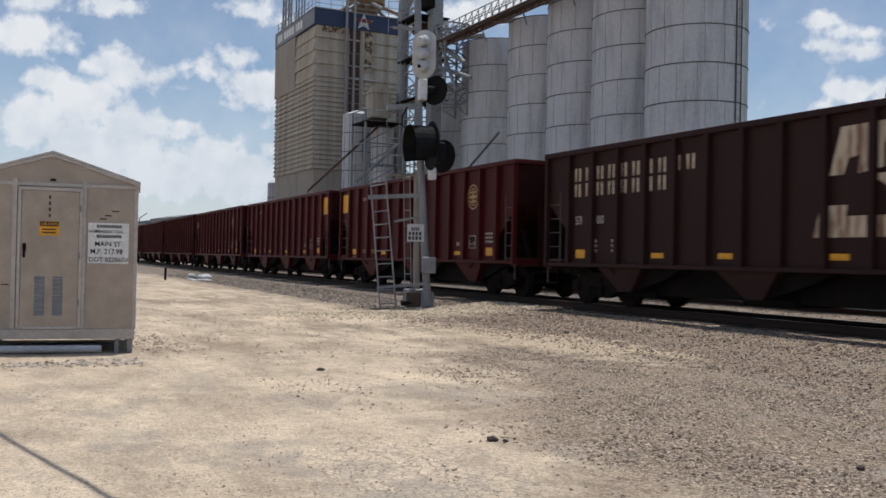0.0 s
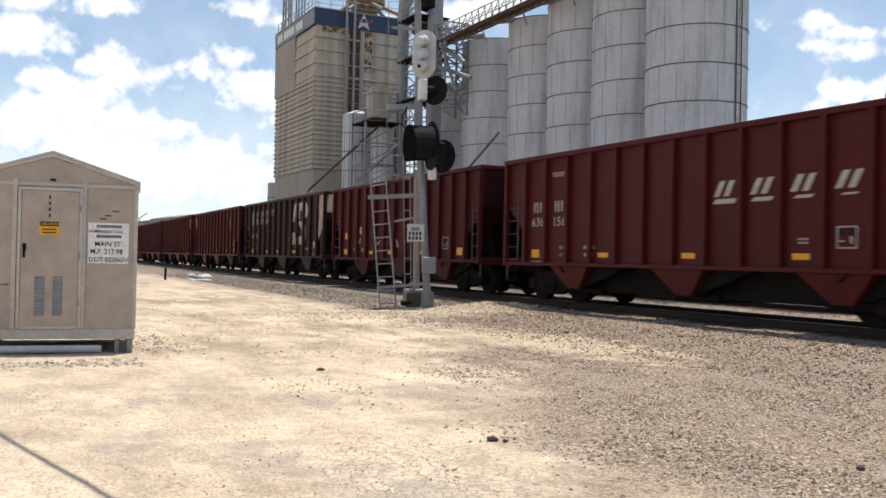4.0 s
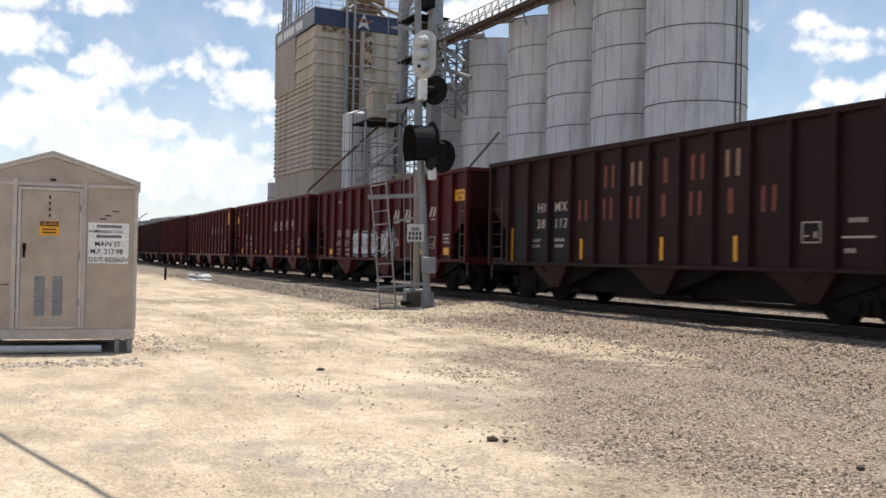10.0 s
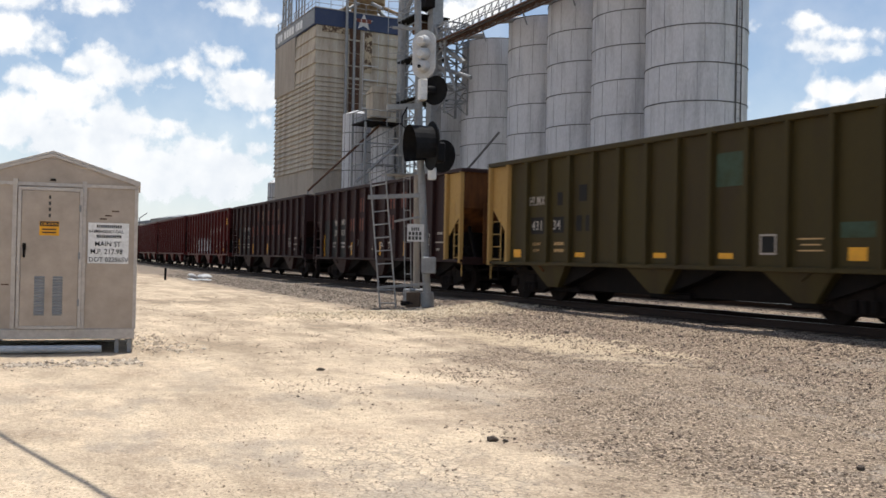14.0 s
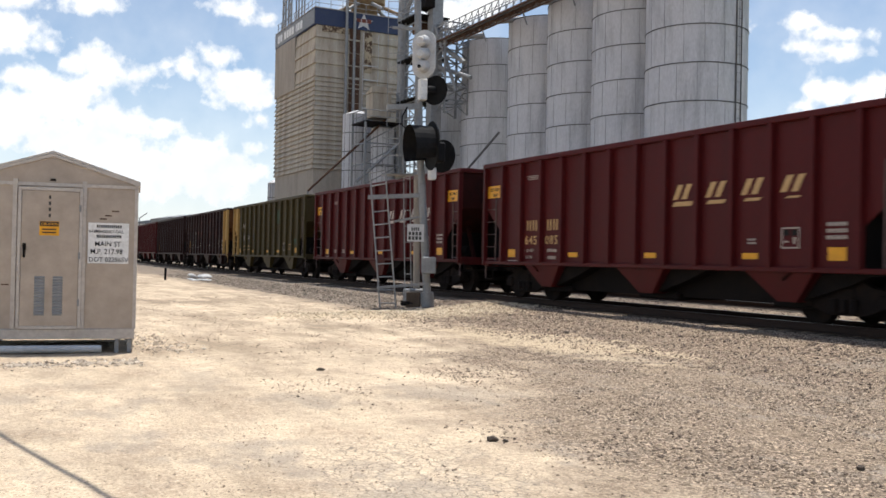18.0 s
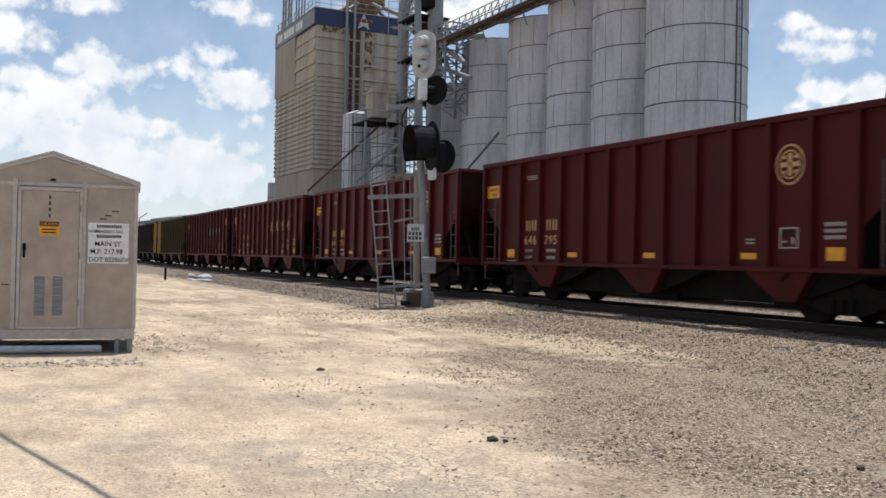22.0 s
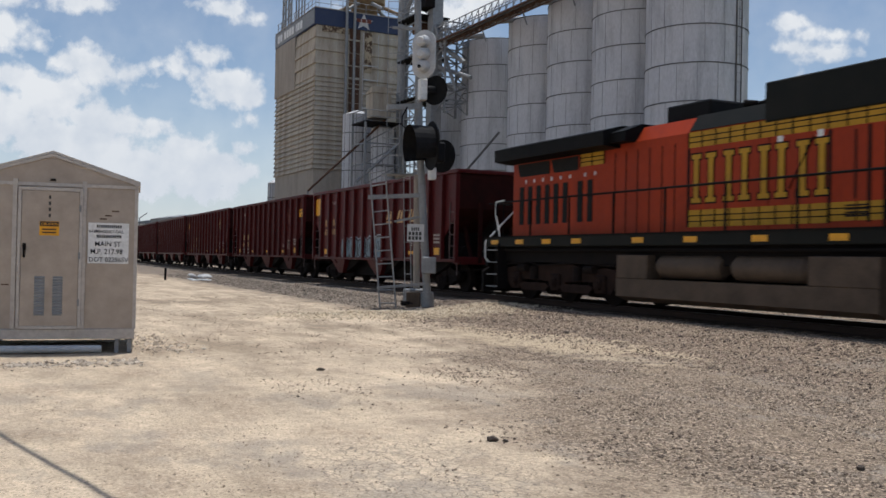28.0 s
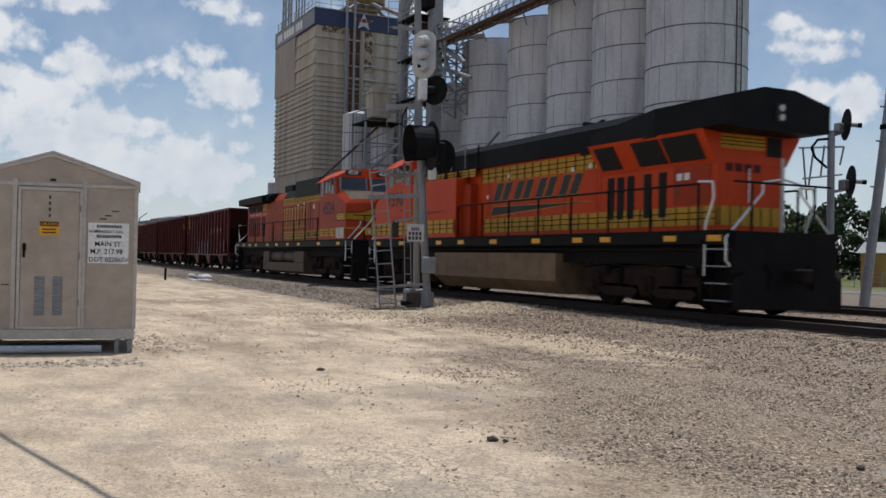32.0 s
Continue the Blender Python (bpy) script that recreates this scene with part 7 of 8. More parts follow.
def window(c, x0, x1, z0, z1, y, name="window"):
    w = part(name, box(bmesh.new(), x0, x1, y - 0.006, y + 0.006, z0, z1), "glass", c, "dark cab window")
    for a in ((x0 - 0.04, x0, z0 - 0.04, z1 + 0.04), (x1, x1 + 0.04, z0 - 0.04, z1 + 0.04), (x0, x1, z0 - 0.04, z0), (x0, x1, z1, z1 + 0.04)):
        part("window_frame", box(bmesh.new(), a[0], a[1], y - 0.02, y + 0.006, a[2], a[3]), "galv", w)
    return w


def loco_a():
    """Long hood ahead, cab at the rear."""
    c = thing("locomotive", Matrix(), "red and yellow diesel locomotive with dark green roof", "locomotive", "locomotives")
    loco_base(c, "loco_green", (-9.6, -8.2, -6.8, -5.4, -2.9, -1.1, 0.9, 2.8, 5.9, 8.6), 10.2, {-1: turned(HOOD_RAILS, 0.5), 1: NOSE_RAILS})
    H = 0.98                                        # half width of the hood
    hood_out = [(-H, 1.78), (-H, 4.05), (-H + 0.25, 4.42), (H - 0.25, 4.42), (H, 4.05), (H, 1.78)]
    part("rear_hood", prism(bmesh.new(), [(-H, 1.78), (-H, 4.0), (H, 4.0), (H, 1.78)], "x", -9.45, -4.95), "loco_red", c)
    part("engine_hood", prism(bmesh.new(), hood_out, "x", -4.95, -1.78), "loco_red", c, "plain red engine doors")
    part("engine_hood", prism(bmesh.new(), hood_out, "x", -1.78, 0.6), "loco_red", c)
    part("hood_roof", prism(bmesh.new(), [(-H - 0.01, 4.08), (-H + 0.25, 4.46), (H - 0.25, 4.46), (H + 0.01, 4.08)], "x", -1.78, 0.6), "loco_green", c, "dark green roof")
    part("inverter_hood", box(bmesh.new(), 0.6, 6.0, -H, H, 1.78, 4.0, 0.02), "loco_red", c)
    part("brake_grid", box(bmesh.new(), 0.5, 4.4, -H - 0.05, H + 0.05, 4.0, 4.82, 0.03), "loco_green", c, "dark braking grid housing")
    part("brake_grid", box(bmesh.new(), 4.4, 6.0, -0.75, 0.75, 4.0, 4.75, 0.03), "loco_black", c)
    part("radiator", prism(bmesh.new(), [(-1.5, 4.0), (-1.52, 4.35), (-0.9, 4.52), (0.9, 4.52), (1.52, 4.35), (1.5, 4.0), (0.98, 3.95), (-0.98, 3.95)], "x", -9.7, -4.3), "loco_black", c, "black radiator overhang")
    part("radiator_taper", prism(bmesh.new(), [(-1.3, 4.05), (-1.3, 4.3), (-0.8, 4.5), (0.8, 4.5), (1.3, 4.3), (1.3, 4.05)], "x", -4.3, -3.7), "loco_black", c)
    for a, b in ((-9.2, -7.5), (-7.4, -6.1)):
        part("radiator_screen", prism(bmesh.new(), [(a + 0.15, 3.55), (b, 3.55), (b, 3.92), (a, 3.92)], "y", -H - 0.02, -H - 0.004), "screen", c, "black intake screen")
    stripe(c, -6.0, -4.95, 3.62, 3.95, -H - 0.006, 2)
    for x in (-8.95, -8.5, -8.05, -7.6, -7.15, -6.7, -6.0, -5.55):
        part("louvre_slot", lambda: box(bmesh.new(), -0.11, 0.11, -0.012, 0.006, 2.15, 3.25), "screen", c, "black vertical intake slot", pose(x, -H - 0.004, 0), "slot")
        part("latch", lambda: box(bmesh.new(), -0.03, 0.03, -0.01, 0.01, -0.05, 0.05), "white", c, "", pose(x + 0.22, -H - 0.008, 3.4), "latch")
    for x in (-4.5, -4.05, -3.6, -3.15, -2.7, -2.25):
        part("door_seam", lambda: box(bmesh.new(), -0.012, 0.012, -0.006, 0.006, 1.82, 3.85), "loco_black", c, "", pose(x, -H - 0.003, 0), "door_seam_a")
    part("exhaust_outlet", box(bmesh.new(), -3.1, -1.6, -0.55, 0.55, 4.42, 4.85, 0.04), "loco_black", c)
    horn = part("horn", box(bmesh.new(), -0.8, -0.4, -0.15, 0.15, 4.46, 4.55), "steel_dark", c, "roof horn cluster")
    for k in range(3):
        part("horn_bell", tube(bmesh.new(), (-0.6, -0.12 + 0.12 * k, 4.66), (-0.95 + 0.7 * (k % 2), -0.12 + 0.12 * k, 4.68), 0.04, 9, 0.09), "steel_dark", horn)
    stripe(c, -1.78, 5.95, 3.70, 4.05, -H - 0.006, 18)
    stripe(c, -1.78, 2.1, 1.92, 2.30, -H - 0.006, 9)
    stripe(c, 2.1, 5.95, 1.95, 2.30, -H - 0.006, 6)
    for k in range(4):
        x = -1.72 + 1.0 * k
        def sign_block(g):
            b = bmesh.new()
            for u in (0.20, 0.66):
                box(b, u - 0.075 - g, u + 0.075 + g, -0.003, 0.003, 2.46 - g, 3.54 + g)
                for z in (2.46, 3.44):
                    box(b, u - 0.15 - g, u + 0.15 + g, -0.0032, 0.0032, z - g, z + 0.10 + g)
            return b
        part("brand_outline", lambda: sign_block(0.035), "loco_black", c, "", pose(x, -H - 0.008, 0), "brand_a_edge")
        part("brand_block", lambda: sign_block(0.0), "loco_yellow", c, "yellow block lettering", pose(x, -H - 0.014, 0), "brand_a")
    part("slant_seam", beam(bmesh.new(), (1.15, -H - 0.006, 2.62), (1.75, -H - 0.006, 3.60), 0.05, 0.014), "loco_black", c)
    for x in (-1.78, 2.12, 3.0, 4.62):
        part("panel_gap", lambda: box(bmesh.new(), -0.035, 0.035, -0.008, 0.008, 1.92, 3.68), "loco_black", c, "", pose(x, -H - 0.004, 0), "panel_gap")
    for x0, x1, z in ((2.5, 3.0, 2.02), (3.6, 4.2, 2.02), (4.8, 5.6, 2.48)):
        for k in range(4):
            part("louvre", box(bmesh.new(), x0, x1, -H - 0.03, -H - 0.012, z + 0.065 * k, z + 0.03 + 0.065 * k), "screen", c)
    part("door_latch", box(bmesh.new(), 5.5, 5.62, -H - 0.05, -H - 0.002, 3.35, 3.42), "loco_black", c)
    for x in (2.7, 3.35, 4.3, 5.1):
        part("door_seam", lambda: box(bmesh.new(), -0.02, 0.02, -0.006, 0.006, 2.35, 3.62), "loco_black", c, "", pose(x, -H - 0.003, 0), "door_seam_b")
    for x, z in ((3.5, 3.45), (0.9, 3.58), (1.9, 3.6)):
        part("sticker", lambda: box(bmesh.new(), -0.07, 0.07, -0.003, 0.003, -0.11, 0.11), "white", c, "", pose(x, -H - 0.008, z), "sticker")
    part("vent_plate", box(box(bmesh.new(), 5.24, 5.42, -H - 0.03, -H - 0.02, 4.12, 4.32), 5.28, 5.38, -H - 0.03, -H - 0.02, 4.02, 4.46), "white", c, "small white plate")
    # cab and nose
    W = 1.5
    cab = part("cab", prism(bmesh.new(), [(6.0, 1.78), (6.0, 4.55), (8.1, 4.55), (8.22, 3.95), (8.22, 1.78)], "y", -W, W), "loco_red", c, "red crew cab")
    part("cab_roof", prism(bmesh.new(), [(-W - 0.03, 4.52), (-0.75, 4.93), (0.75, 4.93), (W + 0.03, 4.52)], "x", 5.95, 8.2), "orange", cab, "sunlit orange roof")
    for x0, x1, z0, z1 in ((6.2, 6.5, 3.80, 4.42), (6.74, 7.08, 3.92, 4.38), (7.14, 7.46, 3.92, 4.38), (7.58, 7.92, 3.84, 4.46)):
        window(cab, x0, x1, z0, z1, -W - 0.004)
    part("sun_visor", prism(bmesh.new(), [(-W - 0.40, 4.32), (-W, 4.54), (-W, 4.51), (-W - 0.40, 4.29)], "x", 6.6, 7.6), "orange", cab)
    words("number", "4524", 0.76, "ink", cab, pose(6.42, -W - 0.006, 2.93), 1.06)
    nose = part("nose", nose_mesh(8.22, 10.0, W, 0.42, 3.95, 3.55), "loco_red", c, "red nose")
    for y0, y1 in ((-1.32, -0.12), (0.12, 1.32)):
        wsh = part("windshield", prism(bmesh.new(), [(8.24, 3.98), (8.13, 4.52), (8.16, 4.53), (8.27, 3.99)], "y", y0, y1), "glass", c, "dark blue windshield")
        for y in (y0, y1):
            part("window_frame", prism(bmesh.new(), [(8.23, 3.95), (8.12, 4.55), (8.18, 4.56), (8.29, 3.96)], "y", y - 0.03, y + 0.03), "galv", wsh)
        part("window_frame", box(bmesh.new(), 8.22, 8.29, y0, y1, 3.93, 3.985), "galv", wsh)
        part("wiper", beam(bmesh.new(), (8.30, (y0 + y1) / 2, 4.0), (8.22, (y0 + y1) / 2 + 0.3, 4.3), 0.02), "signal", wsh)
        nb = part("number_board", box(bmesh.new(), 8.1, 8.26, (y0 + y1) / 2 - 0.36, (y0 + y1) / 2 + 0.36, 4.62, 4.86, 0.02), "board", c)
        words("number", "4524", 0.23, "white", nb, Matrix.Translation((8.266, (y0 + y1) / 2 - 0.27, 4.66)) @ pose(0, 0, 0, 0, 0, 90), 1.0)
    stripe(c, 6.05, 9.44, 1.95, 2.28, -W - 0.006, 5)
    part("nose_deck", prism(bmesh.new(), [(8.30, 3.962), (9.40, 3.50), (9.40, 3.515), (8.30, 3.977)], "y", -1.25, 1.25), "tank", c, "grey anti-glare nose deck")
    part("cab_step", box(bmesh.new(), 6.1, 8.2, -W - 0.03, -W - 0.002, 2.66, 2.70), "loco_red", cab)
    for dz, mat, y in ((0.035, "loco_black", 0.006), (0.0, "loco_yellow", 0.010)):
        part("nose_stripe", prism(bmesh.new(), [(8.42 - dz, 2.63 - dz), (8.36 - dz, 2.77), (8.42 - dz, 2.91 + dz), (9.44, 2.91 + dz), (9.44, 2.63 - dz)], "y", -W - y, -W - y + 0.004), mat, c, "yellow nose stripe")
    for z in (2.70, 2.82):
        part("stripe_line", box(bmesh.new(), 8.55, 9.44, -W - 0.013, -W - 0.0105, z, z + 0.02), "loco_black", c)
    part("nose_band", box(bmesh.new(), 9.97, 10.02, -0.42, 0.42, 2.45, 3.1), "loco_yellow", c, "yellow nose band")
    for k in range(4):
        part("brand_block", box(bmesh.new(), 10.02, 10.03, -0.38 + 0.2 * k, -0.22 + 0.2 * k, 2.6, 2.95), "ink", c)
    for sy in (-1, 1):
        for g, o, mat in ((0.035, 0.006, "loco_black"), (0.0, 0.012, "loco_yellow")):
            b = bmesh.new()
            p0, p1, p2 = (9.485 + o, 1.485 * sy), (9.78 + o, 0.90 * sy), (10.0 + o, 0.44 * sy)
            rows = [[b.verts.new((p[0], p[1], z)) for z in (lo - g, hi + g)] for p, lo, hi in ((p0, 2.63, 2.91), (p1, 2.62, 2.92), (p2, 2.42, 3.12))]
            for r0, r1 in zip(rows, rows[1:]):
                b.faces.new((r0[0], r1[0], r1[1], r0[1]))
            bmesh.ops.solidify(b, geom=list(b.faces), thickness=0.004)
            part("nose_band", b, mat, c, "yellow nose band")
        part("nose_line", prism(bmesh.new(), [(9.50, 1.49 * sy), (10.01, 0.46 * sy), (10.018, 0.465 * sy), (9.508, 1.495 * sy)], "z", 2.24, 2.30), "loco_yellow", c)
    hl = part("headlight", box(bmesh.new(), 9.98, 10.06, -0.16, 0.16, 3.05, 3.5, 0.02), "board", c)
    for z in (3.16, 3.38):
        part("lens", tube(bmesh.new(), (10.05, 0, z), (10.08, 0, z), 0.09, 14), "lens", hl)
    for y in (-0.8, 0.8):
        dl = part("ditch_light", box(bmesh.new(), 10.3, 10.5, y - 0.13, y + 0.13, 1.98, 2.25, 0.02), "loco_yellow", c)
        part("lens", tube(bmesh.new(), (10.5, y, 2.11), (10.53, y, 2.11), 0.08, 12), "lens", dl)
    part("white_box", box(bmesh.new(), 8.35, 9.3, -W - 0.02, -W - 0.004, 1.85, 2.3), "alu_trim", c)
    walkway_rail(c, -9.6, 5.6, 9)
    # tank with air reservoirs
    part("fuel_tank", prism(bmesh.new(), [(-1.5, 0.3), (-1.2, 0.18), (1.2, 0.18), (1.5, 0.3), (1.5, 0.72), (-1.5, 0.72)], "x", -3.7, 3.65), "tank", c, "dusty fuel tank")
    for x0, x1 in ((-3.7, -2.55), (2.1, 3.65)):
        part("tank_end", box(bmesh.new(), x0, x1, -1.5, 1.5, 0.72, 1.28, 0.02), "tank", c)
    part("tank_core", box(bmesh.new(), -2.5, 2.1, -0.8, 0.8, 0.72, 1.28), "steel_dark", c)
    for x0, x1 in ((-2.4, -0.35), (-0.02, 2.0)):
        res = bmesh.new()
        tube(res, (x0 + 0.12, -1.18, 1.02), (x1 - 0.12, -1.18, 1.02), 0.27, 18)
        tube(res, (x0, -1.18, 1.02), (x0 + 0.12, -1.18, 1.02), 0.19, 18, 0.27)
        tube(res, (x1 - 0.12, -1.18, 1.02), (x1, -1.18, 1.02), 0.27, 18, 0.19)
        part("air_reservoir", res, "tank", c, "grey air reservoir")
    return c


def nose_mesh(x0, x1, w0, w1, z0, z1):
    b = bmesh.new()
    xm = x0 + (x1 - x0) * 0.70
    rows = []
    for x, w, zt in ((x0, w0, z0), (xm, w0 * 0.99, z1 - 0.06), (x1, w1, z1)):
        rows.append([b.verts.new(p) for p in ((x, -w, 1.78), (x, -w, zt - 0.18), (x, -w + 0.2, zt), (x, w - 0.2, zt), (x, w, zt - 0.18), (x, w, 1.78))])
    for a, c in zip(rows, rows[1:]):
        for i in range(6):
            b.faces.new((a[i], a[(i + 1) % 6], c[(i + 1) % 6], c[i]))
    b.faces.new(rows[0][::-1])
    b.faces.new(rows[-1])
    return b


def loco_b():
    """Cab ahead, radiator at the rear end of the train."""
    c = thing("locomotive", Matrix(), "orange diesel locomotive with black roof and yellow stripes", "locomotive", "locomotives")
    loco_base(c, "loco_black", (-9.2, -7.0, -5.4, -3.9, -2.3, -0.2, 2.2, 4.2, 5.4, 7.8, 9.2), 9.7, {-1: turned(NOSE_RAILS), 1: HOOD_RAILS})
    W, H = 1.5, 0.98
    part("nose", nose_mesh(8.5, 10.0, W, 0.6, 3.85, 3.4), "orange", c, "orange nose", pose(0, 0, 0, 0, 0, 180))
    cab = part("cab", prism(bmesh.new(), [(-6.2, 1.78), (-6.2, 4.55), (-8.25, 4.55), (-8.5, 3.92), (-8.5, 1.78)], "y", -W, W), "orange", c, "orange crew cab")
    part("cab_roof", prism(bmesh.new(), [(-W - 0.03, 4.52), (-0.75, 4.93), (0.75, 4.93), (W + 0.03, 4.52)], "x", -8.35, -6.15), "orange", cab, "sunlit orange roof")
    window(cab, -8.2, -7.85, 3.76, 4.44, -W - 0.004)
    window(cab, -7.62, -7.30, 3.90, 4.42, -W - 0.004)
    window(cab, -7.24, -6.9, 3.90, 4.42, -W - 0.004)
    window(cab, -6.7, -6.35, 3.76, 4.44, -W - 0.004)
    part("sun_visor", prism(bmesh.new(), [(-W - 0.38, 4.34), (-W, 4.54), (-W, 4.51), (-W - 0.38, 4.31)], "x", -7.75, -6.75), "orange", cab)
    words("number", "7590", 0.72, "ink", cab, pose(-8.4, -W - 0.006, 3.0), 1.05)
    part("number_bar", box(bmesh.new(), -7.12, -6.85, -W - 0.008, -W - 0.002, 2.80, 2.84), "ink", cab)
    part("cabinet", box(bmesh.new(), -6.2, -2.75, -W + 0.02, W - 0.02, 1.78, 3.72, 0.015), "orange", c, "orange equipment cabinet")
    stripe(c, -9.9, -2.8, 1.94, 2.38, -W - 0.006, 14)
    part("side_door", box(bmesh.new(), -7.8, -7.25, -W - 0.03, -W - 0.002, 1.84, 2.48), "screen", c, "small black hatch")
    part("cabinet_rail", box(bmesh.new(), -5.9, -3.6, -W - 0.03, -W, 2.66, 2.69), "loco_red", c)
    stripe(c, -6.1, -2.0, 3.74, 3.98, -1.15, 8)
    part("rear_cab_wall", box(bmesh.new(), -6.2, -5.6, -1.1, 1.1, 3.7, 4.5), "loco_black", c)
    part("roof_hood", prism(bmesh.new(), [(-1.12, 3.98), (-1.12, 4.5), (-0.85, 4.72), (0.85, 4.72), (1.12, 4.5), (1.12, 3.98)], "x", -5.7, 7.2), "loco_black", c, "black roof hood")
    for k in range(5):
        part("roof_post", lambda: tube(bmesh.new(), (0, 0, 3.98), (0, 0, 4.7), 0.03, 6), "loco_black", c, "", pose(-5.2 + 0.85 * k, -1.2, 0), "roof_post")
    part("roof_rail", tube(bmesh.new(), (-5.4, -1.2, 4.45), (-1.9, -1.2, 4.45), 0.02, 6), "loco_black", c)
    part("hood", prism(bmesh.new(), [(-H, 1.78), (-H, 4.0), (H, 4.0), (H, 1.78)], "x", -2.75, 8.7), "orange", c, "orange engine hood")
    part("step_cabinet", box(bmesh.new(), -2.75, -2.2, -1.25, 1.25, 1.78, 3.5, 0.02), "loco_red", c)
    stripe(c, -1.9, 4.6, 3.50, 3.92, -H - 0.006, 15)
    stripe(c, -1.7, 8.69, 1.94, 2.36, -H - 0.006, 24)
    for x in (-1.5, -1.35, 4.3, 4.45, 0.4, 1.6, 2.8):
        part("door_seam", lambda: box(bmesh.new(), -0.012, 0.012, -0.006, 0.006, 2.40, 3.48), "loco_red", c, "", pose(x, -H - 0.003, 0), "door_seam_c")
    for k in range(4):
        x = -1.15 + 1.22 * k
        def slant(g):
            b = bmesh.new()
            for u in (0.0, 0.52):
                prism(b, [(u - g, 2.90 - g), (u + 0.36 + g, 2.90 - g), (u + 0.64 + g, 3.44 + g), (u + 0.28 - g, 3.44 + g)], "y", -0.003, 0.003)
            return b
        part("brand_outline", lambda: slant(0.022), "loco_yellow", c, "", pose(x, -H - 0.006, 0), "slant_edge")
        part("brand_block", lambda: slant(0.0), "ink", c, "black slanted lettering", pose(x, -H - 0.012, 0), "slant_b")
    part("swoosh", prism(bmesh.new(), [(-1.3, 2.45), (-1.12, 2.72), (3.9, 2.66), (1.2, 2.56)], "y", -H - 0.012, -H - 0.006), "ink", c, "black tapering swoosh")
    part("swoosh_edge", prism(bmesh.new(), [(-1.34, 2.425), (-1.14, 2.742), (4.2, 2.67), (1.2, 2.535)], "y", -H - 0.006, -H - 0.002), "loco_yellow", c)
    for k, x in enumerate((-5.9, -5.0, -4.1, -3.2)):
        part("roof_strut", lambda: prism(bmesh.new(), [(-0.09, 3.72), (0.09, 3.72), (0.02, 4.02), (-0.04, 4.02)], "y", -0.02, 0.02), "loco_black", c, "", pose(x, -1.2, 0), "roof_strut")
    for x in (-5.6, -4.7, -3.6, -2.6):
        part("grab_post", lambda: tube(bmesh.new(), (0, 0, 4.02), (0, 0, 4.66), 0.022, 6), "galv", c, "pale roof grab post", pose(x, -1.24, 0), "grab_post")
    part("grab_rail", tube(bmesh.new(), (-5.6, -1.24, 4.64), (-2.6, -1.24, 4.64), 0.018, 6), "galv", c)
    for x, z in ((-1.5, 3.05), (-0.2, 3.62), (3.2, 3.55), (4.0, 3.6)):
        part("sticker", lambda: box(bmesh.new(), -0.06, 0.06, -0.003, 0.003, -0.06, 0.06), "white", c, "", pose(x, -H - 0.02, z), "sticker_b")
    for x, z, w in ((-5.6, 2.62, 1.7), (-8.2, 2.56, 1.8)):
        part("panel_lip", box(bmesh.new(), x, x + w, -W - 0.02, -W - 0.001, z, z + 0.035), "loco_red", c)
    # radiator end
    part("radiator", prism(bmesh.new(), [(-1.5, 4.0), (-1.5, 4.60), (-0.45, 4.86), (0.45, 4.86), (1.5, 4.60), (1.5, 4.0), (1.0, 3.95), (-1.0, 3.95)], "x", 7.2, 9.5), "loco_black", c, "flared black radiator roof")
    b = bmesh.new()
    rows = [[b.verts.new((x, y, z)) for y, z in ((-w, 3.85 + 0.3 * t), (-w, 4.2 + t), (-0.5, 4.65 + 0.5 * t), (0.5, 4.65 + 0.5 * t), (w, 4.2 + t), (w, 3.85 + 0.3 * t))] for x, w, t in ((3.6, 1.05, 0.1), (7.2, 1.5, 0.4))]
    for i in range(6):
        b.faces.new((rows[0][i], rows[0][(i + 1) % 6], rows[1][(i + 1) % 6], rows[1][i]))
    b.faces.new(rows[0][::-1])
    b.faces.new(rows[1])
    part("radiator_taper", b, "loco_black", c)
    part("radiator_side", prism(bmesh.new(), [(-1.02, 3.3), (-1.45, 4.0), (1.45, 4.0), (1.02, 3.3)], "x", 4.5, 8.72), "orange", c)
    for a, d in ((4.7, 5.5), (6.2, 7.2), (7.3, 8.45)):
        part("radiator_screen", prism(bmesh.new(), [(-1.075, 3.38), (-1.40, 3.91), (-1.425, 3.91), (-1.10, 3.38)], "x", a, d), "screen", c, "black intake screen")
    sp_ = part("stripe_panel", box(bmesh.new(), 8.722, 8.735, -0.92, 0.35, 3.62, 3.92), "loco_yellow", c, "yellow striped panel")
    for z in (3.70, 3.78, 3.86):
        part("stripe_line", box(bmesh.new(), 8.736, 8.742, -0.92, 0.35, z - 0.01, z + 0.01), "loco_black", sp_)
    part("end_vent", box(bmesh.new(), 8.722, 8.735, 0.42, 0.86, 3.50, 3.93), "screen", c)
    part("end_stripe", box(bmesh.new(), 8.702, 8.712, -0.97, 0.97, 1.94, 2.36), "loco_yellow", c, "yellow stripe")
    for k in range(7):
        part("door_seam", box(bmesh.new(), 8.713, 8.718, -0.93 + 0.3 * k, -0.90 + 0.3 * k, 1.94, 2.36), "loco_black", c)
    part("end_trim", box(bmesh.new(), 8.702, 8.725, 0.86, 0.97, 1.8, 3.5), "alu_trim", c, "pale end trim")
    for x in (4.9, 5.3, 5.7, 6.35, 6.9):
        part("louvre_slot", lambda: box(bmesh.new(), -0.13, 0.13, -0.012, 0.006, 2.15, 3.2), "screen", c, "black vertical intake slot", pose(x, -H - 0.008, 0), "slot_b")
    door = part("hood_door", box(bmesh.new(), 7.3, 8.5, -H - 0.02, -H - 0.002, 2.4, 3.3), "loco_red", c)
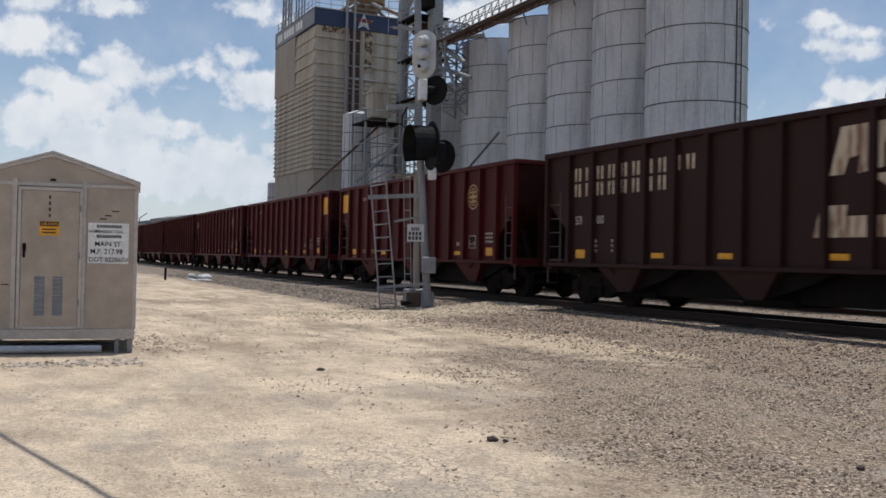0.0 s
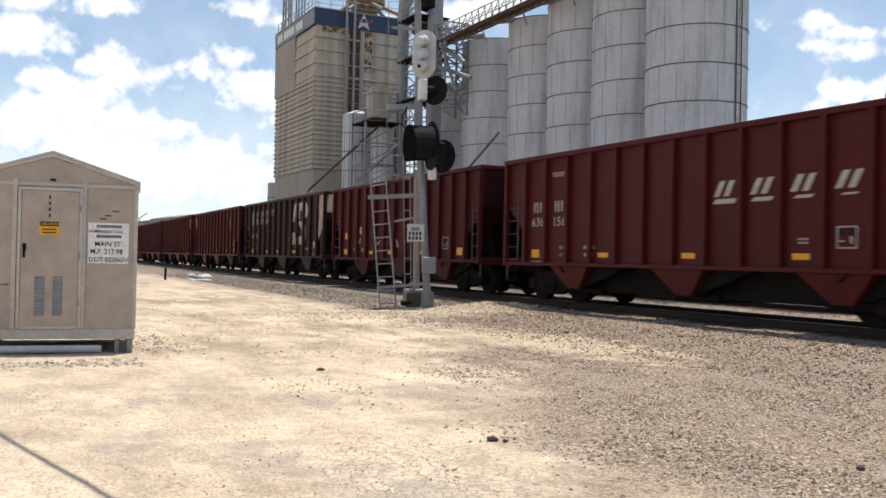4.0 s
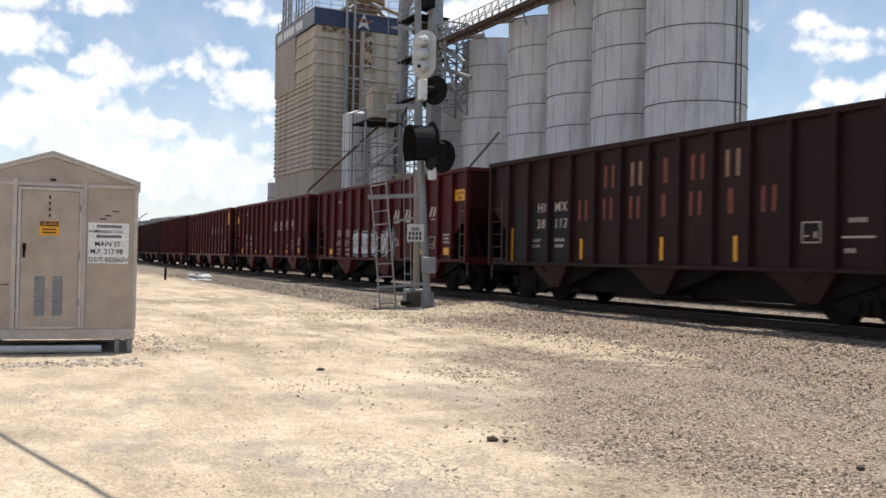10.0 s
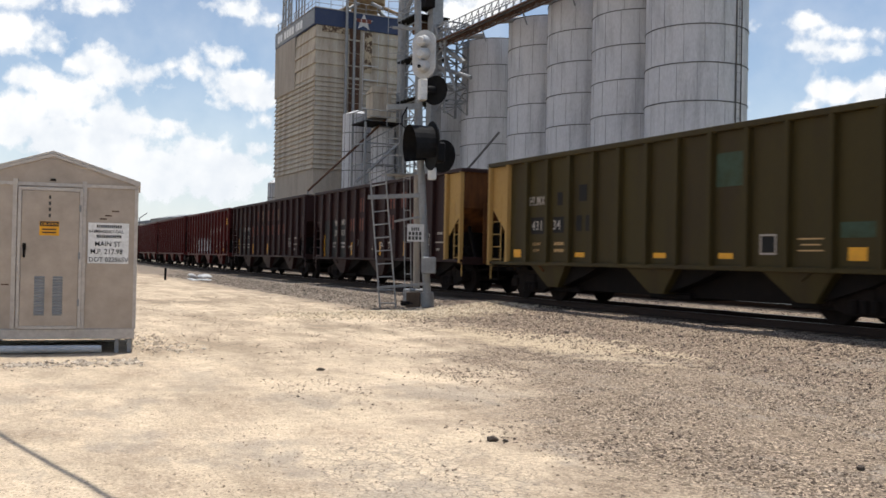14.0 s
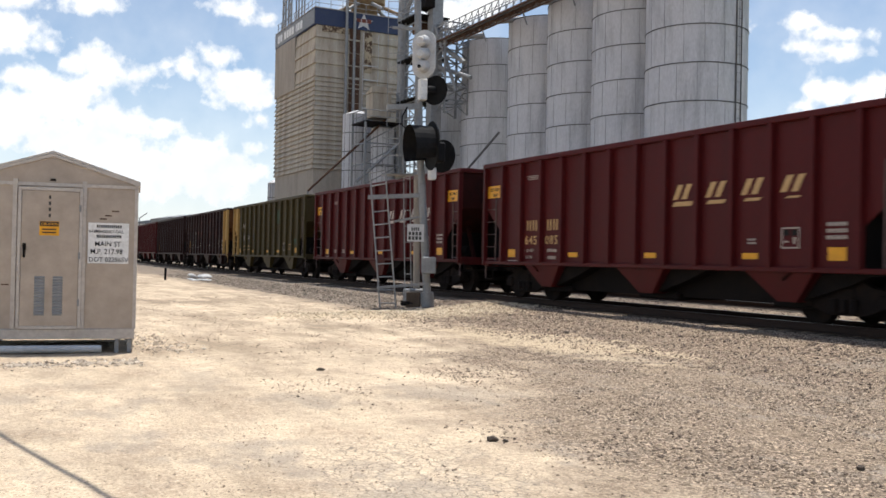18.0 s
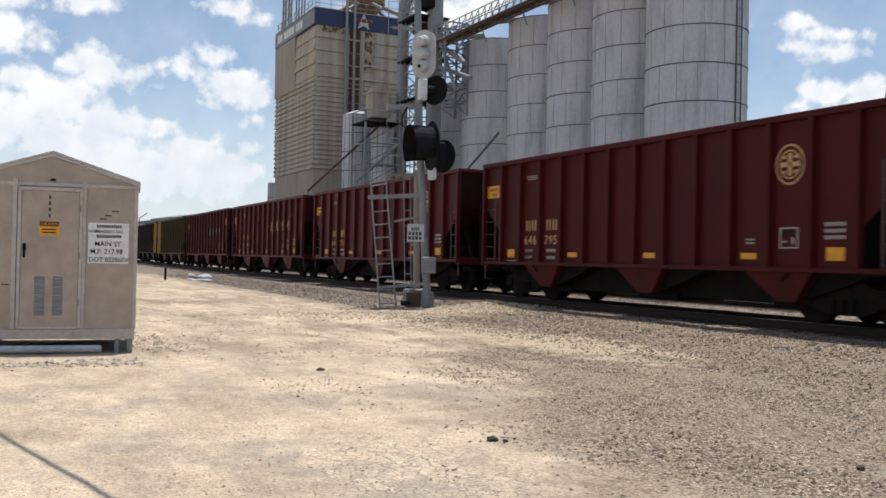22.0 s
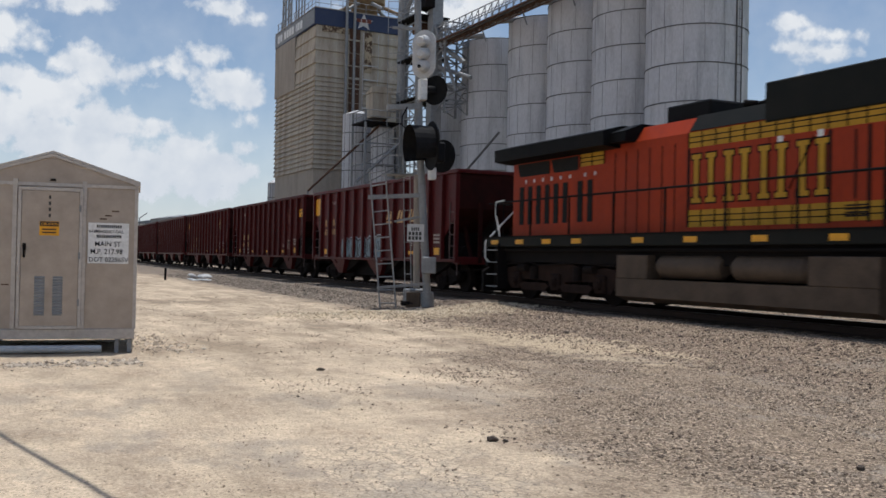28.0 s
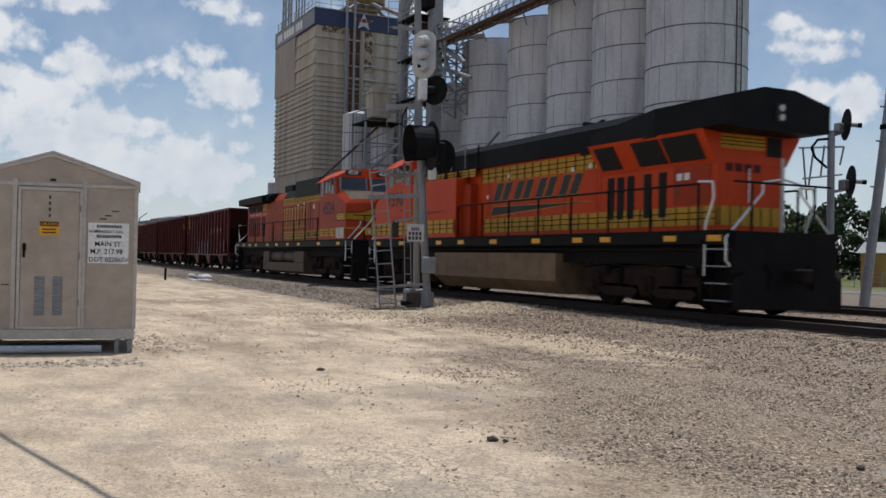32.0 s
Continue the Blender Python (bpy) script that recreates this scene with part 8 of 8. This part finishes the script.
    for x, z, m in ((7.5, 3.05, "white"), (7.75, 3.05, "white"), (7.4, 2.75, "letter_red")):
        part("sticker", box(bmesh.new(), x - 0.09, x + 0.09, -H - 0.026, -H - 0.021, z - 0.08, z + 0.08), m, door)
    for k in range(4):
        part("number_ghost", box(bmesh.new(), 8.702, 8.708, -0.75 + 0.27 * k, -0.55 + 0.27 * k, 3.12, 3.40), "red_new", c)
    part("grab_iron", run(bmesh.new(), [(8.76, -0.12, 2.45), (8.76, -0.12, 3.2)], 0.018), "white", c)
    part("end_light", box(bmesh.new(), 9.48, 9.55, -0.13, 0.13, 4.14, 4.54, 0.02), "board", c)
    for z in (4.24, 4.44):
        part("lens", tube(bmesh.new(), (9.55, 0, z), (9.58, 0, z), 0.07, 12), "lens", c)
    horn = part("horn", box(bmesh.new(), 2.6, 3.0, -0.15, 0.15, 4.72, 4.8), "steel_dark", c, "roof horn cluster")
    for k in range(3):
        part("horn_bell", tube(bmesh.new(), (2.8, -0.12 + 0.12 * k, 4.9), (2.45 + 0.7 * (k % 2), -0.12 + 0.12 * k, 4.92), 0.04, 9, 0.09), "steel_dark", horn)
    part("antenna", box(bmesh.new(), -6.6, -6.3, -0.2, 0.2, 4.70, 4.80), "galv", c)
    walkway_rail(c, -2.6, 8.66, 8)
    part("fuel_tank", prism(bmesh.new(), [(-1.5, 0.55), (-1.05, 0.2), (1.05, 0.2), (1.5, 0.55), (1.5, 1.3), (-1.5, 1.3)], "x", -4.2, 3.2), "tank_tan", c, "long dusty tan fuel tank")
    part("tank_band", prism(bmesh.new(), [(-1.51, 0.55), (-1.06, 0.19), (1.06, 0.19), (1.51, 0.55), (1.51, 1.3), (-1.51, 1.3)], "x", -1.9, -1.86), "tank_tan", c)
    return c


TRAIN.append((loco_a(), -206.6 - 6.88))
TRAIN.append((loco_b(), -229.0 - 6.88))


# ---- what moves ----
def motions():
    for ob, s in TRAIN:
        walk(ob, [(float(t), on_line(s + gone(t))) for t in range(33)])
    # the wheels roll; axles at the same place of alike trucks share their keys
    kept = {}
    for w, x, r in WHEELS:
        if (x, r) not in kept:
            step = 0.08 if r < 0.5 else 0.1
            n = round(32.0 / step)
            walk(w, [(k * step, pose(x, 0, r, 0, -math.degrees(gone(k * step) / r), 0)) for k in range(n + 1)])
            kept[(x, r)] = w
        else:
            first = kept[(x, r)]
            w.rotation_mode = "QUATERNION"
            w.animation_data_create()
            w.animation_data.action = first.animation_data.action
            w.animation_data.action_slot = first.animation_data.action_slot
    walk(SKY_SHELL, [(t, pose(0, 0, 1.5, 0, 0, -0.85 + 1.9 * t / 32)) for t in (0.0, 8.0, 16.0, 24.0, 32.0)])


motions()
